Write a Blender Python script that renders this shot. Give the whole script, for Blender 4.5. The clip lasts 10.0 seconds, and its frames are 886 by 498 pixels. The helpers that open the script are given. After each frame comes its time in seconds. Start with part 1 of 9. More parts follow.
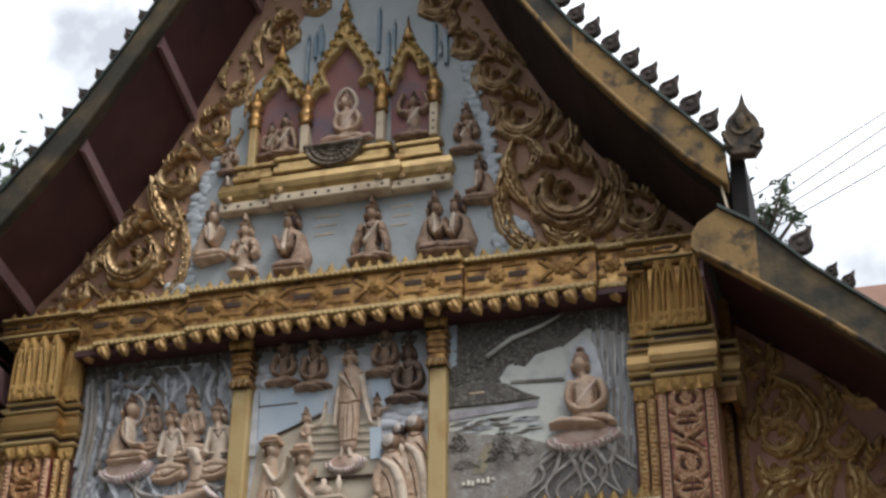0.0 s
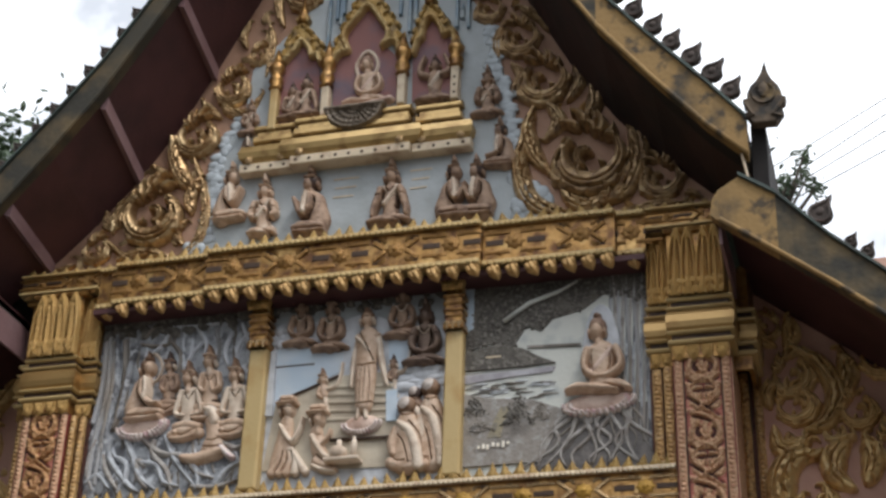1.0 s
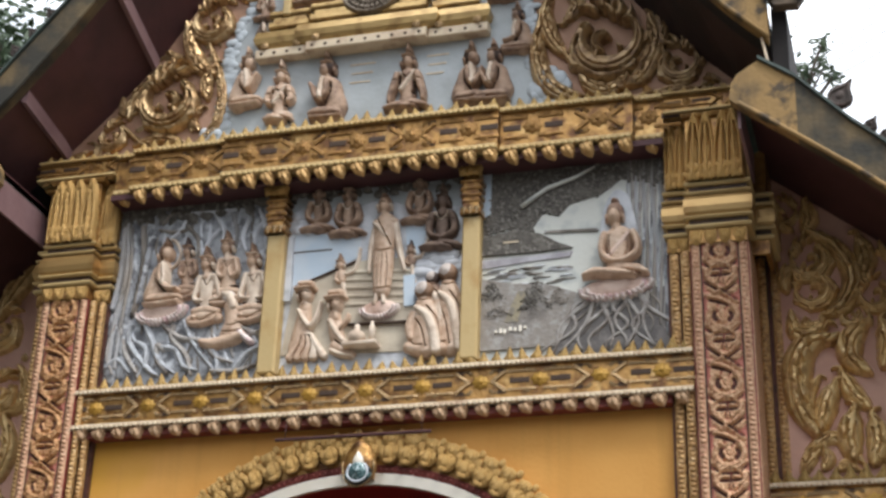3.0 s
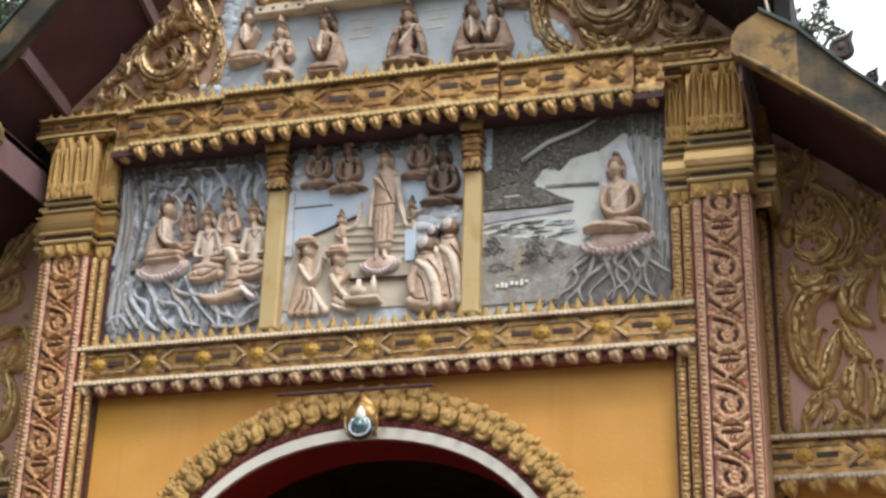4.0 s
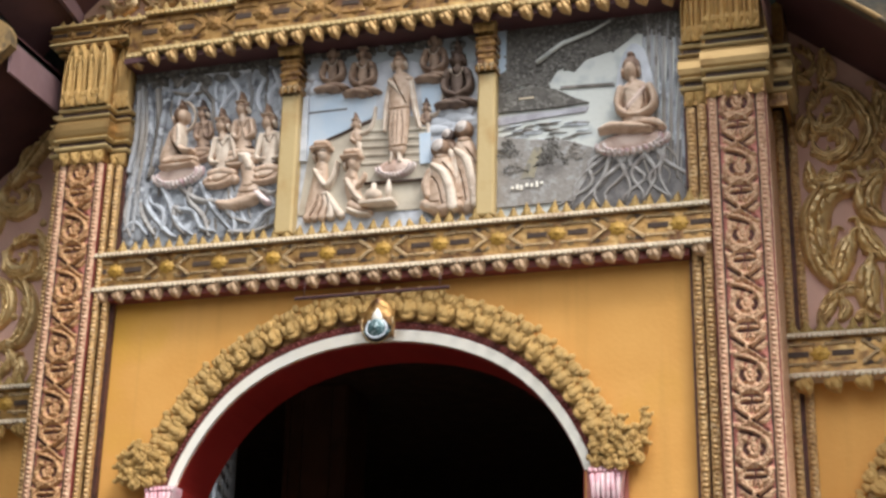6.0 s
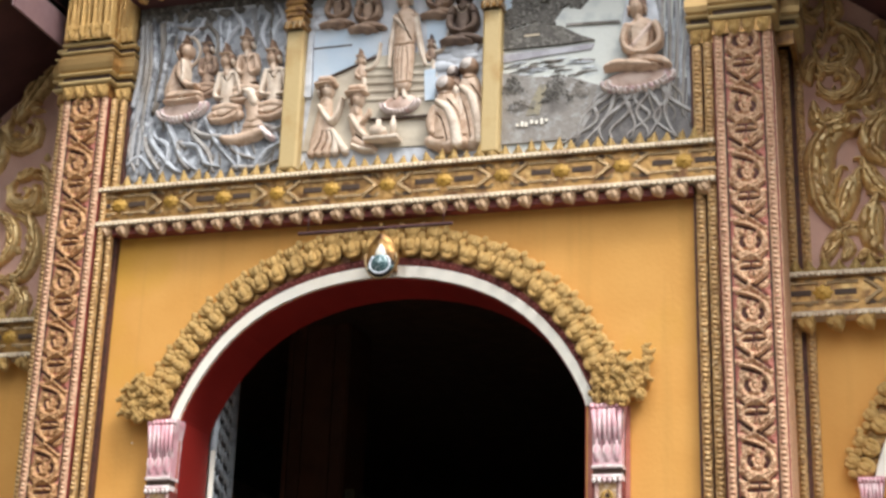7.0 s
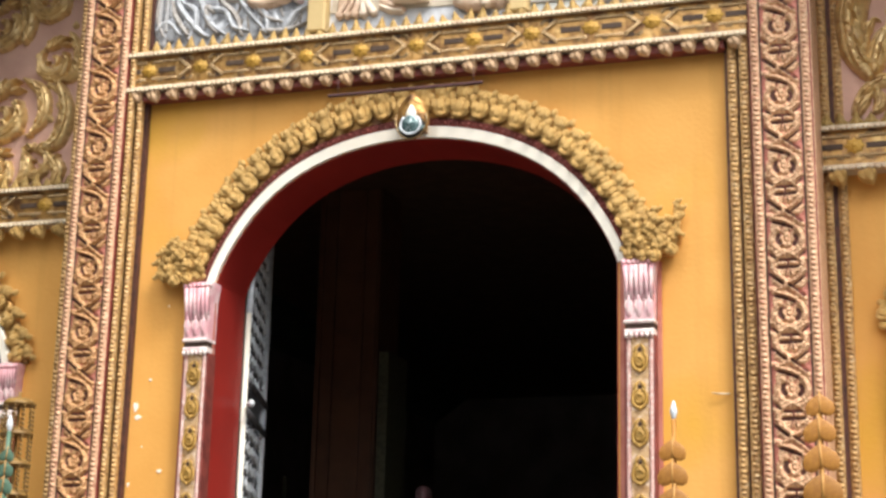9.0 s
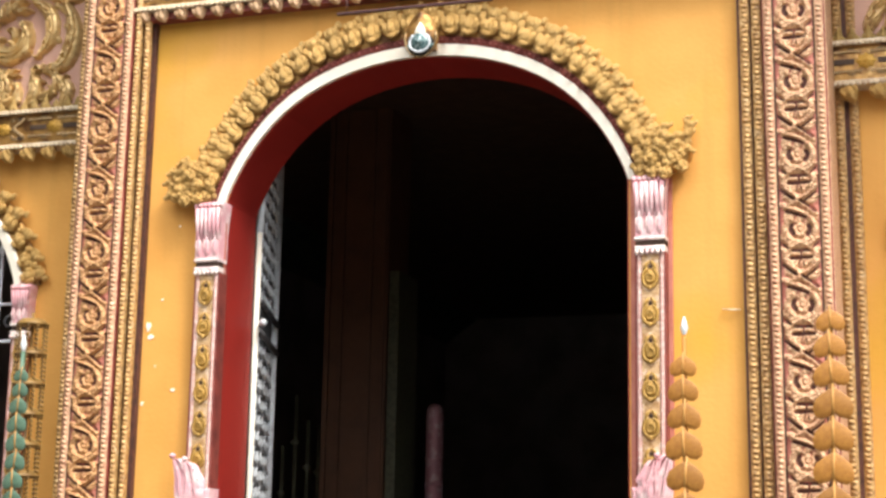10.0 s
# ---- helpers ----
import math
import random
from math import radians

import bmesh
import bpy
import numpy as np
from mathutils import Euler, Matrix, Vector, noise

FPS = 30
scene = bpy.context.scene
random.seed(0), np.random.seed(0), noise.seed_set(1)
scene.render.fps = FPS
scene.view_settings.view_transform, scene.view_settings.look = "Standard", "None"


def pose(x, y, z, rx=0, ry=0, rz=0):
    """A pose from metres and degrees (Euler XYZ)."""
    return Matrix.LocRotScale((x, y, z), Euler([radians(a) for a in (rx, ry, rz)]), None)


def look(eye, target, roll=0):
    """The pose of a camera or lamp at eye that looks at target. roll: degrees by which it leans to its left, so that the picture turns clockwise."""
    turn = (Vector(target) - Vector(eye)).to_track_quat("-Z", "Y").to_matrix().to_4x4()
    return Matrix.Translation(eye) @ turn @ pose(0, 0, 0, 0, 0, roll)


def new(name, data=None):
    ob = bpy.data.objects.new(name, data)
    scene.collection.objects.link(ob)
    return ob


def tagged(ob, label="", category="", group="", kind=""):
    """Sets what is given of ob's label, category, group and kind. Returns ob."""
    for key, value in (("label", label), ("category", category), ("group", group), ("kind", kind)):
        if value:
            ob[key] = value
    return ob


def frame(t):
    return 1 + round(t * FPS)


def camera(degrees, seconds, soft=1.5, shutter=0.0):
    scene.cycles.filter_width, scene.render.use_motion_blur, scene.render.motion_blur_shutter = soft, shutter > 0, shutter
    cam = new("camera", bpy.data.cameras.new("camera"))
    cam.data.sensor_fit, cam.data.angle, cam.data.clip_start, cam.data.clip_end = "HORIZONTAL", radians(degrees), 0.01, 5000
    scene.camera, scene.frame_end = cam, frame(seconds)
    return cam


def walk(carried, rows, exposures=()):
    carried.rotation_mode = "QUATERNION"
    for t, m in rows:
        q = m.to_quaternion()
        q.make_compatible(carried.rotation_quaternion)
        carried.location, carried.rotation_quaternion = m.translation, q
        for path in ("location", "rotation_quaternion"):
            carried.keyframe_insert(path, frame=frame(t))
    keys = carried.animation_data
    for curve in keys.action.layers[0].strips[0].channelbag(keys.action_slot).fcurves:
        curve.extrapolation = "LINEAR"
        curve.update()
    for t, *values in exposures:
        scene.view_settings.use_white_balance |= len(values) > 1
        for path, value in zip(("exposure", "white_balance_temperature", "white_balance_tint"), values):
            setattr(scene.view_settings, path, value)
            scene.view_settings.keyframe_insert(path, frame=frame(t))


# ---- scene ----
cam = camera(30.0, 10.0, soft=2.8)
PATH = [
    (0, (2.327, -6.53, 1.634), (1.85, -4.86, 2.625), 0.7),
    (0.5, (2.327, -6.531, 1.628), (1.839, -4.855, 2.605), 1.4),
    (1, (2.325, -6.53, 1.622), (1.822, -4.846, 2.577), 2.0),
    (1.5, (2.322, -6.53, 1.614), (1.801, -4.839, 2.546), 2.3),
    (2, (2.316, -6.525, 1.608), (1.786, -4.822, 2.512), 2.1),
    (2.5, (2.311, -6.523, 1.601), (1.781, -4.801, 2.47), 2.3),
    (4, (2.297, -6.507, 1.565), (1.762, -4.752, 2.361), 1.8),
    (4.5, (2.295, -6.504, 1.555), (1.746, -4.745, 2.333), 1.8),
    (5, (2.294, -6.501, 1.548), (1.742, -4.733, 2.302), 1.4),
    (5.5, (2.294, -6.496, 1.536), (1.737, -4.718, 2.264), 1.3),
    (7, (2.287, -6.471, 1.45), (1.718, -4.666, 2.095), 2.0),
    (7.5, (2.287, -6.471, 1.432), (1.71, -4.657, 2.047), 1.9),
    (8, (2.287, -6.474, 1.415), (1.702, -4.651, 1.994), 1.6),
    (8.5, (2.287, -6.477, 1.399), (1.684, -4.645, 1.928), 1.5),
    (9, (2.286, -6.481, 1.385), (1.673, -4.643, 1.883), 1.4),
    (9.5, (2.284, -6.481, 1.374), (1.666, -4.634, 1.827), 1.4),
    (10, (2.284, -6.483, 1.368), (1.655, -4.628, 1.774), 1.1),
]
walk(cam, [(t, look(eye, target, roll)) for t, eye, target, roll in PATH],
     [(0.0, -0.46, 6500, 10), (1.0, -0.27, 6500, 10), (2.5, 0.11, 6470, 10), (5.0, 0.37, 6470, 10), (7.5, 0.69, 6620, 10), (9.0, 0.90, 6850, 10), (10.0, 1.10, 7000, 11)])

# world: mostly cloudy sky with pale blue gaps, soft light from the front right
SUN_EL, SUN_AZ = radians(48), radians(150)
world = bpy.data.worlds.new("sky")
scene.world = world
world.use_nodes = True
wn, wl = world.node_tree.nodes, world.node_tree.links
sky = wn.new("ShaderNodeTexSky")
sky.sky_type, sky.sun_disc, sky.sun_elevation, sky.sun_rotation = "NISHITA", False, SUN_EL, SUN_AZ
sky.air_density, sky.dust_density = 1.0, 2.0
coord = wn.new("ShaderNodeTexCoord")
cloud = wn.new("ShaderNodeTexNoise")
cloud.inputs["Scale"].default_value, cloud.inputs["Detail"].default_value = 6.0, 6
cloud.inputs["Roughness"].default_value = 0.55
ramp = wn.new("ShaderNodeValToRGB")
ramp.color_ramp.elements[0].position, ramp.color_ramp.elements[1].position = 0.36, 0.49
ramp.color_ramp.elements[0].color = (0.42, 0.42, 0.42, 1)  # thin veil in the gaps
gain = wn.new("ShaderNodeMix")
gain.data_type = "RGBA"
wl.new(coord.outputs["Generated"], cloud.inputs["Vector"])
wl.new(cloud.outputs["Fac"], ramp.inputs["Fac"])
wl.new(ramp.outputs["Color"], gain.inputs["Factor"])
wl.new(sky.outputs["Color"], gain.inputs["A"])
# an overcast dome is about three times as bright overhead as at the horizon
split, dome, shade = wn.new("ShaderNodeSeparateXYZ"), wn.new("ShaderNodeMapRange"), wn.new("ShaderNodeMix")
dome.interpolation_type = "SMOOTHSTEP"
dome.inputs["From Min"].default_value, dome.inputs["From Max"].default_value = -0.1, 0.9
shade.data_type = "RGBA"
shade.inputs["A"].default_value, shade.inputs["B"].default_value = (5.0, 5.3, 5.7, 1), (26.0, 27.0, 28.5, 1)
wl.new(coord.outputs["Generated"], split.inputs["Vector"])
wl.new(split.outputs["Z"], dome.inputs["Value"])
wl.new(dome.outputs["Result"], shade.inputs["Factor"])
wl.new(shade.outputs["Result"], gain.inputs["B"])
wl.new(gain.outputs["Result"], wn["Background"].inputs["Color"])
wn["Background"].inputs["Strength"].default_value = 0.1
sun = new("sun", bpy.data.lights.new("sun", "SUN"))
sun.data.energy, sun.data.angle, sun.data.color = 1.8, radians(14), (1.0, 0.965, 0.91)
sun.matrix_world = look((4.4, -3.6, 10.8), (0, 0, 3.0))


# ---------------------------------------------------------------- materials
def material(name, base, rough=0.7, metal=0.0, second=None, scale=6.0, low=0.42, high=0.62, grain=40.0, bump=0.15,
             third=None, third_scale=1.5, third_low=0.55, third_high=0.7, vary=0.0, stretch=(1, 1, 1), streak=None):
    """Paint or stone: base colour, broken by patches of a second colour (fine) and of a third (broad), with grain in the relief."""
    m = bpy.data.materials.new(name)
    m.use_nodes = True
    n, l = m.node_tree.nodes, m.node_tree.links
    b = n["Principled BSDF"]
    b.inputs["Roughness"].default_value, b.inputs["Metallic"].default_value = rough, metal
    tc, mp = n.new("ShaderNodeTexCoord"), n.new("ShaderNodeMapping")
    mp.inputs["Scale"].default_value = stretch
    l.new(tc.outputs["Object"], mp.inputs["Vector"])
    last = None

    def patch(colour, size, lo, hi, prev, detail=5):
        t, r, x = n.new("ShaderNodeTexNoise"), n.new("ShaderNodeMapRange"), n.new("ShaderNodeMix")
        t.inputs["Scale"].default_value, t.inputs["Detail"].default_value = size, detail
        r.inputs["From Min"].default_value, r.inputs["From Max"].default_value = lo, hi
        x.data_type = "RGBA"
        x.inputs["B"].default_value = (*colour, 1)
        if prev is None:
            x.inputs["A"].default_value = (*base, 1)
        else:
            l.new(prev, x.inputs["A"])
        l.new(mp.outputs["Vector"], t.inputs["Vector"])
        l.new(t.outputs["Fac"], r.inputs["Value"])
        l.new(r.outputs["Result"], x.inputs["Factor"])
        return x.outputs["Result"]

    if second:
        last = patch(second, scale, low, high, last)
    if third:
        last = patch(third, third_scale, third_low, third_high, last)
    if last is None:
        last = patch(tuple(c * 0.85 for c in base), 9.0, 0.35, 0.7, None)
    if streak:
        mp2, t, r, x = n.new("ShaderNodeMapping"), n.new("ShaderNodeTexNoise"), n.new("ShaderNodeMapRange"), n.new("ShaderNodeMix")
        mp2.inputs["Scale"].default_value = (16, 16, 0.7)
        t.inputs["Scale"].default_value, t.inputs["Detail"].default_value = 1.0, 4
        r.inputs["From Min"].default_value, r.inputs["From Max"].default_value, r.inputs["To Max"].default_value = 0.52, 0.8, 0.5
        x.data_type = "RGBA"
        x.inputs["B"].default_value = (*streak, 1)
        l.new(tc.outputs["Object"], mp2.inputs["Vector"])
        l.new(mp2.outputs["Vector"], t.inputs["Vector"])
        l.new(t.outputs["Fac"], r.inputs["Value"])
        l.new(r.outputs["Result"], x.inputs["Factor"])
        l.new(last, x.inputs["A"])
        last = x.outputs["Result"]
    if vary:
        info, hsv, mr = n.new("ShaderNodeObjectInfo"), n.new("ShaderNodeHueSaturation"), n.new("ShaderNodeMapRange")
        mr.inputs["To Min"].default_value, mr.inputs["To Max"].default_value = 1 - vary, 1 + vary
        l.new(info.outputs["Random"], mr.inputs["Value"])
        l.new(mr.outputs["Result"], hsv.inputs["Value"])
        l.new(last, hsv.inputs["Color"])
        last = hsv.outputs["Color"]
    l.new(last, b.inputs["Base Color"])
    g, bp = n.new("ShaderNodeTexNoise"), n.new("ShaderNodeBump")
    g.inputs["Scale"].default_value, g.inputs["Detail"].default_value = grain, 4
    bp.inputs["Strength"].default_value, bp.inputs["Distance"].default_value = bump, 0.01
    l.new(mp.outputs["Vector"], g.inputs["Vector"])
    l.new(g.outputs["Fac"], bp.inputs["Height"])
    l.new(bp.outputs["Normal"], b.inputs["Normal"])
    return m


GOLD = material("gold_paint", (0.47, 0.315, 0.16), 0.27, 0.6, (0.27, 0.15, 0.065), 26, 0.48, 0.66, 70, 0.4,
                (0.64, 0.48, 0.27), 12, 0.5, 0.7, vary=0.12)
GOLD_DARK = material("weathered_gold_paint", (0.43, 0.235, 0.072), 0.28, 0.55, (0.13, 0.055, 0.02), 18, 0.43, 0.66, 60, 0.4, (0.58, 0.37, 0.14), 12, 0.57, 0.70)
GOLD_SMOOTH = material("smooth_gold_paint", (0.44, 0.28, 0.11), 0.3, 0.6, (0.30, 0.16, 0.055), 9, 0.5, 0.75, 50, 0.1)
CREAM_GOLD = material("cream_gold_paint", (0.56, 0.41, 0.19), 0.5, 0.1, (0.45, 0.27, 0.09), 7, 0.5, 0.75, 50, 0.12)
YELLOW = material("yellow_paint", (0.52, 0.30, 0.05), 0.45, 0.2, (0.36, 0.18, 0.03), 18, 0.45, 0.7, 60, 0.2, vary=0.1)
WHITE_TRIM = material("off_white_paint", (0.68, 0.56, 0.40), 0.55, 0.0, (0.42, 0.28, 0.18), 14, 0.5, 0.75, 60, 0.2)
WHITE = material("white_paint", (0.92, 0.86, 0.75), 0.5, 0.0, (0.86, 0.78, 0.64), 5, 0.5, 0.8, 40, 0.12)
OCHRE = material("ochre_wall_paint", (0.72, 0.36, 0.085), 0.75, 0.0, (0.66, 0.315, 0.066), 3.0, 0.4, 0.7, 55, 0.12,
                 (0.64, 0.335, 0.035), 1.1, 0.56, 0.72, streak=(0.54, 0.28, 0.06))
OCHRE_OLD = material("weathered_ochre_paint", (0.30, 0.185, 0.068), 0.8, 0.0, (0.07, 0.05, 0.03), 16, 0.52, 0.66, 45, 0.35,
                     (0.045, 0.038, 0.028), 2.2, 0.53, 0.62, streak=(0.10, 0.065, 0.035))
OCHRE_MOULD = material("mould_blackened_ochre_paint", (0.155, 0.11, 0.055), 0.85, 0.0, (0.035, 0.033, 0.027), 6, 0.42, 0.6, 45, 0.35, (0.05, 0.045, 0.033), 1.8, 0.44, 0.66, streak=(0.03, 0.028, 0.022))
RED = material("red_paint", (0.24, 0.05, 0.038), 0.6, 0.0, (0.12, 0.024, 0.02), 14, 0.4, 0.7, 60, 0.2)
PINK_RED = material("faded_pink_red_paint", (0.52, 0.19, 0.14), 0.6, 0.0, (0.38, 0.11, 0.07), 12, 0.4, 0.7, 60, 0.2)
ROPE = material("rose_gold_beading", (0.67, 0.41, 0.25), 0.42, 0.1, (0.42, 0.19, 0.115), 70, 0.46, 0.66, 140, 0.4, (0.76, 0.55, 0.36), 45, 0.56, 0.72)
ROPE_BROWN = material("brown_gold_beading", (0.60, 0.37, 0.15), 0.36, 0.25, (0.27, 0.135, 0.05), 70, 0.46, 0.66, 140, 0.4, (0.72, 0.53, 0.30), 45, 0.56, 0.72)
REVEAL = material("dark_red_gloss_paint", (0.30, 0.022, 0.016), 0.45, 0.0, (0.24, 0.016, 0.012), 3, 0.4, 0.7, 50, 0.06)
MAUVE = material("mauve_plaster", (0.63, 0.38, 0.295), 0.75, 0.0, (0.53, 0.30, 0.23), 5, 0.4, 0.7, 45, 0.2,
                 (0.48, 0.28, 0.21), 1.5, 0.55, 0.75)
GABLE_GROUND = material("brown_gable_plaster", (0.42, 0.25, 0.17), 0.7, 0.0, (0.32, 0.175, 0.11), 6, 0.4, 0.7, 45, 0.25, (0.26, 0.14, 0.09), 2, 0.55, 0.75)
SHAFT_RED = material("deep_red_shaft_paint", (0.30, 0.065, 0.048), 0.6, 0.0, (0.16, 0.03, 0.024), 14, 0.4, 0.7, 60, 0.2)
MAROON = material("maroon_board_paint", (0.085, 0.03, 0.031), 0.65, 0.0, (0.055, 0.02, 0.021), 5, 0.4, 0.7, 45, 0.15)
POD_GOLD = material("pale_gold_pod_paint", (0.64, 0.40, 0.13), 0.34, 0.3, (0.36, 0.185, 0.05), 60, 0.46, 0.66, 120, 0.5, (0.66, 0.47, 0.21), 16, 0.54, 0.7, vary=0.12)
OLIVE_GOLD = material("olive_gold_paint", (0.43, 0.275, 0.085), 0.40, 0.3, (0.17, 0.105, 0.035), 20, 0.46, 0.66, 60, 0.3, vary=0.15)
# Browner gold for the gable's right half, its eaves shade in the colour.
SHADED_GOLD = material("shaded_brown_gold_paint", (0.40, 0.265, 0.135), 0.34, 0.4, (0.18, 0.105, 0.055), 26, 0.46, 0.66, 60, 0.35, (0.58, 0.43, 0.24), 14, 0.55, 0.70, vary=0.12)
WORN_GOLD = material("worn_warm_gold_paint", (0.70, 0.48, 0.21), 0.28, 0.35, (0.40, 0.22, 0.085), 24, 0.48, 0.7, 60, 0.3, (0.74, 0.55, 0.29), 14, 0.54, 0.7, vary=0.12)
LILAC = material("faded_lilac_paint", (0.27, 0.165, 0.17), 0.65, 0.0, (0.19, 0.105, 0.11), 6, 0.4, 0.7, 45, 0.15)
GREY = material("grey_blue_painted_relief", (0.37, 0.385, 0.41), 0.75, 0.0, (0.12, 0.12, 0.13), 16, 0.43, 0.62, 50, 0.4,
                (0.60, 0.62, 0.65), 22, 0.55, 0.68)
GREY_LIGHT = material("blue_white_painted_relief", (0.66, 0.68, 0.72), 0.7, 0.0, (0.46, 0.48, 0.51), 14, 0.46, 0.68, 50, 0.3)
GREY_PLAIN = material("pale_grey_blue_plaster", (0.46, 0.50, 0.52), 0.8, 0.0, (0.39, 0.42, 0.43), 7, 0.4, 0.7, 50, 0.2,
                      (0.27, 0.28, 0.28), 2, 0.55, 0.75)
BARK = material("grey_brown_bark_relief", (0.31, 0.275, 0.24), 0.75, 0.0, (0.13, 0.11, 0.09), 12, 0.42, 0.62, 40, 0.4,
                (0.44, 0.45, 0.47), 5, 0.5, 0.68, stretch=(1, 1, 0.35))
FOLIAGE_RELIEF = material("dark_foliage_relief", (0.10, 0.09, 0.078), 0.8, 0.0, (0.27, 0.25, 0.22), 55, 0.5, 0.66, 60, 0.6, (0.17, 0.155, 0.135), 14, 0.5, 0.66)
PALE_BLUE = material("pale_blue_paint", (0.52, 0.62, 0.72), 0.7, 0.0, (0.62, 0.68, 0.74), 8, 0.4, 0.7, 40, 0.15)
CLOUD = material("pale_cloud_paint", (0.50, 0.55, 0.59), 0.75, 0.0, (0.40, 0.44, 0.47), 20, 0.42, 0.66, 40, 0.2)
PALE_WATER = material("pale_water_paint", (0.66, 0.67, 0.62), 0.7, 0.0, (0.46, 0.49, 0.48), 10, 0.5, 0.68, 40, 0.2)
FLOOR_TAN = material("tan_painted_relief", (0.58, 0.51, 0.40), 0.7, 0.0, (0.40, 0.33, 0.25), 8, 0.4, 0.7, 40, 0.2)
SKIN = material("tan_painted_figure", (0.60, 0.43, 0.31), 0.5, 0.0, (0.44, 0.285, 0.19), 26, 0.48, 0.70, 90, 0.2, (0.70, 0.56, 0.44), 18, 0.54, 0.70)
SASH = material("cream_painted_sash", (0.74, 0.62, 0.50), 0.6, 0.0, (0.52, 0.39, 0.29), 16, 0.45, 0.7, 50, 0.15)
HAIR = material("dark_brown_paint", (0.06, 0.035, 0.028), 0.6, 0.0, (0.2, 0.11, 0.07), 16, 0.5, 0.75, 50, 0.15)
ROSE = material("rose_pink_paint", (0.70, 0.53, 0.44), 0.6, 0.0, (0.46, 0.29, 0.22), 16, 0.45, 0.7, 50, 0.15)
PINK = material("pink_paint", (0.72, 0.38, 0.42), 0.55, 0.0, (0.80, 0.60, 0.60), 18, 0.45, 0.65, 50, 0.2)
NICHE = material("dusky_red_niche_paint", (0.27, 0.12, 0.11), 0.7, 0.0, (0.14, 0.12, 0.16), 5, 0.45, 0.7, 40, 0.15)
STEEL_BLUE = material("grey_blue_spire_paint", (0.20, 0.27, 0.33), 0.5, 0.1, (0.4, 0.43, 0.42), 10, 0.5, 0.7, 40, 0.15)
DARK = material("dark_brown_fill", (0.05, 0.028, 0.018), 0.7, 0.0, (0.09, 0.05, 0.03), 12, 0.4, 0.7, 40, 0.2)
STONE = material("mossy_grey_stone", (0.085, 0.066, 0.058), 0.9, 0.0, (0.03, 0.027, 0.024), 14, 0.42, 0.60, 40, 0.5,
                 (0.19, 0.10, 0.08), 6, 0.5, 0.7, vary=0.15)
TILE = material("dark_green_roof_tile", (0.05, 0.075, 0.065), 0.6, 0.0, (0.03, 0.035, 0.03), 9, 0.4, 0.7, 40, 0.3)
SILVER = material("silver_painted_iron", (0.70, 0.75, 0.80), 0.4, 0.2, (0.48, 0.51, 0.54), 20, 0.5, 0.7, 50, 0.2)
SHEET = material("dark_grey_painted_sheet", (0.13, 0.135, 0.145), 0.6, 0.1, (0.34, 0.35, 0.37), 60, 0.5, 0.62, 50, 0.2)
BLACK = material("black_enamel", (0.012, 0.014, 0.014), 0.3, 0.0, (0.03, 0.035, 0.035), 14, 0.5, 0.7, 40, 0.05)
BRASS_LEAF = material("brown_gold_foil_leaf", (0.37, 0.16, 0.026), 0.45, 0.1, (0.27, 0.105, 0.015), 9, 0.4, 0.7, 40, 0.15, vary=0.15)
GREEN_LEAF = material("teal_green_foil_leaf", (0.085, 0.16, 0.11), 0.4, 0.3, (0.14, 0.24, 0.17), 9, 0.4, 0.7, 40, 0.1, vary=0.12)
BROWN_BEAD = material("brown_bead_string", (0.26, 0.15, 0.04), 0.5, 0.1, (0.15, 0.08, 0.025), 20, 0.4, 0.7, 40, 0.2)
IRON = material("dark_iron", (0.10, 0.10, 0.11), 0.5, 0.5, (0.2, 0.2, 0.21), 14, 0.5, 0.7, 40, 0.1)
# Hall colours are kept dark: the unlit room's shade is put into them.
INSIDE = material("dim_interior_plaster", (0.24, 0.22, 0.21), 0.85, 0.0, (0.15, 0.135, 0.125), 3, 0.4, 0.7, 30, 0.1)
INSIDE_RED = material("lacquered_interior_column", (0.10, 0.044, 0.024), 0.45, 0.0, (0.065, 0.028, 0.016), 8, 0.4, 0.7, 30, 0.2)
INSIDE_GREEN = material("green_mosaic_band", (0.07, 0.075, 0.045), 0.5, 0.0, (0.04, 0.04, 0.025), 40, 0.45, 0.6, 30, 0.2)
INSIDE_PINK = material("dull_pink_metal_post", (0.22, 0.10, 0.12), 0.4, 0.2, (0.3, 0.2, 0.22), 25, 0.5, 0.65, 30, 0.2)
DARK_FLOOR = material("dark_floor", (0.05, 0.04, 0.036), 0.5, 0.0, (0.035, 0.03, 0.028), 3, 0.4, 0.7, 30, 0.1)
PAVING = material("grey_concrete_paving", (0.10, 0.092, 0.082), 0.85, 0.0, (0.07, 0.064, 0.057), 2, 0.4, 0.7, 30, 0.2,
                  (0.12, 0.115, 0.105), 0.4, 0.5, 0.7)
LEAF = material("tree_leaf", (0.035, 0.065, 0.028), 0.55, 0.0, (0.06, 0.095, 0.04), 3, 0.4, 0.7, 20, 0.1)
BARK_TREE = material("tree_bark", (0.08, 0.06, 0.045), 0.9, 0.0, (0.04, 0.03, 0.025), 12, 0.4, 0.7, 30, 0.5)
VINE_GOLD = material("rose_gold_carving", (0.68, 0.43, 0.255), 0.40, 0.15, (0.46, 0.205, 0.12), 75, 0.48, 0.66, 160, 0.5, (0.76, 0.55, 0.34), 50, 0.54, 0.68, vary=0.08)
LIGHT_BLOCK = material("light_block_plaster", (0.10, 0.095, 0.08), 0.9, 0.0, (0.05, 0.053, 0.04), 1.2, 0.4, 0.65, 20, 0.3)
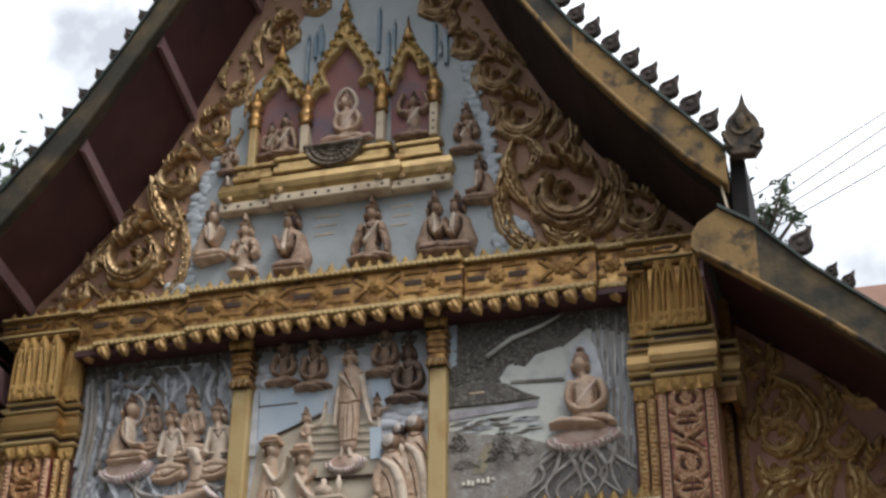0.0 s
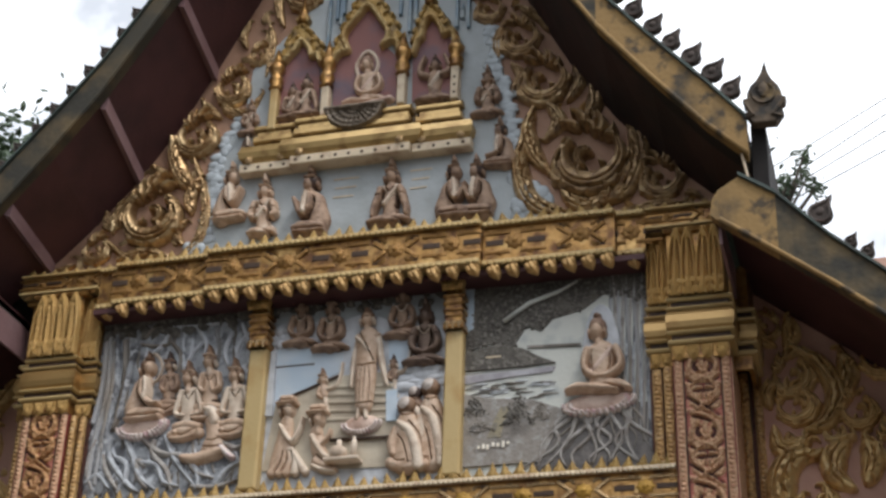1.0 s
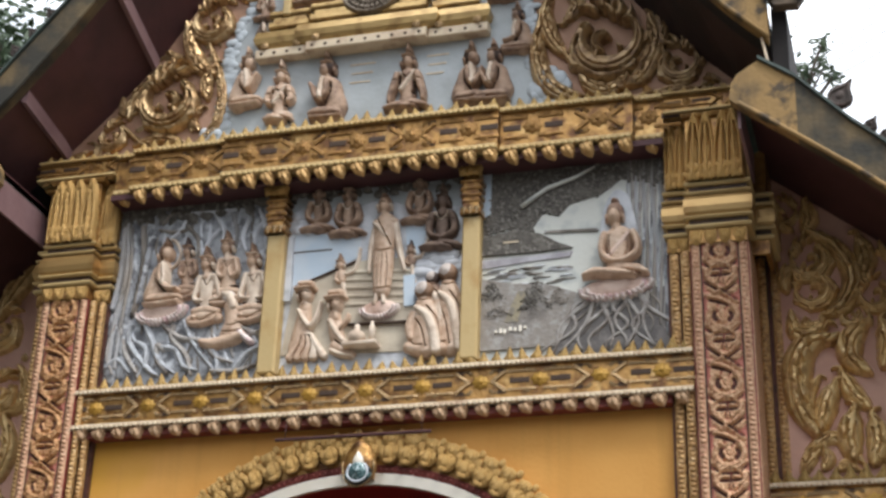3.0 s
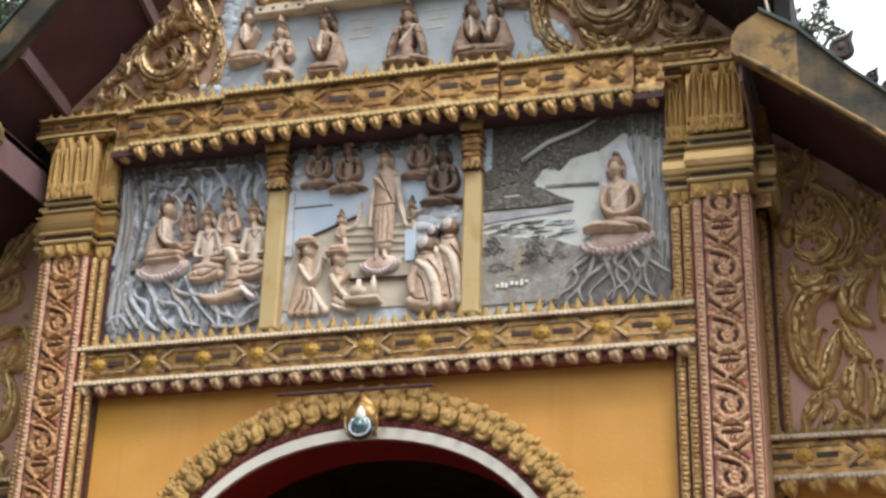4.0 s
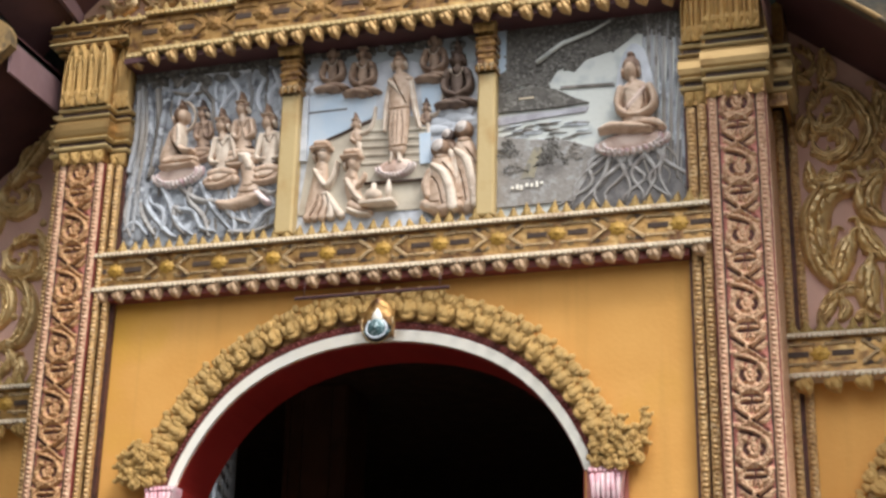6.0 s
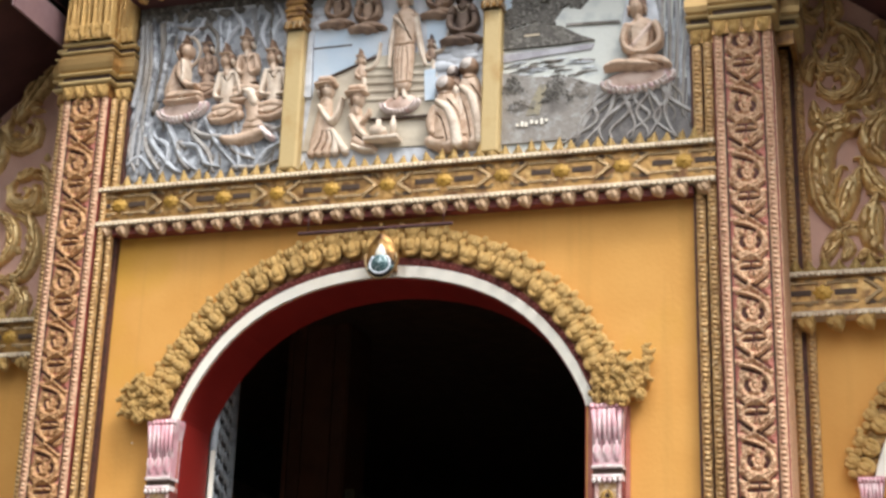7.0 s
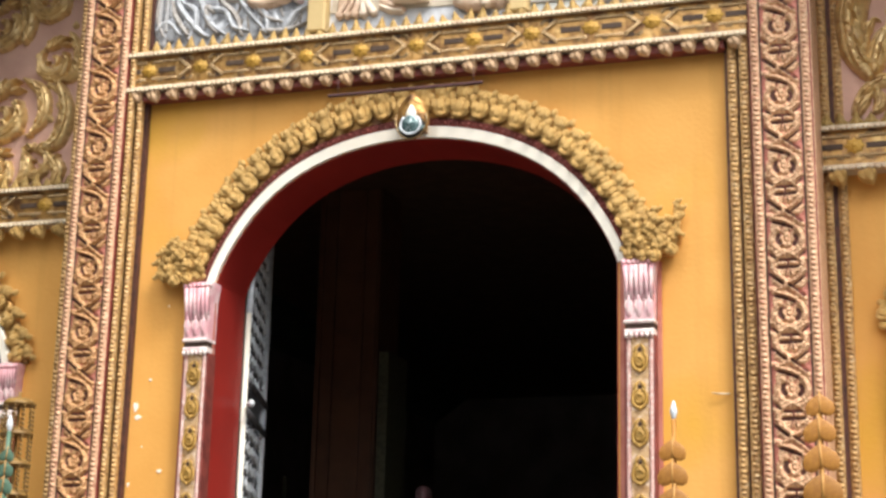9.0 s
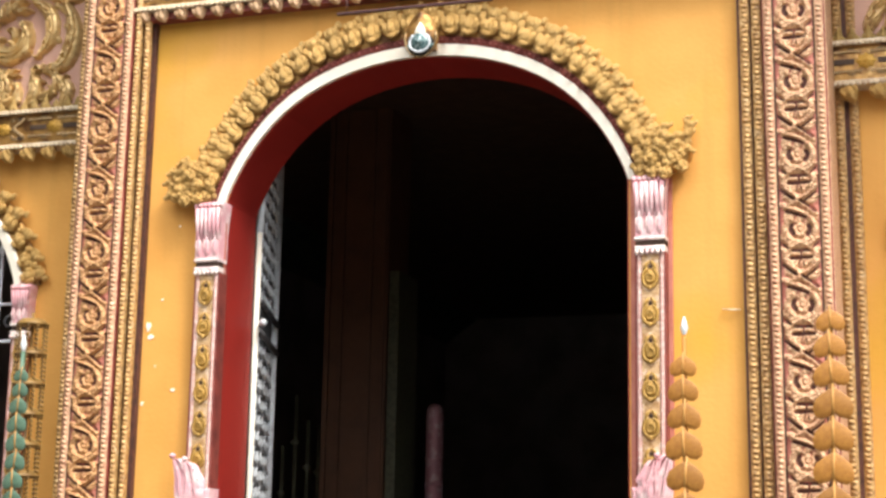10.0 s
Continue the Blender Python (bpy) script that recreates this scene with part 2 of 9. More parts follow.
BLACK_BOARD = material("black_board", (0.014, 0.012, 0.012), 0.95, 0.0, (0.02, 0.016, 0.015), 8, 0.4, 0.7, 30, 0.2)
CABLE = material("dark_cable", (0.06, 0.06, 0.065), 0.6, 0.0)


# ---------------------------------------------------------------- mesh tools
class Geo:
    """Collects points and faces, with a material index and smoothness for each face."""

    def __init__(self):
        self.v, self.f, self.m, self.s = [], [], [], []

    def add(self, verts, faces, mat=0, smooth=False, at=None):
        k = len(self.v)
        self.v += [tuple(at @ Vector(p)) for p in verts] if at else [tuple(p) for p in verts]
        self.f += [tuple(i + k for i in q) for q in faces]
        self.m += [mat] * len(faces)
        self.s += [smooth] * len(faces)
        return self

    def box(self, x0, x1, y0, y1, z0, z1, b=0.0, mat=0, at=None):
        """A box whose front edges (at y0) are cut back by b."""
        rings = [(x0, x1, z0, z1, y1), (x0, x1, z0, z1, y0 + b)] + ([(x0 + b, x1 - b, z0 + b, z1 - b, y0)] if b else [])
        v = [p for a0, a1, c0, c1, y in rings for p in ((a0, y, c0), (a1, y, c0), (a1, y, c1), (a0, y, c1))]
        f = [(0, 1, 2, 3)]
        for r in range(len(rings) - 1):
            f += [(4 * r + i, 4 * r + (i + 1) % 4, 4 * r + 4 + (i + 1) % 4, 4 * r + 4 + i) for i in range(4)]
        e = 4 * (len(rings) - 1)
        return self.add(v, f + [(e + 3, e + 2, e + 1, e)], mat, False, at)

    def plate(self, poly, y0, y1, mat=0, b=0.0, at=None):
        """A flat piece cut to an outline of (x, z), from y0 in front to y1 behind; b bevels its front."""
        n = len(poly)
        cx, cz = sum(p[0] for p in poly) / n, sum(p[1] for p in poly) / n
        v = [(x, y1, z) for x, z in poly] + [(x, y0 + b, z) for x, z in poly]
        f = [tuple(range(n)), *[(i, (i + 1) % n, n + (i + 1) % n, n + i) for i in range(n)]]
        e = n
        if b:
            for x, z in poly:
                d = max(math.hypot(x - cx, z - cz), 1e-6)
                v.append((x - (x - cx) / d * b, y0, z - (z - cz) / d * b))
            f += [(n + i, n + (i + 1) % n, 2 * n + (i + 1) % n, 2 * n + i) for i in range(n)]
            e = 2 * n
        return self.add(v, f + [tuple(range(e + n - 1, e - 1, -1))], mat, False, at)

    def dome(self, poly, y, depth, mat=0, at=None, rings=((1, 0), (0.82, 0.62), (0.45, 0.95))):
        """A swelling form over an outline of (x, z) that rises by depth towards -y."""
        n = len(poly)
        cx, cz = sum(p[0] for p in poly) / n, sum(p[1] for p in poly) / n
        v = [(cx + (x - cx) * s, y - depth * d, cz + (z - cz) * s) for s, d in rings for x, z in poly] + [(cx, y - depth, cz)]
        f = [(r * n + i, r * n + (i + 1) % n, (r + 1) * n + (i + 1) % n, (r + 1) * n + i) for r in range(len(rings) - 1) for i in range(n)]
        k = n * (len(rings) - 1)
        return self.add(v, f + [(k + i, k + (i + 1) % n, n * len(rings)) for i in range(n)], mat, True, at)

    def ball(self, c, r, nu=10, nv=7, mat=0, at=None):
        v = [(c[0], c[1], c[2] + r[2])]
        for j in range(1, nv):
            a = math.pi * j / nv
            v += [(c[0] + r[0] * math.sin(a) * math.cos(2 * math.pi * i / nu), c[1] + r[1] * math.sin(a) * math.sin(2 * math.pi * i / nu),
                   c[2] + r[2] * math.cos(a)) for i in range(nu)]
        v.append((c[0], c[1], c[2] - r[2]))
        f = [(0, 1 + i, 1 + (i + 1) % nu) for i in range(nu)]
        f += [(1 + j * nu + i, 1 + (j + 1) * nu + i, 1 + (j + 1) * nu + (i + 1) % nu, 1 + j * nu + (i + 1) % nu) for j in range(nv - 2) for i in range(nu)]
        e = 1 + (nv - 2) * nu
        return self.add(v, f + [(e + i, len(v) - 1, e + (i + 1) % nu) for i in range(nu)], mat, True, at)

    def lathe(self, profile, c, n=14, mat=0, at=None):
        """A turned form about an upright axis at c: profile of (radius, height)."""
        v = [(c[0] + r * math.cos(2 * math.pi * i / n), c[1] + r * math.sin(2 * math.pi * i / n), c[2] + z) for r, z in profile for i in range(n)]
        f = [(j * n + i, j * n + (i + 1) % n, (j + 1) * n + (i + 1) % n, (j + 1) * n + i) for j in range(len(profile) - 1) for i in range(n)]
        e = n * (len(profile) - 1)
        return self.add(v, f + [tuple(range(n - 1, -1, -1)), tuple(range(e, e + n))], mat, True, at)

    def tube(self, pts, rads, n=6, flat=1.0, mat=0, at=None):
        """A tapered rod through pts; flat squeezes it across the y axis."""
        pts = [Vector(p) for p in pts]
        v = []
        for i, p in enumerate(pts):
            d = (pts[min(i + 1, len(pts) - 1)] - pts[max(i - 1, 0)]).normalized()
            u = d.cross(Vector((0, 1, 0)))
            u = u.normalized() if u.length > 0.05 else Vector((1, 0, 0))
            w = u.cross(d).normalized()
            r = rads[i] if isinstance(rads, (list, tuple)) else rads
            v += [p + (u * math.cos(2 * math.pi * k / n) + w * flat * math.sin(2 * math.pi * k / n)) * r for k in range(n)]
        f = [(j * n + i, j * n + (i + 1) % n, (j + 1) * n + (i + 1) % n, (j + 1) * n + i) for j in range(len(pts) - 1) for i in range(n)]
        e = n * (len(pts) - 1)
        return self.add(v, f + [tuple(range(n - 1, -1, -1)), tuple(range(e, e + n))], mat, True, at)

    def sweep(self, plan, profile, mat=0):
        """A moulding: a profile of (projection, height) carried along a right-angled plan of (x, y), that turns its left side to the wall."""
        out = []
        for i, p in enumerate(plan):
            d = []
            for a, b in ((plan[i - 1], p) if i else (None, None), (p, plan[i + 1]) if i + 1 < len(plan) else (None, None)):
                if a:
                    k = math.hypot(b[0] - a[0], b[1] - a[1])
                    d.append(((b[1] - a[1]) / k, -(b[0] - a[0]) / k))
            n = d[0] if len(d) == 1 else (d[0] if abs(d[0][0] - d[1][0]) < 0.01 else (d[0][0] + d[1][0], d[0][1] + d[1][1]))
            out.append([(p[0] + n[0] * o, p[1] + n[1] * o, z) for o, z in profile])
        k = len(profile)
        v = [q for row in out for q in row]
        f = [(i * k + j, (i + 1) * k + j, (i + 1) * k + j + 1, i * k + j + 1) for i in range(len(plan) - 1) for j in range(k - 1)]
        e = k * (len(plan) - 1)
        return self.add(v, f + [tuple(range(k)), tuple(range(e + k - 1, e - 1, -1))], mat)

    def mesh(self, name, mats):
        me = bpy.data.meshes.new(name)
        me.from_pydata(self.v, [], self.f)
        for m in mats if isinstance(mats, (list, tuple)) else [mats]:
            me.materials.append(m)
        me.polygons.foreach_set("material_index", self.m)
        me.polygons.foreach_set("use_smooth", self.s)
        bm = bmesh.new()
        bm.from_mesh(me)
        bmesh.ops.recalc_face_normals(bm, faces=bm.faces)
        bm.to_mesh(me)
        bm.free()
        return me


def thing(name, place, label, category, group="", kind=""):
    ob = new(name)
    ob.empty_display_size = 0.1
    ob.location = place
    return tagged(ob, label, category, group, kind)


def under(ob, parent):
    """Hang ob on parent without moving it; things stand unturned at their own place, parts at the origin."""
    ob.parent = parent
    if parent.parent is None:
        ob.matrix_parent_inverse = Matrix.Translation(-Vector(parent.location))
    return ob


def part(name, geo, mats, parent, label=""):
    return tagged(under(new(name, geo.mesh(name, mats)), parent), label)


def piece(name, me, m, parent):
    """One of many alike pieces, which share a mesh."""
    ob = under(new(name, me), parent)
    ob.matrix_basis = m
    return ob


def solid(name, geo, mats, label, category, kind="", group=""):
    return tagged(new(name, geo.mesh(name, mats)), label, category, group, kind)


# ---------------------------------------------------------------- outlines
def drop(w=0.5, n=14, bend=0.0, sharp=1.0):
    """A tear-shaped outline one unit high, its tip at the top, its foot at the origin."""
    out = []
    for i in range(n):
        a = 2 * math.pi * i / n
        z = 0.5 + 0.5 * math.cos(a)
        out.append((w * math.sin(a) * math.sin(a / 2) ** sharp + bend * z * z, z))
    return out


def flame(w=0.55, bend=0.25):
    """A carved flame leaf, one unit high, with notched sides and a tip that curls over."""
    left = [(-0.28, 0.0), (-0.5, 0.14), (-0.52, 0.3), (-0.4, 0.38), (-0.44, 0.52), (-0.3, 0.62), (-0.26, 0.78), (-0.08, 0.9)]
    right = [(0.1, 0.86), (0.2, 0.72), (0.36, 0.6), (0.36, 0.46), (0.5, 0.36), (0.5, 0.18), (0.28, 0.0)]
    return [(x * 2 * w * 0.5 / 0.5 * 0.5 + bend * z * z, z) for x, z in left + [(0.02, 1.0)] + right]


def ring(r, n=12, lobes=0, deep=0.2):
    return [(r * (1 - deep * (0.5 - 0.5 * math.cos(lobes * 2 * math.pi * i / n))) * math.sin(2 * math.pi * i / n),
             r * (1 - deep * (0.5 - 0.5 * math.cos(lobes * 2 * math.pi * i / n))) * math.cos(2 * math.pi * i / n)) for i in range(n)]


def spot(x, y, z, turn=0.0, sx=1.0, sy=None, sz=None):
    """A place on the facade: turned in its plane by degrees, scaled."""
    return Matrix.Translation((x, y, z)) @ Matrix.Rotation(radians(turn), 4, "Y") @ Matrix.Diagonal((sx, sx if sy is None else sy, sx if sz is None else sz, 1))


def shared(name, geo, mats):
    return geo.mesh(name, mats)


def kanok(w=0.30, curl=2.3, lobes=3, n=14, m=8):
    """A carved flame leaf, one unit long: a spine that curls over to a knob, scalloped on its outer side, grooved along its length."""
    x, z, a, v, rowlen = 0.0, 0.0, -0.35, [], m + 1
    for i in range(n + 1):
        s = i / n
        a = -0.35 + curl * s ** 1.8
        body = w * (0.5 + 0.5 * min(1.0, 3 * s)) * (1 - s) ** 0.55 + 0.03
        lobe = 1 + 0.38 * abs(math.sin(lobes * math.pi * s)) ** 0.7
        for j in range(rowlen):
            u = 2 * j / m - 1
            half = body * (lobe if u < 0 else 0.75)
            h = 0.30 * (1 - abs(u) ** 2.4) * (1 - 0.35 * s) * (0.62 + 0.38 * math.cos(4 * math.pi * u))
            v.append((x + math.cos(a) * u * half, 0.03 - h, z - math.sin(a) * u * half))
        x, z = x + math.sin(a) / n, z + math.cos(a) / n
    f = [(i * rowlen + j, i * rowlen + j + 1, (i + 1) * rowlen + j + 1, (i + 1) * rowlen + j) for i in range(n) for j in range(m)]
    return Geo().add(v, f, 0, True).ball((x, -0.09, z), (0.06, 0.09, 0.06), 7, 5)


GOLDS = (GOLD, GOLD_DARK, WORN_GOLD)
FLAME = {m: shared("leaf", kanok(0.25, 1.9, 3), m) for m in GOLDS}
LOBE = {m: shared("leaf", kanok(0.34, 3.0, 2), m) for m in GOLDS}
NUB = {m: shared("nub", Geo().dome(drop(0.55, 12), 0, 0.4), m) for m in GOLDS}
def bud():
    """A hanging lotus bud: a swelling body with two side petals and a pointed middle one."""
    g = Geo().dome([(x, -z) for x, z in drop(0.50)], 0, 0.40)
    for s in (-1, 1):
        g.dome([(s * 0.20 + x * 0.55, -0.02 - z * 0.62) for x, z in drop(0.42, 10, 0.1 * s)], -0.22, 0.22)
    return g.dome([(x, -0.06 - z * 0.86) for x, z in drop(0.22, 10)], -0.32, 0.18)


ORANGE_BUD = material("orange_gold_bud_paint", (0.66, 0.42, 0.17), 0.32, 0.35, (0.40, 0.20, 0.06), 40, 0.46, 0.66, 80, 0.3, (0.74, 0.54, 0.28), 24, 0.54, 0.7, vary=0.1)
ROSE_BUD = material("rose_tan_bud_paint", (0.66, 0.44, 0.26), 0.45, 0.1, (0.42, 0.22, 0.10), 40, 0.46, 0.66, 80, 0.3, (0.76, 0.60, 0.42), 24, 0.54, 0.7, vary=0.1)
BUD = {GOLD: shared("bud", bud(), ROSE_BUD), GOLD_DARK: shared("bud", bud(), ORANGE_BUD)}
SIDE_BUD = shared("bud", bud(), POD_GOLD)
CREST = {m: shared("crest_leaf", Geo().dome([(-0.42, 0), (-0.5, 0.16), (-0.40, 0.34), (-0.26, 0.42), (-0.22, 0.62), (-0.06, 0.86), (0.02, 1.0), (0.08, 0.84), (0.22, 0.60), (0.26, 0.42), (0.42, 0.32), (0.5, 0.14), (0.42, 0)], 0, 0.3)
                   .dome([(x, z * 0.55) for x, z in drop(0.26)], -0.18, 0.2), m) for m in (GOLD, GOLD_DARK, OLIVE_GOLD)}
FLOWER = {m: shared("flower", Geo().dome(ring(0.5, 24, 8, 0.3), 0, 0.18).ball((0, -0.18, 0), (0.16, 0.12, 0.16), 8, 5), m) for m in (YELLOW, GOLD, GOLD_DARK)}
def spiral(cx, cz, r, y, turns, a0, way, n=30, end=0.22, rise=0.0):
    pts = []
    for i in range(n):
        s = i / (n - 1)
        a = radians(a0) + way * turns * 2 * math.pi * s
        q = r * (1 - (1 - end) * s ** 0.85)
        pts.append((cx + q * math.sin(a), y - rise * s, cz + q * math.cos(a)))
    return pts


def pod():
    """A carved fruit pair: a fat inner lobe and a smaller outer one, each with grooved segments, and small lobes between."""
    g = Geo()
    for x, z, r in ((0.0, -0.24, 0.40), (0.04, 0.26, 0.33)):
        g.ball((x, 0.05, z), (r, r * 0.85, r * 0.86), 10, 7)
        g.ball((x, -r * 0.62, z + r * 0.10), (r * 0.44, r * 0.34, r * 0.56), 8, 6)
        for e in (-1, 1):
            g.ball((x + e * r * 0.62, -r * 0.44, z + r * 0.22), (r * 0.32, r * 0.30, r * 0.50), 7, 5)
        g.ball((x, -r * 0.50, z - r * 0.66), (r * 0.50, r * 0.30, r * 0.24), 7, 5)
    g.ball((-0.40, 0.02, 0.10), (0.17, 0.22, 0.20), 8, 6)
    g.ball((0.40, 0.02, 0.48), (0.14, 0.20, 0.17), 8, 6)
    return g


POD = shared("pod", pod(), POD_GOLD)


def smooth(pts, k=5):
    """A fine line through points of (x, z)."""
    fine = []
    for i in range(len(pts) - 1):
        p0, p1, p2, p3 = pts[max(i - 1, 0)], pts[i], pts[i + 1], pts[min(i + 2, len(pts) - 1)]
        for j in range(k):
            t = j / k
            fine.append(tuple(0.5 * (2 * p1[c] + (p2[c] - p0[c]) * t + (2 * p0[c] - 5 * p1[c] + 4 * p2[c] - p3[c]) * t * t + (3 * p1[c] - p0[c] - 3 * p2[c] + p3[c]) * t ** 3) for c in (0, 1)))
    return fine + [pts[-1]]


def leaf_fill(parent, spots_at, y, gold, size, sway):
    """Flame leaves over the ground between larger scrolls: places of (x, z), each turned by its own sway."""
    for k, (x, z) in enumerate(spots_at):
        s = size * random.uniform(0.75, 1.3)
        a = sway + 45 * math.sin(9.0 * x + 7.0 * z) + random.uniform(-15, 15)
        piece("leaf", (FLAME if k % 3 else LOBE)[gold], spot(x, y, z, a, s * (1 if k % 2 else -1), s * 0.8, s), parent)


class Relief:
    """Carving in low relief: a fine sheet over (x, z), raised by strokes, swellings and grooves; the bare ground is left out."""

    def __init__(self, x0, x1, z0, z1, step=0.003):
        nx, nz = int((x1 - x0) / step) + 2, int((z1 - z0) / step) + 2
        self.step, self.x0, self.z0 = step, x0, z0
        self.xs, self.zs = x0 + step * np.arange(nx), z0 + step * np.arange(nz)
        self.H, self.M = np.zeros((nz, nx)), np.zeros((nz, nx), int)
        self.y = 0.0

    def window(self, xa, xb, za, zb):
        i0, i1 = max(0, int((xa - self.x0) / self.step)), min(len(self.xs), int((xb - self.x0) / self.step) + 2)
        j0, j1 = max(0, int((za - self.z0) / self.step)), min(len(self.zs), int((zb - self.z0) / self.step) + 2)
        if i0 >= i1 or j0 >= j1:
            return None
        X, Z = np.meshgrid(self.xs[i0:i1], self.zs[j0:j1])
        return X, Z, self.H[j0:j1, i0:i1], self.M[j0:j1, i0:i1]

    def lines(self, pts, hw):
        """For each piece of a line: its window, the distance to it over the half width there, and the place along it."""
        n = len(pts)
        hw = hw if isinstance(hw, (list, tuple)) else [hw] * n
        if len(hw) != n:
            hw = list(np.interp(np.linspace(0, 1, n), np.linspace(0, 1, len(hw)), hw))
        for i in range(n - 1):
            (xa, za), (xb, zb) = pts[i], pts[i + 1]
            pad = max(hw[i], hw[i + 1])
            w = self.window(min(xa, xb) - pad, max(xa, xb) + pad, min(za, zb) - pad, max(za, zb) + pad)
            if w is None:
                continue
            X, Z, H, M = w
            dx, dz = xb - xa, zb - za
            t = np.clip(((X - xa) * dx + (Z - za) * dz) / max(dx * dx + dz * dz, 1e-12), 0, 1)
            half = np.maximum(hw[i] + (hw[i + 1] - hw[i]) * t, 1e-5)
            yield np.hypot(X - xa - t * dx, Z - za - t * dz) / half, H, M

    def stroke(self, pts, hw, h, mat=0, base=0.0, k=4, round_by=0.5):
        """A rounded ridge along a line through pts."""
        for u, H, M in self.lines(smooth(pts, k) if len(pts) > 2 else pts, hw):
            new_h = np.where(u < 1, base + h * np.maximum(1 - u * u, 0) ** round_by, 0)
            m = new_h > H
            H[m], M[m] = new_h[m], mat
        return self

    def groove(self, pts, hw, depth, mat=None, floor=0.0005, k=4):
        seen = np.zeros_like(self.H)
        keep = self.H
        self.H = seen
        for u, S, M in self.lines(smooth(pts, k) if len(pts) > 2 else pts, hw):
            np.maximum(S, np.maximum(1 - u * u, 0), out=S)
        self.H = keep
        m = (seen > 0) & (keep > 0)
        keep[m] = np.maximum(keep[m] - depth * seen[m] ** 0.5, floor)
        # a material given here tints the cut, putting its shade into the colour
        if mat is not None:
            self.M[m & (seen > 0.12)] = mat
        return self

    def blob(self, cx, cz, rx, rz, h, mat=0, turn=0.0, base=0.0):
        r, c, s = max(rx, rz), math.cos(radians(turn)), math.sin(radians(turn))
        w = self.window(cx - r, cx + r, cz - r, cz + r)
        if w:
            X, Z, H, M = w
            a, b = (X - cx) * c - (Z - cz) * s, (X - cx) * s + (Z - cz) * c
            u = (a / rx) ** 2 + (b / rz) ** 2
            new_h = np.where(u < 1, base + h * np.maximum(1 - u, 0) ** 0.5, 0)
            m = new_h > H
            H[m], M[m] = new_h[m], mat
        return self

    def fill(self, poly, h, mat=0):
        """A flat raised field inside an outline."""
        X, Z = np.meshgrid(self.xs, self.zs)
        inside = np.zeros_like(X, bool)
        for (xa, za), (xb, zb) in zip(poly, poly[1:] + poly[:1]):
            if za != zb:
                inside ^= ((za > Z) != (zb > Z)) & (X < xa + (Z - za) / (zb - za) * (xb - xa))
        m = inside & (h > self.H)
        self.H[m], self.M[m] = h, mat
        return self

    def tear(self, x, z, turn, size, h, mat=0, base=0.0, fat=0.3, bend=0.0):
        """A carved teardrop leaf with a grooved middle, from its foot at (x, z)."""
        pts = []
        for i in range(5):
            t = i / 4
            a = radians(turn) + bend * t
            pts.append((x + size * t * math.sin(a), z + size * t * math.cos(a)))
        self.stroke(pts, [size * fat * 0.55, size * fat, size * fat * 0.85, size * fat * 0.45, size * 0.04], h, mat, base, 3)
        return self

    def worn(self, seed, amount=0.12, size=0.012):
        """Uneven handwork: the heights vary a little from place to place."""
        r = np.random.RandomState(seed)
        k = max(2, int(size / self.step))
        n = r.rand(self.H.shape[0] // k + 3, self.H.shape[1] // k + 3)
        jz, ix = np.arange(self.H.shape[0]) / k, np.arange(self.H.shape[1]) / k
        a, b = jz.astype(int), ix.astype(int)
        fz, fx = (jz - a)[:, None], (ix - b)[None, :]
        v = (n[a][:, b] * (1 - fx) + n[a][:, b + 1] * fx) * (1 - fz) + (n[a + 1][:, b] * (1 - fx) + n[a + 1][:, b + 1] * fx) * fz
        self.H *= 1 + amount * (2 * v - 1)
        return self

    def mesh(self, name, mats):
        H, M = self.H, self.M
        on = H > 1e-6
        nz, nx = H.shape
        cell = on[:-1, :-1] | on[1:, :-1] | on[:-1, 1:] | on[1:, 1:]
        used = np.zeros_like(on)
        used[:-1, :-1] |= cell
        used[1:, :-1] |= cell
        used[:-1, 1:] |= cell
        used[1:, 1:] |= cell
        index = -np.ones(H.shape, int)
        index[used] = np.arange(used.sum())
        X, Z = np.meshgrid(self.xs, self.zs)
        v = np.stack([X[used], self.y - H[used], Z[used]], 1)
        j, i = np.nonzero(cell)
        f = np.stack([index[j, i], index[j, i + 1], index[j + 1, i + 1], index[j + 1, i]], 1)
        corner = np.stack([H[j, i], H[j, i + 1], H[j + 1, i + 1], H[j + 1, i]], 1).argmax(1)
        mat = np.stack([M[j, i], M[j, i + 1], M[j + 1, i + 1], M[j + 1, i]], 1)[np.arange(len(j)), corner]
        me = bpy.data.meshes.new(name)
        me.from_pydata(v.tolist(), [], f.tolist())
        for m in mats if isinstance(mats, (list, tuple)) else [mats]:
            me.materials.append(m)
        me.polygons.foreach_set("material_index", mat.astype(np.int32))
        me.polygons.foreach_set("use_smooth", np.ones(len(f), bool))
        me.update()
        return me


def carved(name, box, y, draw, mats, parent, label="", step=0.003, seed=1, wear=0.10):
    """One carved part in relief, drawn by a function within a box of (x0, x1, z0, z1)."""
    r = Relief(*box, step)
    r.y = y
    draw(r)
    r.worn(seed, wear)
    return part(name, r, mats, parent, label)


def box_of(pts, pad):
    xs, zs = [p[0] for p in pts], [p[1] for p in pts]
    return min(xs) - pad, max(xs) + pad, min(zs) - pad, max(zs) + pad


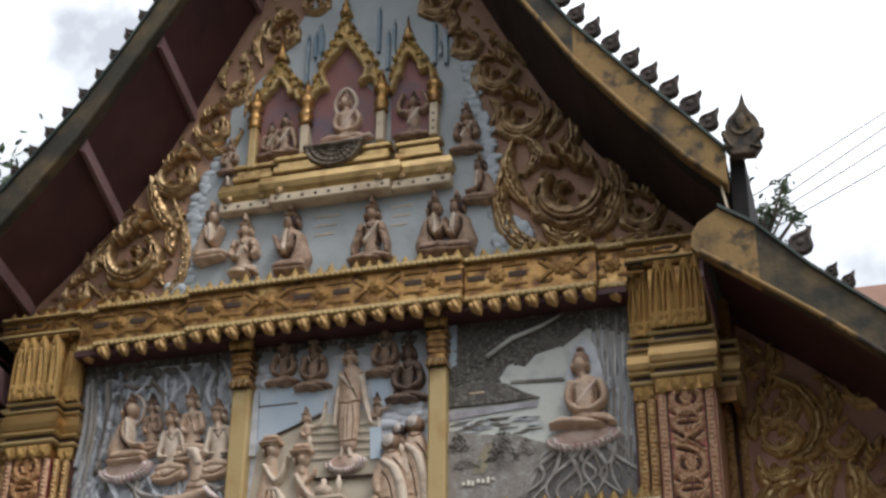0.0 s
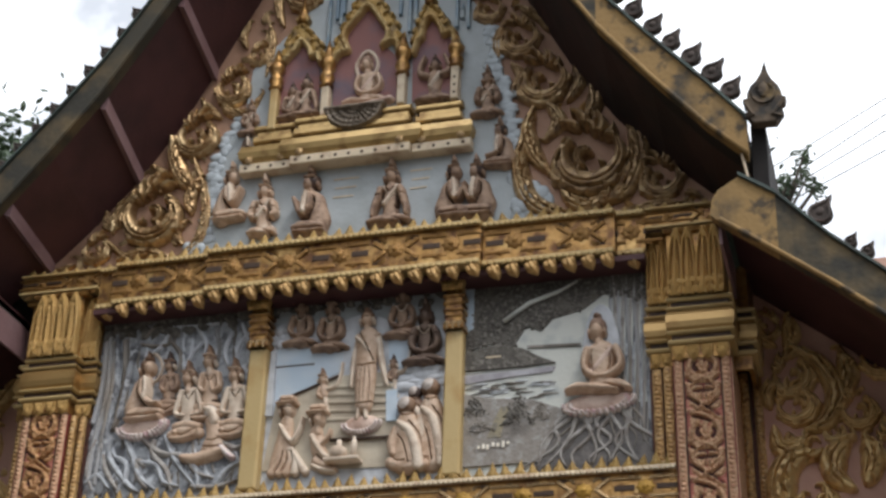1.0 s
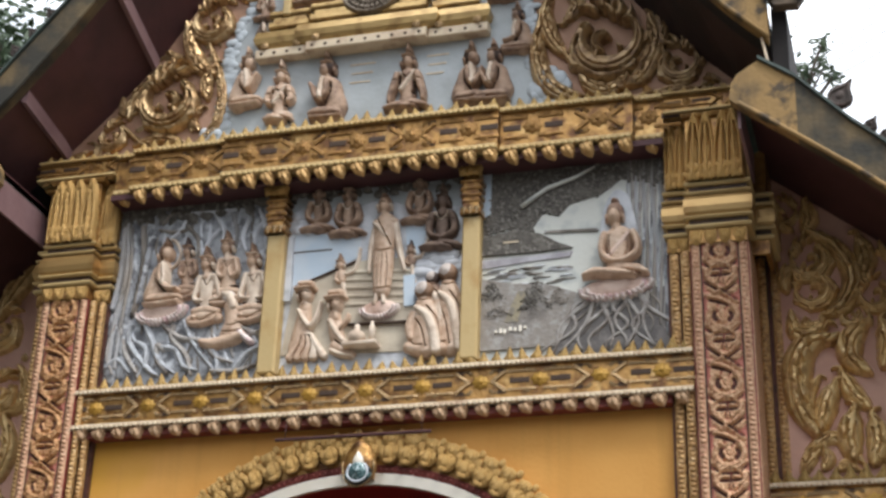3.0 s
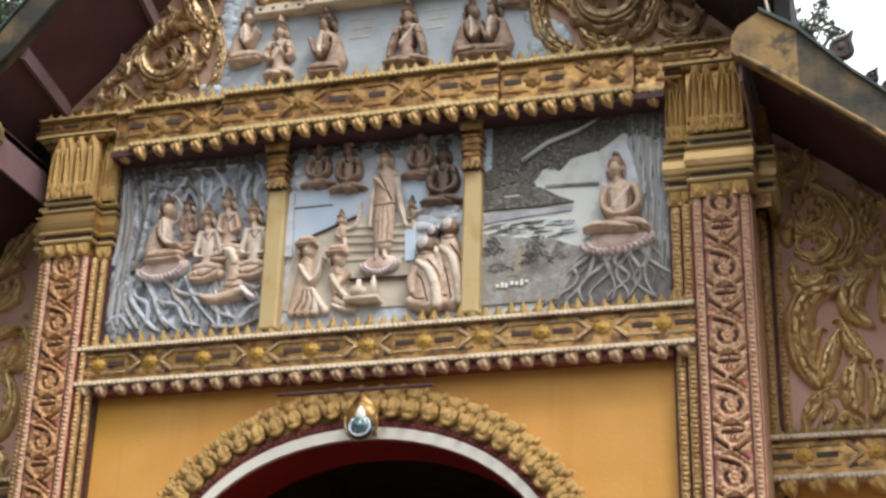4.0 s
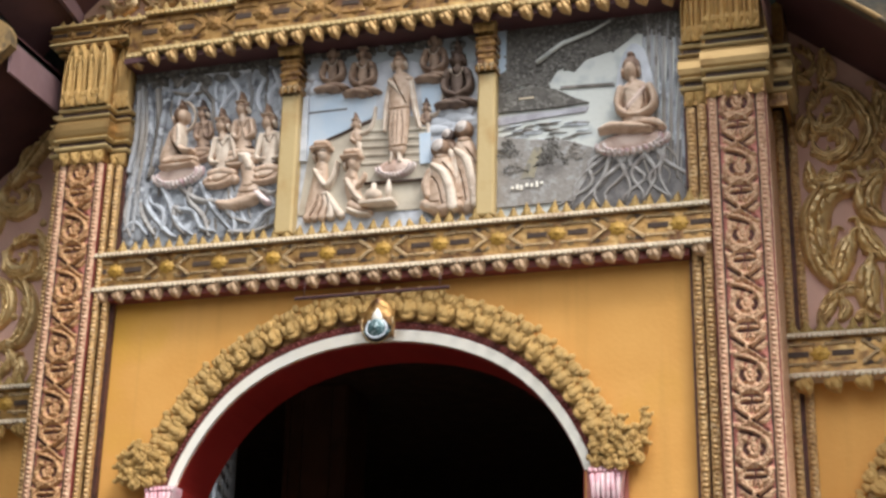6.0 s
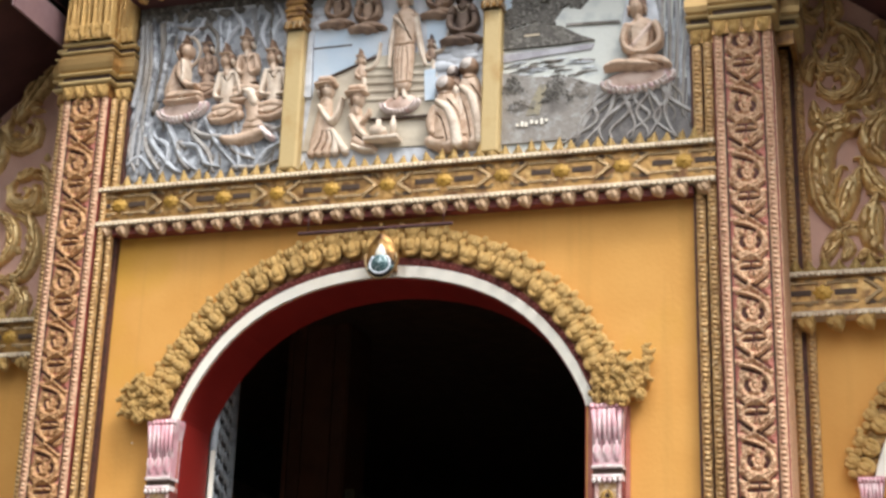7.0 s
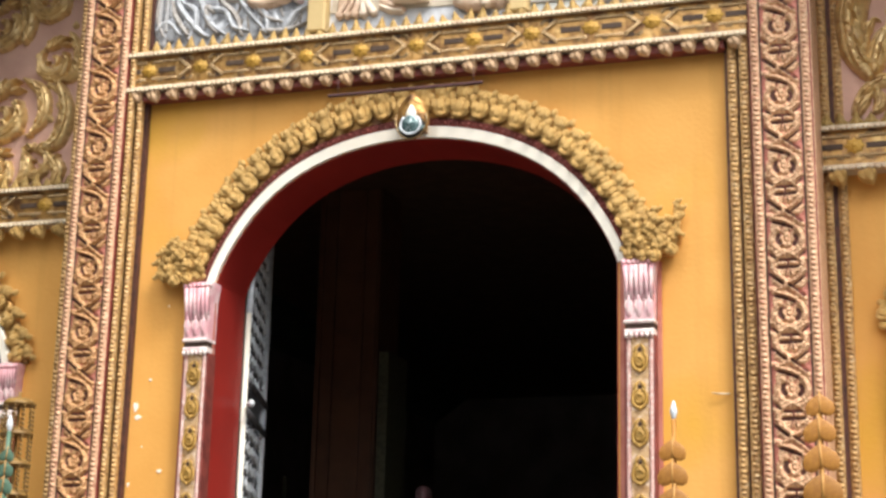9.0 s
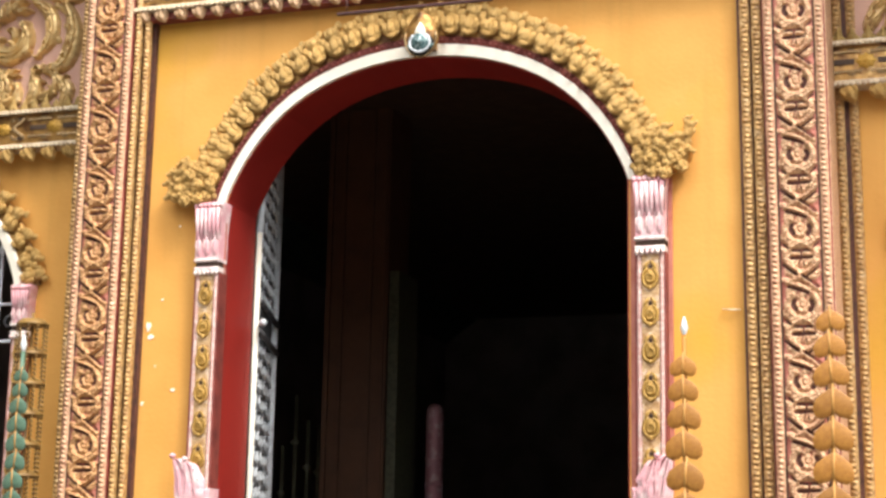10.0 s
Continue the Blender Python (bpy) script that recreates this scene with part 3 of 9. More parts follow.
def volute(parent, cx, cz, r, y, way, a0, mats, seed=1, tufts=2):
    """A carved flame volute: a grooved rim that curls inward from a0 (degrees from up), a lobed leaf filling it, and flame tufts on its back."""
    def draw(R):
        def at(a, q):
            return cx + q * r * math.sin(radians(a)), cz + q * r * math.cos(radians(a))

        h = 0.36 * r
        def arc(q, t):
            return at(a0 + way * (5 + 262 * t), 0.76 - 0.16 * t * t + q * math.sin(3.14 * min(1, t + 0.08)) ** 0.7)

        steps = np.linspace(0, 1, 14)
        R.stroke([arc(0, t) for t in steps], [0.05 * r, 0.22 * r, 0.35 * r, 0.31 * r, 0.13 * r], h, 0, 0.0, 2)
        for q, k in ((0.02, 0.30), (0.16, 0.45)):
            R.groove([arc(q, t) for t in np.linspace(0.06, 0.90, 12)], 0.036 * r, h * k, None, 0.0005, 2)
        R.blob(*arc(0, 1.0), 0.19 * r, 0.19 * r, h * 1.25)
        R.groove([arc(-0.10, 0.98), arc(0.02, 1.02), arc(0.09, 0.97)], 0.03 * r, h * 0.6, None, 0.0005, 2)
        inner = [at(a0 + way * (150 + 190 * t), 0.34 - 0.24 * t) for t in np.linspace(0, 1, 9)]
        R.stroke(inner, [0.04 * r, 0.12 * r, 0.15 * r, 0.08 * r], h * 1.1, 0, 0.0, 2)
        for t, g in ((0.30, 0.20), (0.62, 0.22)):
            a = a0 + way * (5 + 262 * t)
            R.tear(*at(a, 0.46), a + 180 - way * 50, g * r, h * 0.9, 0, 0.0, 0.36, way * 1.2)
        R.groove(inner[1:-1], 0.03 * r, h * 0.55, None, 0.0005, 2)
        for t, s in ((0.16, 0.30), (0.34, 0.36), (0.52, 0.36), (0.70, 0.32)):
            a = a0 + way * (5 + 262 * t)
            R.tear(*at(a, 0.92), a + way * 58, s * r, h * 0.85, 0, 0.0, 0.34, way * 0.9)
        for i in range(tufts):
            a = a0 - way * (8 + 34 * i)
            for d, s in ((-way * 42, 0.40), (way * 40, 0.40), (0, 0.52)):
                R.tear(*at(a + d * 0.35, 0.62 + 0.18 * i), a + d * 0.8, s * r, h * (1.1 if d else 1.3), 0, 0.0, 0.30, -way * 0.7)
    k = 1.55 * r
    return carved("scroll", (cx - k, cx + k, cz - k, cz + k), y, draw, mats, parent, "", max(0.0024, min(0.0034, r / 36)), seed, 0.05)


def kanok_stem(parent, pts, w, y, side, mats, seed=1, lobes=None, name="acanthus_leaf", tip=True):
    """A long carved flame leaf along pts: a grooved body, curled lobes down one side, and a curl at its tip."""
    def draw(R):
        line = smooth(pts, 6)
        run = sum(math.hypot(b[0] - a[0], b[1] - a[1]) for a, b in zip(line, line[1:]))
        h = 0.52 * w
        R.stroke(line, [0.16 * w, 0.46 * w, 0.60 * w, 0.50 * w, 0.14 * w], h, 0, 0.0, 1)
        n = lobes if lobes is not None else max(2, round(run / (0.75 * w)))
        for i in range(n):
            j = int((0.12 + 0.80 * i / max(1, n - 1)) * (len(line) - 2))
            (xa, za), (xb, zb) = line[j], line[j + 1]
            d = math.degrees(math.atan2(xb - xa, zb - za))
            s = w * (1.35 - 0.55 * abs(2 * i / max(1, n - 1) - 0.8))
            R.tear(xa, za, d + side * 46, s, h * (0.8 + 0.35 * (i % 2)), 0, 0.0, 0.27, -side * 0.9)
            R.groove([(xa + side * 0.25 * w * math.cos(radians(d)), za - side * 0.25 * w * math.sin(radians(d))), (xb + (xb - xa), zb + (zb - za))], 0.06 * w, h * 0.3)
        off = []
        for j in range(1, len(line) - 1):
            (xa, za), (xb, zb) = line[j - 1], line[j + 1]
            q = max(math.hypot(xb - xa, zb - za), 1e-6)
            off.append((line[j], (zb - za) / q, -(xb - xa) / q))
        for e in (-0.20, 0.10):
            R.groove([(p[0] + side * e * w * u, p[1] + side * e * w * v) for p, u, v in off[2:-2]], 0.05 * w, h * 0.5, None, 0.0005, 1)
        if tip:
            (xa, za), (xb, zb) = line[-3], line[-1]
            d = math.degrees(math.atan2(xb - xa, zb - za))
            R.tear(xb, zb, d - side * 30, 0.6 * w, h * 0.9, 0, 0.0, 0.3, side * 1.4)
    return carved(name, box_of(pts, w * 1.9), y, draw, mats, parent, "", max(0.0024, min(0.0034, w / 30)), seed, 0.05)


# ---------------------------------------------------------------- structure
def swell(a):
    """How high an arch stands at the angle a: round at the crown, straighter towards its feet."""
    return max(math.sin(a), 0.0) ** (1.12 + 0.4 * math.cos(a) ** 4)


def arch(cx, hw, zs, rise, n=32):
    """The line of a round-headed opening, from its left foot over the crown to its right."""
    return [(cx - hw * math.cos(math.pi * i / n), zs + rise * swell(math.pi * i / n)) for i in range(n + 1)]


def arched_wall(x0, x1, z0, z1, cx, hw, zs, rise, y0, y1, sill=None):
    """A thick wall with a round-headed opening through it, down to its foot or to a sill."""
    g, line = Geo(), arch(cx, hw, zs, rise)
    low = z0 if sill is None else sill
    quads = [((x0, z0), (line[0][0], z0), (line[0][0], z1), (x0, z1)), ((line[-1][0], z0), (x1, z0), (x1, z1), (line[-1][0], z1))]
    quads += [(a, b, (b[0], z1), (a[0], z1)) for a, b in zip(line, line[1:])]
    if sill is not None:
        quads.append(((line[0][0], z0), (line[-1][0], z0), (line[-1][0], sill), (line[0][0], sill)))
    for q in quads:
        g.add([(x, y0, z) for x, z in q], [(0, 1, 2, 3)])
        g.add([(x, y1, z) for x, z in q], [(3, 2, 1, 0)])
    edge = [(line[0][0], low), *line, (line[-1][0], low)]
    for a, b in zip(edge, edge[1:]):
        g.add([(a[0], y0, a[1]), (b[0], y0, b[1]), (b[0], y1, b[1]), (a[0], y1, a[1])], [(0, 1, 2, 3)])
    if sill is not None:
        g.add([(line[0][0], y0, sill), (line[-1][0], y0, sill), (line[-1][0], y1, sill), (line[0][0], y1, sill)], [(0, 1, 2, 3)])
    for x in (x0, x1):
        g.add([(x, y0, z0), (x, y1, z0), (x, y1, z1), (x, y0, z1)], [(0, 1, 2, 3)])
    for z in (z0, z1):
        g.add([(x0, y0, z), (x1, y0, z), (x1, y1, z), (x0, y1, z)], [(0, 1, 2, 3)])
    return g


def lining(cx, hw, zs, rise, low, y0, y1, thick):
    """A thin lining round the inside of an arched opening."""
    g = Geo()
    outer = [(cx - hw, low), *arch(cx, hw, zs, rise), (cx + hw, low)]
    inner = [(cx - hw + thick, low), *arch(cx, hw - thick, zs, rise - thick), (cx + hw - thick, low)]
    n = len(outer)
    v = [(x, y, z) for line, y in ((outer, y0), (outer, y1), (inner, y1), (inner, y0)) for x, z in line]
    f = [(r * n + i, r * n + i + 1, ((r + 1) % 4) * n + i + 1, ((r + 1) % 4) * n + i) for r in range(4) for i in range(n - 1)]
    return g.add(v, f, 0, False)


FLOOR = 0.6
DOOR = (-0.026, 0.911, 3.04, 0.607)
# Ground and floor are unseen; both kept dark to cut light thrown upward.
ground = solid("ground", Geo().box(-3000, 3000, -3000, 3000, -0.3, 0.0), PAVING, "grey concrete temple yard paving", "ground", "structure")
floor = solid("floor", Geo().box(-3.6, 3.6, -0.9, 10.3, 0.004, FLOOR), DARK_FLOOR, "raised temple floor platform, unseen, kept dark against bounce light", "floor", "structure")
step = solid("step", Geo().box(-1.4, 1.4, -1.25, -0.904, 0.004, 0.4).box(-1.4, 1.4, -1.6, -1.254, 0.004, 0.2), PAVING,
             "two concrete entrance steps before the door", "step", "structure")

# Unseen dark walls, added to block low light from front and sides.
for name, box in (("wall_compound", (-18, 18, -14.3, -14, 0.004, 6.5)), ("wall_compound_west", (-18.3, -18, -14.3, 24, 0.004, 5.0)), ("wall_neighbour", (-5.9, -5.6, -14, 0.5, 0.004, 13.5)), ("wall_compound_east", (18, 18.3, -14.3, 24, 0.004, 5.0))):
    solid(name, Geo().box(*box), LIGHT_BLOCK, "unseen dark wall closing the yard, added to block light", "wall", "structure")
wall_front = solid("wall_front", arched_wall(-1.64, 1.68, FLOOR + 0.004, 5.42, *DOOR, 0.0, 0.3), OCHRE,
                   "ochre yellow painted front wall with peeling spots", "wall", "structure")
part("reveal", lining(DOOR[0], DOOR[1] - 0.001, DOOR[2], DOOR[3] - 0.001, FLOOR + 0.01, 0.004, 0.302, 0.005), REVEAL, wall_front, "dark red painted door reveal")
chip_rows = [(-1.222, 3.111, 0.014, 0.03), (-1.192, 3.088, 0.008, 0.012), (-1.291, 2.501, 0.012, 0.026), (-1.276, 2.455, 0.02, 0.014),
             (-1.15, 2.219, 0.016, 0.012), (-1.303, 2.157, 0.006, 0.012), (-1.23, 2.62, 0.006, 0.007), (-1.16, 2.95, 0.005, 0.006), (-1.25, 2.32, 0.005, 0.006)]
for x, z, w, h in chip_rows:
    g, w, h = Geo(), w * 1.35, h * 1.35
    for k in range(3):
        cx, cz, spin = x + random.uniform(-0.4, 0.4) * w, z + random.uniform(-0.4, 0.4) * h, random.random()
        g.plate([(cx + w * 0.5 * random.uniform(0.5, 1.1) * math.cos(6.283 * (q + spin) / 8), cz + h * 0.5 * random.uniform(0.5, 1.1) * math.sin(6.283 * (q + spin) / 8)) for q in range(8)], -0.0035 - 0.0003 * k, 0.001)
    part("paint_chip", g, WHITE, wall_front, "white undercoat showing where paint peeled")

WING_Y = 0.12
# the side bays are drawn on the front plane, then set back behind the front bay and enlarged about the camera's place,
# to fit its view
BAY = Matrix.Translation((2.29, -6.5, 1.5)) @ Matrix.Scale(1.028, 4) @ Matrix.Translation((-2.29, 6.5, -1.5))


def set_back(ob):
    ob.matrix_basis = BAY @ ob.matrix_basis
    return ob


for side, x0, x1, cx in (("west", -3.3, -1.5, -2.53), ("east", 1.58, 3.3, 2.525)):
    w = set_back(solid("wall_" + side, arched_wall(x0, x1, FLOOR + 0.004, 5.0, cx, 0.47, 2.74, 0.43, WING_Y, 0.42, 1.5), OCHRE,
              "ochre yellow painted side bay wall with arched window", "wall", "structure"))
solid("wall_south", Geo().box(-3.6, -3.3, 0.72, 10, FLOOR + 0.004, 4.2), OCHRE, "ochre long side wall", "wall", "structure")
solid("wall_north", Geo().box(3.3, 3.6, 0.72, 10, FLOOR + 0.004, 4.2), OCHRE, "ochre long side wall", "wall", "structure")
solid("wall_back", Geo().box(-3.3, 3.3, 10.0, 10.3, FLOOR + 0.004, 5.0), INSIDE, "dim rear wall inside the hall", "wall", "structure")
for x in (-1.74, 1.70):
    solid("wall_clerestory", Geo().box(x, x + 0.03, 0.26, 10.0, 4.4, 5.6), DARK, "dark brown clerestory wall above the side roof", "wall", "structure")
# ceiling takes the dark tone in place of the hall's own shade
solid("ceiling", Geo().box(-3.3, 3.3, 0.75, 10.0, 4.2, 4.3), DARK, "hall ceiling coloured dark for the room's shade", "ceiling", "structure")
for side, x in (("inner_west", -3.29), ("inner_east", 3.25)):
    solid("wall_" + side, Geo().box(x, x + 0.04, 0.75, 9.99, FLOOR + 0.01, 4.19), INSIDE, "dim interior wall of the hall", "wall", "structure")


# ---------------------------------------------------------------- mouldings and beams
def beading(g, x0, x1, y, z, r, mat=0, pitch=None):
    n = max(2, round((x1 - x0) / (pitch or 2.1 * r)))
    for i in range(n):
        g.ball((x0 + (x1 - x0) * (i + 0.5) / n, y, z), ((x1 - x0) / n * 0.5, r, r), 6, 4, mat)
    return g


def carved_beam(name, x0, x1, zb, zt, y, gold, label, bud_pitch, bud_h, crest_pitch, crest_h, flower_at, buds_at=None, group=""):
    """A painted beam: a white moulding above and below a band of flowers, crosses and dark slots, leaves standing on it, buds under it."""
    o = thing(name, ((x0 + x1) / 2, y, zb), label, "beam", group)
    h = zt - zb
    part("band", Geo().box(x0, x1, y + 0.012, y + 0.14, zb + 0.13 * h, zt - 0.08 * h), GOLD_DARK, o, "brown gold painted band")
    for k, (z, r) in enumerate(((zt - 0.06 * h, 0.06 * h), (zb + 0.07 * h, 0.065 * h))):
        g = Geo().box(x0, x1, y - 0.012, y + 0.13, z - r * 0.5, z + r, r * 0.4)
        part("moulding", beading(g, x0, x1, y - 0.012, z - r * 0.45, r * 0.72, 0, r * 1.9), WHITE_TRIM if gold is GOLD else CREAM_GOLD, o, "beaded moulding with worn paint")
    zc, hh = (zb + zt) / 2 + 0.01, h * 0.34
    pitch = flower_at
    n = round((x1 - x0) / pitch)
    flow = FLOWER[YELLOW if gold is GOLD else GOLD_DARK]
    # raised dark bars; the shade of recessed dashes is put into their colour
    slot = Geo().box(-0.5, 0.5, -0.3, 0.3, -0.5, 0.5, 0.1).mesh("slot", DARK)
    bar = Geo().box(-0.5, 0.5, -0.5, 0.5, -0.5, 0.5, 0.2).mesh("rib", gold)
    for i in range(n):
        x = x0 + (i + 0.5) * (x1 - x0) / n
        if x - 0.04 < x0 or x + 0.04 > x1:
            continue
        piece("flower", flow, spot(x, y + 0.01, zc, 0, hh * 1.3, hh * 0.9, hh * 1.1), o)
        d = pitch * 0.5
        for s in (-1, 1):
            for e in (-1, 1):
                piece("band_leaf", FLAME[gold], spot(x + s * hh * 0.62, y + 0.011, zc + e * hh * 0.5, s * (55 if e > 0 else 125), s * e * hh * 0.62, hh * 0.5, hh * 0.62), o)
        if i % 2 == 0:
            for s in (-1, 1):
                piece("slot", slot, spot(x + s * (hh * 0.75 + d * 0.3), y + 0.011, zc, 0, d * 0.66, 0.010, h * 0.12), o)
                piece("rib", bar, spot(x + s * (hh * 0.5 + d * 0.35), y + 0.012, zc + hh * 0.62, 0, d * 0.95, 0.016, h * 0.07), o)
                piece("rib", bar, spot(x + s * (hh * 0.5 + d * 0.35), y + 0.012, zc - hh * 0.62, 0, d * 0.95, 0.016, h * 0.07), o)
        else:
            for s in (-1, 1):
                for e in (-1, 1):
                    piece("rib", bar, spot(x + s * d * 0.62, y + 0.01, zc + e * hh * 0.34, -s * e * 38, d * 0.62, 0.018, h * 0.09), o)
                piece("slot", slot, spot(x + s * d * 0.72, y + 0.0115, zc + hh * 0.72, 0, d * 0.3, 0.006, h * 0.09), o)
                piece("slot", slot, spot(x + s * d * 0.72, y + 0.0115, zc - hh * 0.72, 0, d * 0.3, 0.006, h * 0.09), o)
    b0, b1 = buds_at or (x0, x1)
    n = round((b1 - b0) / bud_pitch)
    for i in range(n):
        s = bud_h * (0.94 + 0.12 * random.random())
        piece("bud", SIDE_BUD if name == "side_beam" else BUD[gold], spot(b0 + (i + 0.5) * (b1 - b0) / n, y + 0.02, zb + 0.01, random.uniform(-6, 6) - 26, bud_pitch * 0.92, s, s), o)
    n = round((x1 - x0) / crest_pitch)
    for i in range(n if crest_h else 0):
        s = crest_h * (0.85 + 0.4 * random.random())
        piece("crest_leaf", CREST[OLIVE_GOLD], spot(x0 + i * (x1 - x0) / n + crest_pitch * 0.25, y + 0.05, zt - 0.006, random.uniform(-14, 14), crest_pitch * 1.2, s * 0.6, s * 0.72), o)
        piece("crest_leaf", CREST[OLIVE_GOLD], spot(x0 + (i + 0.5) * (x1 - x0) / n, y + 0.035, zt - 0.004, random.uniform(-10, 10), crest_pitch * 1.15, s * 0.8, s), o)
    return o


# the lintel over the door, the beams of the side bays, and the stepped beam under the gable
carved_beam("lintel_beam", -1.43, 1.44, 3.945, 4.14, -0.09, GOLD, "gold lintel beam with flowers, crosses and hanging lotus buds", 0.095, 0.066, 0.058, 0.07, 0.262,
            (-1.42, 1.43))
# dark strip stands for the shade that the lintel casts on the wall
solid("lintel_soffit", Geo().box(-1.34, 1.345, -0.07, -0.004, 3.912, 3.944), RED, "dark red strip for the shade under the lintel", "trim", "structure")
for x0, x1 in ((-3.1, -1.735), (1.705, 3.1)):
    set_back(carved_beam("side_beam", x0, x1, 3.378, 3.572, 0.03, GOLD, "gold beam of the side bay with flowers and lotus buds", 0.112, 0.082, 0.06, 0.07, 0.262, None, "side bay beams"))
for x0, x1, z0, y, buds in ((-0.735, 0.605, 5.115, -0.20, 0.078), (-1.225, -0.739, 5.115, -0.165, 0.078), (0.609, 1.215, 5.115, -0.165, 0.078), (1.219, 1.345, 5.115, -0.13, 0.078),
                            (-1.325, -1.229, 5.115, -0.13, 0.078), (1.349, 1.76, 5.235, -0.13, 0.02), (-1.75, -1.329, 5.235, -0.13, 0.02)):
    carved_beam("gable_beam", x0, x1, z0, 5.345, y, GOLD_DARK, "weathered gold beam length under the gable with flowers and fat lotus buds", 0.092, buds, 0.06, 0.06 if abs(x0) < 1.3 else 0.045, 0.25, None, "gable beam lengths")
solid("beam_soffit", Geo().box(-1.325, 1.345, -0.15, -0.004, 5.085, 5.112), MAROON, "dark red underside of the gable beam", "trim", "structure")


# ---------------------------------------------------------------- pilasters
def rope(x, w, y, z0, z1, pitch=0.021, twist=0.2):
    """An upright rounded strip with a row of small beads down its middle."""
    line = [(-0.5, 0.03), (-0.5, 0.008), (-0.38, 0.003), (-0.15, 0.0), (0.15, 0.0), (0.38, 0.003), (0.5, 0.008), (0.5, 0.03)]
    n = len(line)
    g = Geo().add([(x + a * w, y + b, z) for z in (z0, z1) for a, b in line], [(i, i + 1, n + i + 1, n + i) for i in range(n - 1)])
    pillow = [(-0.34, -0.42), (0.0, -0.50), (0.34, -0.54), (0.42, -0.20), (0.34, 0.42), (0.0, 0.50), (-0.34, 0.54), (-0.42, 0.20)]
    for i in range(int((z1 - z0) / pitch)):
        z, k = z0 + (i + 0.5) * pitch, random.uniform(0.72, 1.0)
        g.dome([(x + a * w * k, z + b * pitch * k) for a, b in pillow], y + 0.004, 0.013 * k, 0, None, ((1, 0), (0.7, 0.75)))
    return g


def vine_unit(h, w):
    """One repeat of the carved vine, filled from edge to edge: an open ring round a bud, a barred oval, crossing stems,
    slots with their shade in the colour.
    """
    R = Relief(-w / 2, w / 2, 0, h, 0.0024)
    fill = random.Random(3)

    def at(u, v):
        return u * 0.90 * w, (1 - v) * h

    def line(*uv):
        return [at(u, v) for u, v in uv]

    R.fill([(-w * 0.49, -0.01), (w * 0.49, -0.01), (w * 0.49, h + 0.01), (-w * 0.49, h + 0.01)], 0.004, 1)
    # small filling leaves
    for i in range(6):
        for j in range(13):
            u, v = (i - 2.5) * 0.15 + fill.uniform(-0.03, 0.03), (j + 0.5) / 13 + fill.uniform(-0.02, 0.02)
            R.tear(*at(u, v), fill.uniform(0, 360), 0.24 * w, 0.009, 0, 0.003, 0.30, fill.uniform(-1, 1))
    for d in (-1, 0, 1):
        def o(*uv):
            return line(*[(u, v + d) for u, v in uv])

        # open ring round a bud
        R.stroke([at(0.43 * math.sin(a), 0.315 + d - 0.185 * math.cos(a)) for a in np.linspace(0.7, 5.6, 16)], 0.085 * w, 0.018, 0, 0.003, 2)
        R.blob(*at(0.0, 0.29 + d), 0.10 * w, 0.15 * w, 0.020, 0)
        for e in (-1, 1):
            R.stroke(o((0.0, 0.40), (e * 0.14, 0.36), (e * 0.19, 0.28)), [0.08 * w, 0.08 * w, 0.04 * w], 0.016, 0, 0.003)
            R.stroke(o((e * 0.12, 0.47), (e * 0.30, 0.50), (e * 0.46, 0.44)), [0.07 * w, 0.085 * w, 0.04 * w], 0.018, 0, 0.003)
        # barred oval
        R.stroke([at(0.43 * math.sin(a), 0.655 + d - 0.15 * math.cos(a)) for a in np.linspace(-2.3, 2.3, 16)], 0.085 * w, 0.018, 0, 0.003, 2)
        for e in (-1, 1):
            R.stroke(o((e * 0.07, 0.74), (e * 0.16, 0.80)), [0.06 * w, 0.04 * w], 0.014, 0, 0.003)
        R.stroke(o((-0.2, 0.635), (0.2, 0.64)), 0.055 * w, 0.016, 0, 0.003)
        # crossing stems
        R.stroke(o((-0.47, 0.70), (-0.2, 0.85), (0.15, 0.99), (0.46, 1.13)), [0.06 * w, 0.10 * w, 0.10 * w, 0.06 * w], 0.019, 0, 0.003)
        R.stroke(o((0.47, 0.74), (0.25, 0.86), (0.0, 0.94), (-0.30, 1.0)), [0.06 * w, 0.09 * w, 0.08 * w, 0.05 * w], 0.018, 0, 0.003)
        R.stroke(o((-0.42, 1.02), (-0.1, 1.06), (0.2, 1.13)), [0.06 * w, 0.085 * w, 0.05 * w], 0.018, 0, 0.003)
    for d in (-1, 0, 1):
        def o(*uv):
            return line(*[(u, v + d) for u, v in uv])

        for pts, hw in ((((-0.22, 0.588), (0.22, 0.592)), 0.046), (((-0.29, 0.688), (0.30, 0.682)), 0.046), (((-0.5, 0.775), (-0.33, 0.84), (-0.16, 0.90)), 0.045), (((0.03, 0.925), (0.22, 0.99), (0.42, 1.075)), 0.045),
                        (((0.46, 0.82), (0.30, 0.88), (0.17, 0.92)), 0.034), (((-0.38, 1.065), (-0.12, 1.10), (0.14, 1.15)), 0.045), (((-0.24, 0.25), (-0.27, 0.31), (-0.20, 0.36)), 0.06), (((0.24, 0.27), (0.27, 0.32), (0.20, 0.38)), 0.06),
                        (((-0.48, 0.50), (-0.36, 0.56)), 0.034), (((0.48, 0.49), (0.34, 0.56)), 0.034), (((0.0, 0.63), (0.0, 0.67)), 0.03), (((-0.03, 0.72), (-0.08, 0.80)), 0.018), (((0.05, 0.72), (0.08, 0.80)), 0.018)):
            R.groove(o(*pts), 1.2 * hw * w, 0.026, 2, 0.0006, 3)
    return R.worn(5, 0.30, 0.006).worn(6, 0.15, 0.02)


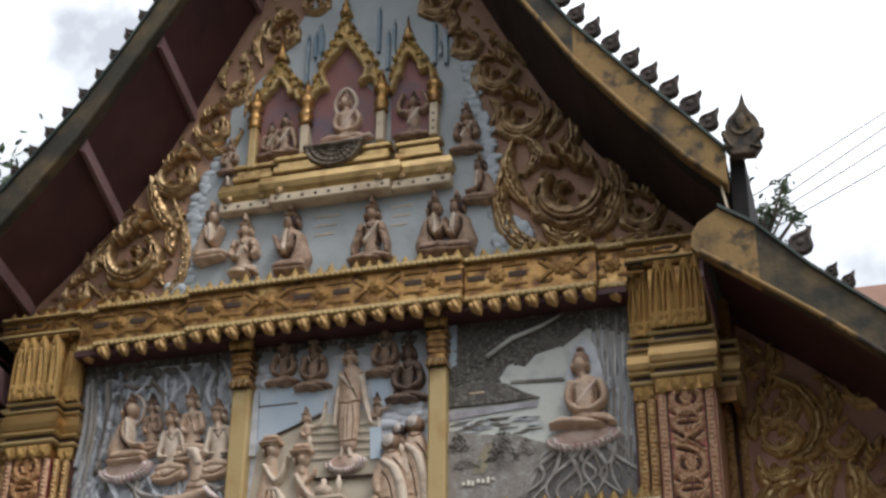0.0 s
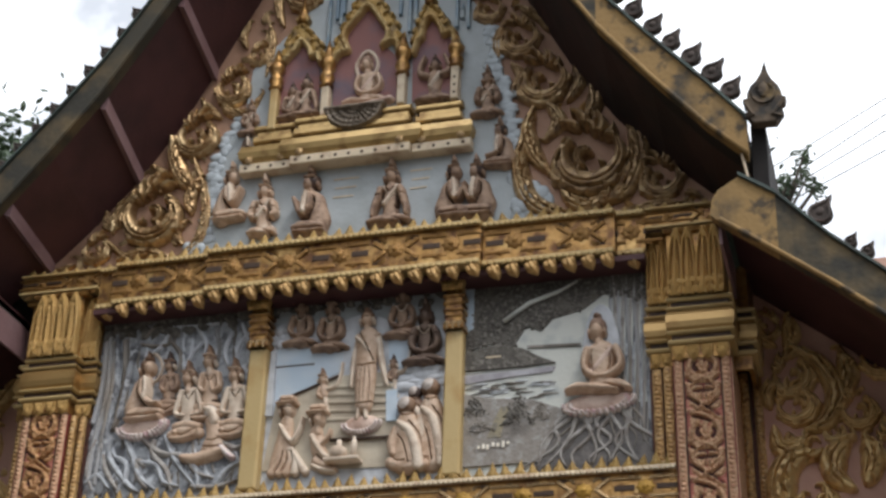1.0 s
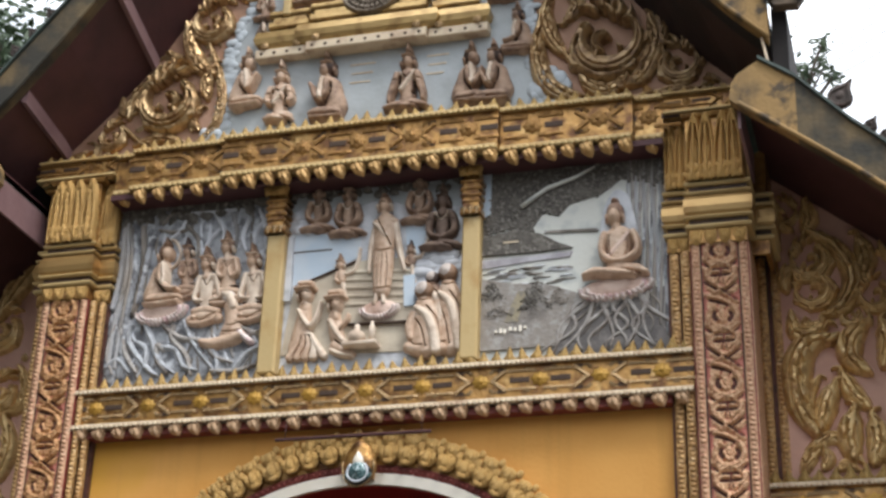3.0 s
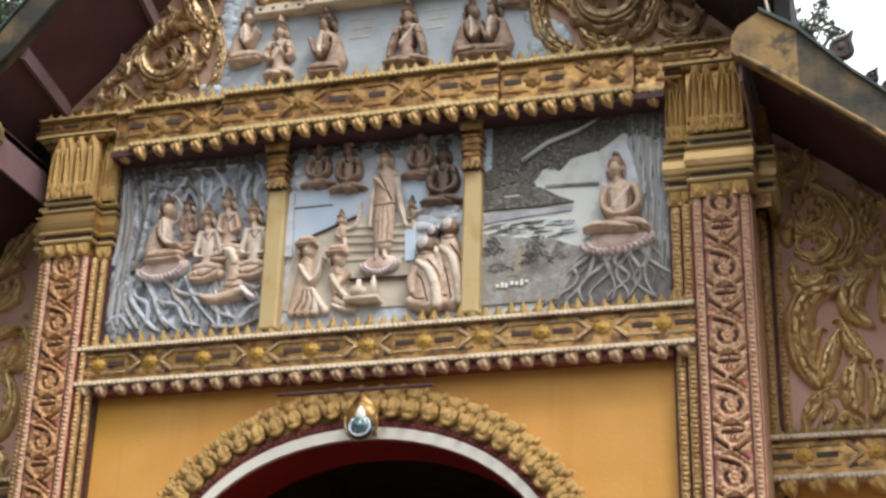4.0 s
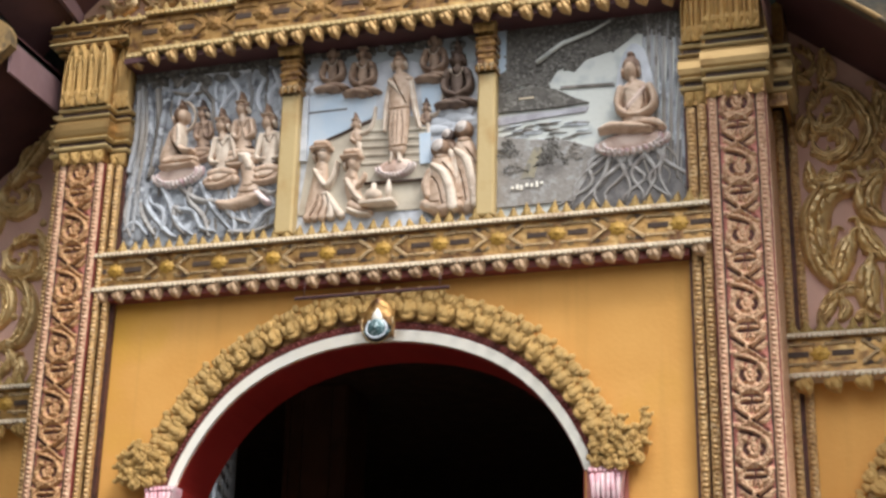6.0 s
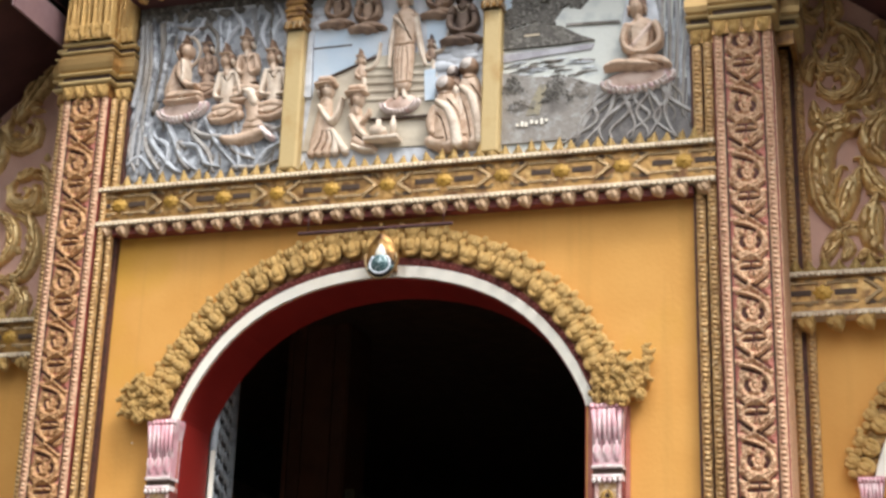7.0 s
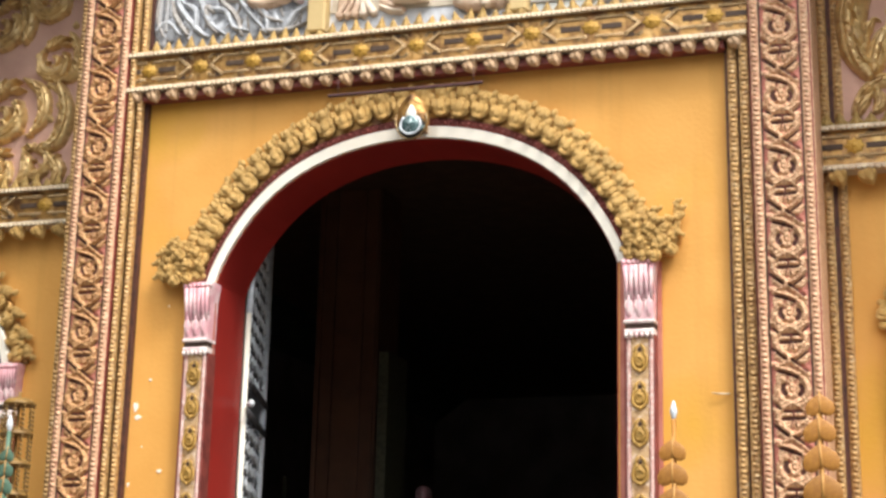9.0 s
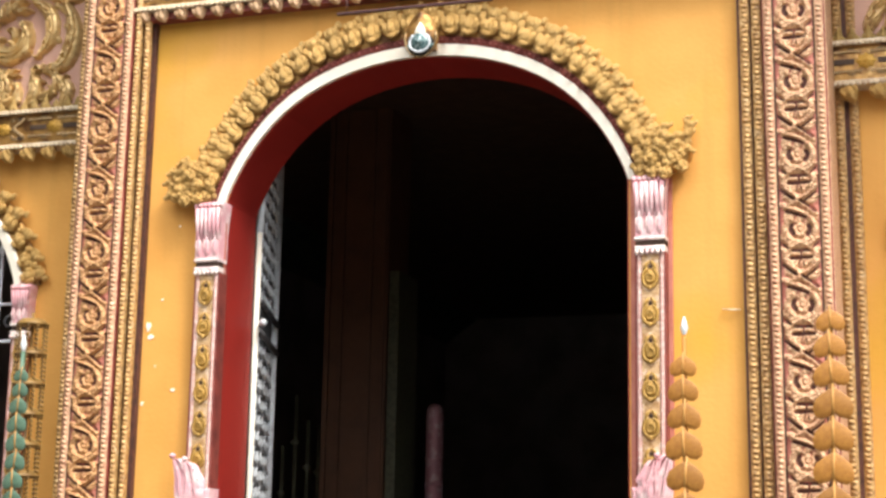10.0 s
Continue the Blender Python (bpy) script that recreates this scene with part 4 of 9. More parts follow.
VINE_H = 0.2987
# Dark red for slots and gaps, whose shade is put into the colour.
GAP_SHADE = material("dark_red_gap_shade", (0.10, 0.035, 0.024), 0.7, 0.0, (0.05, 0.02, 0.014), 30, 0.45, 0.65, 60, 0.2)
# Darker, warmer copy of VINE_GOLD: the left side's light put into the colour.
VINE_DIM = material("dimmed_orange_gold_carving", (0.58, 0.325, 0.145), 0.40, 0.18, (0.36, 0.15, 0.065), 75, 0.48, 0.66, 160, 0.5, (0.66, 0.43, 0.21), 50, 0.55, 0.69, vary=0.08)
VINE_LEFT = vine_unit(VINE_H, 0.150).mesh("vine", [VINE_DIM, PINK_RED, GAP_SHADE])
VINE = vine_unit(VINE_H, 0.150).mesh("vine", [VINE_GOLD, PINK_RED, GAP_SHADE])


def petal_unit():
    """A tall capital leaf, one unit wide and high: beaded middle rib, rims and curled side leaves."""
    R = Relief(-0.52, 0.52, 0.0, 1.02, 0.028)
    R.stroke([(0, 0.05), (0, 0.5), (0, 0.8), (0, 0.95)], [0.48, 0.50, 0.36, 0.06], 0.30, 0, 0.02)
    for e in (-1, 1):
        R.stroke([(e * 0.40, 0.02), (e * 0.42, 0.5), (e * 0.26, 0.8), (0, 0.97)], [0.09, 0.10, 0.09, 0.05], 0.22, 0, 0.18)
        R.groove([(e * 0.26, 0.04), (e * 0.28, 0.5), (e * 0.14, 0.8)], 0.07, 0.26)
        R.tear(e * 0.12, 0.10, e * 25, 0.3, 0.2, 0, 0.22, 0.3, e * 1.0)
    for q in range(7):
        R.blob(0, 0.10 + 0.11 * q, 0.13, 0.075, 0.22, 0, 0, 0.26)
    R.stroke([(-0.46, 0.06), (0.46, 0.06)], 0.07, 0.25, 0, 0.12)
    return R


PETAL = petal_unit().mesh("petal", POD_GOLD)
PENDANT = shared("bead_leaf", Geo().dome([(-0.5, 0), (0.5, 0), (0.5, 0.45), (0.36, 0.8), (0.1, 0.98), (-0.1, 0.98), (-0.36, 0.8), (-0.5, 0.45)][::-1], 0, 0.5).ball((0, -0.45, 0.62), (0.2, 0.25, 0.2), 7, 5).ball((-0.28, -0.36, 0.3), (0.14, 0.2, 0.2), 6, 5).ball((0.28, -0.36, 0.3), (0.14, 0.2, 0.2), 6, 5), POD_GOLD)


def pilaster(xi, xi2, xo2, xo, sign, label):
    """A main pilaster from the floor up: carved red shaft, beaded edges in steps, and a ringed lotus capital."""
    o = thing("pilaster", ((xi2 + xo2) / 2, 0, FLOOR), label, "pilaster", "main pilasters")
    a, b = min(xi2, xo2), max(xi2, xo2)
    z0, z1 = FLOOR + 0.004, 4.60
    oy = 0.10 if sign > 0 else 0.0
    part("shaft", Geo().box(a, b, -0.10, oy + 0.1, z0, z1), SHAFT_RED, o, "deep red painted shaft ground")
    if sign > 0:
        part("side_face", Geo().box(b + 0.0005, b + 0.004, -0.096, oy + 0.1, z0, z1), ROPE, o, "rose gold painted side of the shaft")
    part("stepped_core", Geo().box(min(xi, xi2) - (0.006 if sign > 0 else 0), max(xi, xi2) + (0.006 if sign < 0 else 0), -0.03, -0.001, z0, z1), GAP_SHADE, o)
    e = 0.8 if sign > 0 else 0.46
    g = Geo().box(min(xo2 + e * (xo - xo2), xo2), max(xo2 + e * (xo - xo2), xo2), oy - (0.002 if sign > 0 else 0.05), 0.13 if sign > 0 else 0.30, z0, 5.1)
    part("stepped_core", Geo().add(g.v, g.f, 0, False, BAY) if sign > 0 else g, GAP_SHADE, o)
    part("beaded_edge", rope(a + 0.022, 0.034, -0.112, z0, z1), ROPE, o)
    part("beaded_edge", rope(b - 0.022, 0.034, -0.112, z0, z1), ROPE, o)
    wi, wo = abs(xi2 - xi), abs(xo - xo2)
    for x in (a + 0.0425, b - 0.0425):
        # dark strip for the shade between beaded edge and vine
        part("seam", Geo().box(x - 0.0038, x + 0.0038, -0.1025, -0.099, z0, z1), DARK, o)
    for k in range(2):
        part("beaded_strip", rope(xi2 + (xi - xi2) * (0.27 + 0.48 * k), wi * 0.37, (-0.075 if sign > 0 else -0.097) + 0.022 * k, z0, z1 - 0.01), ROPE_BROWN, o)
    for k in range(2 if sign > 0 else 1):
        g = rope(xo2 + (xo - xo2) * (0.25 + 0.46 * k), wo * 0.33, oy - (0.032 if sign > 0 else 0.082) + 0.025 * k, z0, z1 - 0.01)
        part("beaded_strip", Geo().add(g.v, g.f, 0, True, BAY) if sign > 0 else g, ROPE_BROWN, o)
    step_z, foot = (0.2987, 3.164) if sign > 0 else (0.2877, 2.916)
    for i in range(-7, 6):
        z = foot + i * step_z
        if z > z0 and z + step_z * 0.5 < z1:
            piece("vine", VINE if sign > 0 else VINE_LEFT, spot((a + b) / 2, -0.0995, z, 0, 1, 1.0, step_z / VINE_H), o)
    plan = [(xi, -0.001), (xi, -0.05), (xi2, -0.05), (xi2, -0.12), (xo2, -0.12), (xo2, oy - 0.06), (xo2 + 0.66 * (xo - xo2), oy - 0.06), (xo2 + 0.66 * (xo - xo2), 0.3)]
    if sign < 0:
        plan = [(x, y) for x, y in plan][::-1]
    # capital from below: leaf band, rings, cushion, rings, petals
    cap = part("capital", Geo().sweep(plan, [(-0.02, 4.60), (0.0, 4.60), (0.0, 5.23), (-0.02, 5.23)]).box(a + 0.005, b - 0.005, -0.115, 0, 4.6, 5.23), GOLD_DARK, o)
    for zz, hh, oo, m in ((4.674, 0.011, 0.015, CREAM_GOLD), (4.718, 0.008, 0.019, CREAM_GOLD), (4.832, 0.008, 0.019, CREAM_GOLD), (4.878, 0.011, 0.015, CREAM_GOLD)):
        part("ring", Geo().sweep(plan, [(-0.01, zz - hh), (oo, zz - hh * 0.8), (oo + 0.006, zz), (oo, zz + hh * 0.8), (-0.01, zz + hh)]), m, cap)
    # flat dark bands stand for the shade in the gaps between rings
    for zz, hh in ((4.698, 0.014), (4.853, 0.014)):
        part("groove", Geo().sweep(plan, [(-0.01, zz - hh), (0.002, zz - hh), (0.002, zz + hh), (-0.01, zz + hh)]), DARK, cap)
    part("cushion", Geo().sweep(plan, [(-0.01, 4.727), (0.012, 4.728), (0.022, 4.74), (0.026, 4.765), (0.024, 4.80), (0.012, 4.822), (-0.01, 4.823)]), GOLD_SMOOTH, cap, "smooth gold cushion moulding")
    part("lip", Geo().sweep(plan, [(-0.01, 5.20), (0.02, 5.205), (0.026, 5.218), (0.02, 5.228), (-0.01, 5.232)]), GOLD_DARK, cap)
    w = (b - a) / 4
    for i in range(4):
        piece("petal", PETAL, spot(a + (i + 0.5) * w, -0.118, 4.888, random.uniform(-2, 2), w * 1.06, 0.12, 0.325), cap)
        piece("bead_leaf", PENDANT, spot(a + (i + 0.5) * w, -0.118, 4.665, 180, w * 0.95, 0.035, 0.075), cap)
    for x, y, k in ((xi2 + (xi - xi2) * 0.3, -0.052, 1), (xi2 + (xi - xi2) * 0.75, -0.052, 1)):
        piece("petal", PETAL, spot(x, y, 4.892, 0, 0.05, 0.09, 0.315), cap)
        piece("bead_leaf", PENDANT, spot(x, y, 4.665, 180, 0.048, 0.03, 0.075), cap)
    part("base", Geo().sweep(plan, [(-0.02, z0), (0.06, z0), (0.06, 0.85), (0.03, 0.9), (0.03, 1.0), (-0.01, 1.02)]), GOLD_SMOOTH, o)
    return o


def leaning(o, by, level):
    """Lean an upright thing sideways: by metres a metre, about a level."""
    for ob in o.children_recursive:
        if ob.data.users > 1:
            ob.location.x += by * (level - (ob.matrix_basis.translation.z + o.location.z))
        elif ob.parent is o:
            for v in ob.data.vertices:
                v.co.x += by * (level - (v.co.z + o.location.z))
    return o


pilaster(-1.325, -1.40, -1.64, -1.735, -1, "left red pilaster with gold carved vine and lotus capital")
leaning(pilaster(1.345, 1.45, 1.695, 1.815, 1, "right red pilaster with gold carved vine and lotus capital"), 0.0085, 4.6)


# ---------------------------------------------------------------- the doorway
def pod_arch(o, cx, hw, zs, rise, y, size, n, a0=4, a1=176):
    """A row of gold pods set along an arch, each standing out from its centre."""
    for i in range(n):
        a = radians(a0 + (a1 - a0) * (i + 0.5) / n)
        q = size * 0.62
        x, z = cx - (hw + q) * math.cos(a), zs + (rise + q) * swell(a)
        s = size * random.uniform(0.95, 1.08)
        turn = math.degrees(math.atan2(x - cx, (z - zs) * 1.45 + 0.12))
        piece("pod", POD, spot(x, y, z, turn + random.uniform(-5, 5), s * 0.92, s * 0.52, s * 0.98), o)


def arch_band(cx, hw, zs, rise, w0, w1, y0, y1):
    """A flat band that follows an arch: w0 wide at its feet, w1 at its crown."""
    g, n = Geo(), 36
    v = []
    for i in range(n + 1):
        a = math.pi * i / n
        c, s = math.cos(a), math.sin(a)
        w = w0 + (w1 - w0) * s
        k = swell(a)
        inner, outer = (cx - hw * c, zs + rise * k), (cx - (hw + w) * c, zs + (rise + w) * k)
        mid0, mid1 = [(inner[j] * (1 - t) + outer[j] * t for j in (0, 1)) for t in (0.1, 0.9)]
        mid0, mid1 = tuple(mid0), tuple(mid1)
        v += [(inner[0], y1, inner[1]), (inner[0], y0 + 0.006, inner[1]), (mid0[0], y0, mid0[1]), (mid1[0], y0, mid1[1]), (outer[0], y0 + 0.006, outer[1]), (outer[0], y1, outer[1])]
    f = [(6 * i + j, 6 * i + 6 + j, 6 * i + 6 + (j + 1) % 6, 6 * i + (j + 1) % 6) for i in range(n) for j in range(6)]
    return g.add(v, f + [tuple(range(6)), tuple(range(6 * n + 5, 6 * n - 1, -1))])


ROSE_EDGE = material("dusty_rose_edge_paint", (0.60, 0.36, 0.32), 0.6, 0.0, (0.74, 0.60, 0.55), 60, 0.48, 0.66, 80, 0.3)
SHELL = material("shell_pink_worn_paint", (0.80, 0.70, 0.66), 0.6, 0.0, (0.62, 0.40, 0.42), 22, 0.5, 0.68, 50, 0.2)
STRIP_GOLD = material("dull_gold_strip_paint", (0.58, 0.38, 0.20), 0.5, 0.15, (0.40, 0.21, 0.08), 40, 0.46, 0.66, 60, 0.3, (0.72, 0.56, 0.42), 34, 0.53, 0.66)
BUD_GOLD = material("tan_gold_bud_paint", (0.50, 0.29, 0.06), 0.42, 0.25, (0.24, 0.115, 0.025), 30, 0.46, 0.66, 60, 0.3, (0.66, 0.48, 0.2), 24, 0.54, 0.7, vary=0.1)


def medal():
    """A carved bud: oval rim, a curled leaf inside, two leaflets and a dark dot above."""
    g = Geo().dome(ring(0.40, 18), 0, 0.16)
    g.tube([(0.42 * math.sin(a), -0.14, 0.46 * math.cos(a) - 0.04) for a in np.linspace(0.35, 5.93, 17)], 0.085, 6)
    g.tube([(0.20 * math.sin(a), -0.24, 0.20 * math.cos(a) - 0.06) for a in np.linspace(-0.4, 4.2, 11)], [0.07] * 8 + [0.06, 0.05, 0.03], 6)
    g.ball((0.0, -0.22, -0.52), (0.10, 0.12, 0.12), 7, 5)
    for e in (-1, 1):
        g.tube([(e * 0.30, -0.12, 0.36), (e * 0.24, -0.16, 0.58), (e * 0.04, -0.12, 0.78)], [0.09, 0.10, 0.04], 6)
    return g.ball((0, -0.07, 0.52), (0.10, 0.05, 0.11), 7, 5, 1)


MEDAL = shared("gold_bud", medal(), [BUD_GOLD, DARK])


def small_column(o, x, w, zt, zb, y, level, shaft_colour=RED):
    """A slim door or window column: pink leaf capital, red shaft with a row of gold buds, pink flames at its foot."""
    cap = Geo()
    h = 0.225 * level
    cap.plate([(x - w * 0.46, zt - h), (x + w * 0.46, zt - h), (x + w * 0.48, zt - h * 0.35), (x + w * 0.56, zt - 0.02), (x + w * 0.56, zt), (x - w * 0.56, zt),
               (x - w * 0.56, zt - 0.02), (x - w * 0.48, zt - h * 0.35)], y - 0.026, y + 0.06)
    for i in range(3):
        u = x + (i - 1) * w * 0.32
        cap.dome([(u + p * w * 0.34, zt - h * 0.98 + q * h * 0.42) for p, q in drop(0.46, 12, 0, 0.7)], y - 0.026, 0.012, 0)
        for e in (-1, 1):
            cap.tube([(u, y - 0.030, zt - h * 0.95), (u + e * w * 0.11, y - 0.036, zt - h * 0.78), (u + e * w * 0.02, y - 0.030, zt - h * 0.56)], w * 0.022, 5, 1, 1)
        for e in (-1, 1):
            cap.tube([(u + e * w * 0.07, y - 0.03, zt - h * 0.72), (u + e * w * 0.075, y - 0.036, zt - h * 0.4), (u + e * w * 0.10, y - 0.04, zt - 0.03)], [w * 0.055, w * 0.07, w * 0.075], 6, 0.8)
        cap.tube([(u + w * 0.16, y - 0.026, zt - h * 0.6), (u + w * 0.16, y - 0.0275, zt - 0.04)], w * 0.012, 4, 1, 2)
    for i in range(7):
        cap.ball((x + (i - 3) * w * 0.165, y - 0.030, zt - 0.016), (w * 0.085, 0.012, 0.012), 6, 4, 0)
    part("capital", cap, [PINK, SHELL, DARK], o, "pink leaf-carved capital with worn white edges")
    zc = zt - h
    part("collar", Geo().box(x - w * 0.50, x + w * 0.50, y - 0.032, y + 0.05, zc - 0.016, zc - 0.002, 0.004).box(x - w * 0.48, x + w * 0.48, y - 0.032, y + 0.05, zc - 0.062, zc - 0.040, 0.006),
         SHELL, o, "worn white collar rings")
    g = Geo()
    for i in range(6):
        g.ball((x + (i - 2.5) * w * 0.165, y - 0.028, zc - 0.066), (w * 0.07, 0.012, 0.012), 6, 4)
    part("collar_beading", g, SHELL, o)
    part("collar_gap", Geo().box(x - w * 0.46, x + w * 0.46, y - 0.018, y + 0.05, zc - 0.041, zc - 0.015), DARK, o)
    zc += 0.015
    part("shaft", Geo().box(x - w * 0.5, x + w * 0.5, y - 0.012, y + 0.06, zb, zc - 0.080), shaft_colour, o, "red painted shaft")
    for s in (-1, 1):
        part("shaft_edge", Geo().box(x + s * w * 0.355 - w * 0.065, x + s * w * 0.355 + w * 0.065, y - 0.022, y, zb, zc - 0.085, 0.006), ROSE_EDGE, o, "pale pink rounded edge")
    part("shaft_strip", Geo().box(x - w * 0.27, x + w * 0.27, y - 0.018, y, zb, zc - 0.085), STRIP_GOLD, o, "dull gold shaft strip")
    step_z = w * 1.17
    n = int((zc - 0.10 - zb) / step_z)
    for i in range(n):
        z = zc - 0.10 - (i + 0.55) * step_z
        piece("gold_bud", MEDAL, spot(x, y - 0.018, z, 0, w * 0.56, 0.05, w * 0.66), o)


door = thing("door_1", (DOOR[0], 0, FLOOR), "arched temple doorway with gold pods, white band and pink-capped columns", "doorway", "", "structure")
part("arch_band", arch_band(*DOOR, 0.040, 0.050, -0.022, 0.0035), WHITE, door, "white painted arch band")
g = Geo()
for i in range(110):
    a = math.pi * (i + 0.5) / 110
    g.ball((DOOR[0] - (DOOR[1] + 0.052 + 0.012 * math.sin(a)) * math.cos(a), -0.024, DOOR[2] + (DOOR[3] + 0.064) * swell(a)), (0.007, 0.007, 0.007), 6, 4)
part("arch_beading", g.add(arch_band(DOOR[0], DOOR[1] + 0.042, DOOR[2], DOOR[3] + 0.052, 0.025, 0.035, -0.018, 0.002).v,
                           arch_band(DOOR[0], DOOR[1] + 0.042, DOOR[2], DOOR[3] + 0.052, 0.025, 0.035, -0.018, 0.002).f), RED, door, "red beaded line")
part("pod_ground", arch_band(DOOR[0], DOOR[1] + 0.066, DOOR[2], DOOR[3] + 0.088, 0.085, 0.10, -0.02, 0.001), GOLD_DARK, door)
pod_arch(door, DOOR[0], DOOR[1] + 0.066, DOOR[2], DOOR[3] + 0.086, -0.035, 0.124, 32, 9, 171)
for s, cx in ((-1, DOOR[0] - DOOR[1] - 0.115), (1, DOOR[0] + DOOR[1] + 0.115)):
    # the round leafy tuft at the foot of the arch
    g = Geo().ball((cx + s * 0.06, -0.04, 3.125), (0.10, 0.045, 0.085), 12, 8)
    part("flame_tuft", g, GOLD_DARK, door, "gold curled tuft at the arch foot")
    for dx, dz, k in ((-0.055, 0.02, 0.075), (0.0, 0.005, 0.07), (0.055, 0.0, 0.075), (0.11, 0.02, 0.07), (-0.045, 0.075, 0.075), (0.01, 0.06, 0.08), (0.07, 0.06, 0.08), (0.125, 0.075, 0.065), (-0.02, 0.125, 0.075), (0.04, 0.115, 0.08), (0.10, 0.12, 0.07), (0.05, 0.16, 0.06)):
        piece("pod", POD, spot(cx + s * dx, -0.062 - 0.03 * (1 - min(1, abs(dx - 0.04) / 0.1)), 3.055 + dz, s * random.uniform(-40, 80), s * k, k * 0.8, k), door)
    for dx, dz, k in ((0.135, 0.13, 0.06), (0.15, 0.17, 0.05), (0.14, 0.205, 0.035)) if s > 0 else ():
        piece("pod", POD, spot(cx + dx, -0.05, 3.055 + dz, 10, k, k * 0.8, k * 1.2), door)
small_column(door, -0.985, 0.122, 3.036, 1.78, -0.045, 1.12)
small_column(door, 0.985, 0.128, 3.036, 1.78, -0.045, 1.12)
for x0, x1 in ((-0.936, -0.926), (0.895, 0.920), (1.0495, 1.066), (-1.062, -1.0465)):
    part("jamb_strip", Geo().box(x0, x1, -0.016, -0.0005, 1.78, 3.03), PINK_RED, door, "faded pink red edge strip")
for s, x in ((-1, -0.985), (1, 0.985)):
    g = Geo().box(x - 0.075, x + 0.075, -0.1, -0.001, FLOOR + 0.004, 1.78, 0.01)
    part("pedestal", g, PINK, door)
    for dx, dz, a, k in ((-0.02, 1.70, s * 4, 0.15), (s * 0.06, 1.69, s * 24, 0.22), (s * 0.03, 1.68, s * 14, 0.21), (-s * 0.05, 1.66, -s * 8, 0.15)):
        g = kanok(0.34, 0.5, 4)
        g = Geo().add(g.v, g.f, 0, True, spot(x + dx * 0.55, -0.1, dz, a, k if dx >= 0 else -k, k, k))
        part("foot_flame", g, PINK, door, "pink flame leaf at the column foot")

# the mirrored keystone jewel
key = Geo()
key.dome([(-0.0 + x * 0.19, 3.615 + z * 0.215) for x, z in drop(0.5, 18, 0, 0.6)], -0.09, 0.035)
o = thing("keystone_ornament", (0.0, -0.09, 3.615), "flame-shaped keystone with mirror, black enamel and gold rim", "ornament")
part("rim", key, GOLD_DARK, o, "gold flame rim")
TEAL = material("teal_mirror_mosaic", (0.06, 0.13, 0.135), 0.35, 0.2, (0.36, 0.44, 0.45), 90, 0.50, 0.58, 50, 0.1)
part("jewel_bed", Geo().dome([(0.006 + x * 0.135, 3.612 + z * 0.115) for x, z in drop(0.5, 18, 0, 0.3)], -0.112, 0.03), BLACK, o, "black enamel bed")
part("mosaic", Geo().dome([(0.008 + x * 0.096, 3.626 + z * 0.095) for x, z in drop(0.5, 18, 0, 0.3)], -0.128, 0.02), TEAL, o, "teal mirror mosaic")
part("silver_ring", Geo().tube([(0.008 + x * 0.10, -0.136, 3.624 + z * 0.092) for x, z in drop(0.5, 22, 0, 0.3)][3:20], 0.0055, 6), SILVER, o, "silver rim of the mosaic")
part("mirror_tip", Geo().dome([(0.008 + x * 0.062, 3.685 + z * 0.075) for x, z in drop(0.5, 16, 0, 0.9)], -0.131, 0.012), WHITE, o, "bright white drop")
g = Geo().dome([(0.010 + x, 3.668 + z) for x, z in ring(0.026, 16, 4, 0.4)], -0.138, 0.016)
for s in (-1, 1):
    g.dome(drop(0.4, 8), 0, 0.15, 0, spot(0.01 + s * 0.034, -0.132, 3.640, s * 60, 0.034, 0.05, 0.034))
part("mirror_flower", g, TEAL, o, "teal flower inlay")
part("rim_edge", Geo().tube([(0.004 + x * 0.155, -0.115, 3.607 + z * 0.20) for x, z in drop(0.5, 22, 0, 0.3)][5:18], 0.005, 6), GOLD, o)
for i in range(3):
    part("backing_block", Geo().box(-0.05 + 0.035 * i, -0.02 + 0.035 * i, -0.09, -0.02, 3.66, 3.76), GOLD_DARK, o)

o = thing("batten", (-0.02, -0.14, 3.82), "thin dull red wooden batten fixed under the lintel", "batten")
part("bar", Geo().box(-0.375, 0.332, -0.15, -0.135, 3.82, 3.832, 0.003), MAROON, o)
for x in (-0.33, 0.29):
    part("hanger_wire", Geo().tube([(x, -0.142, 3.83), (x, -0.142, 3.90)], 0.0022, 5), MAROON, o)
o = thing("wall_hook", (1.32, 0, 2.48), "small white metal hook with wire beside the door", "hook")
part("plate", Geo().tube([(1.262, -0.012, 2.486), (1.30, -0.02, 2.480), (1.335, -0.01, 2.481)], [0.002, 0.004, 0.003], 6), WHITE_TRIM, o)


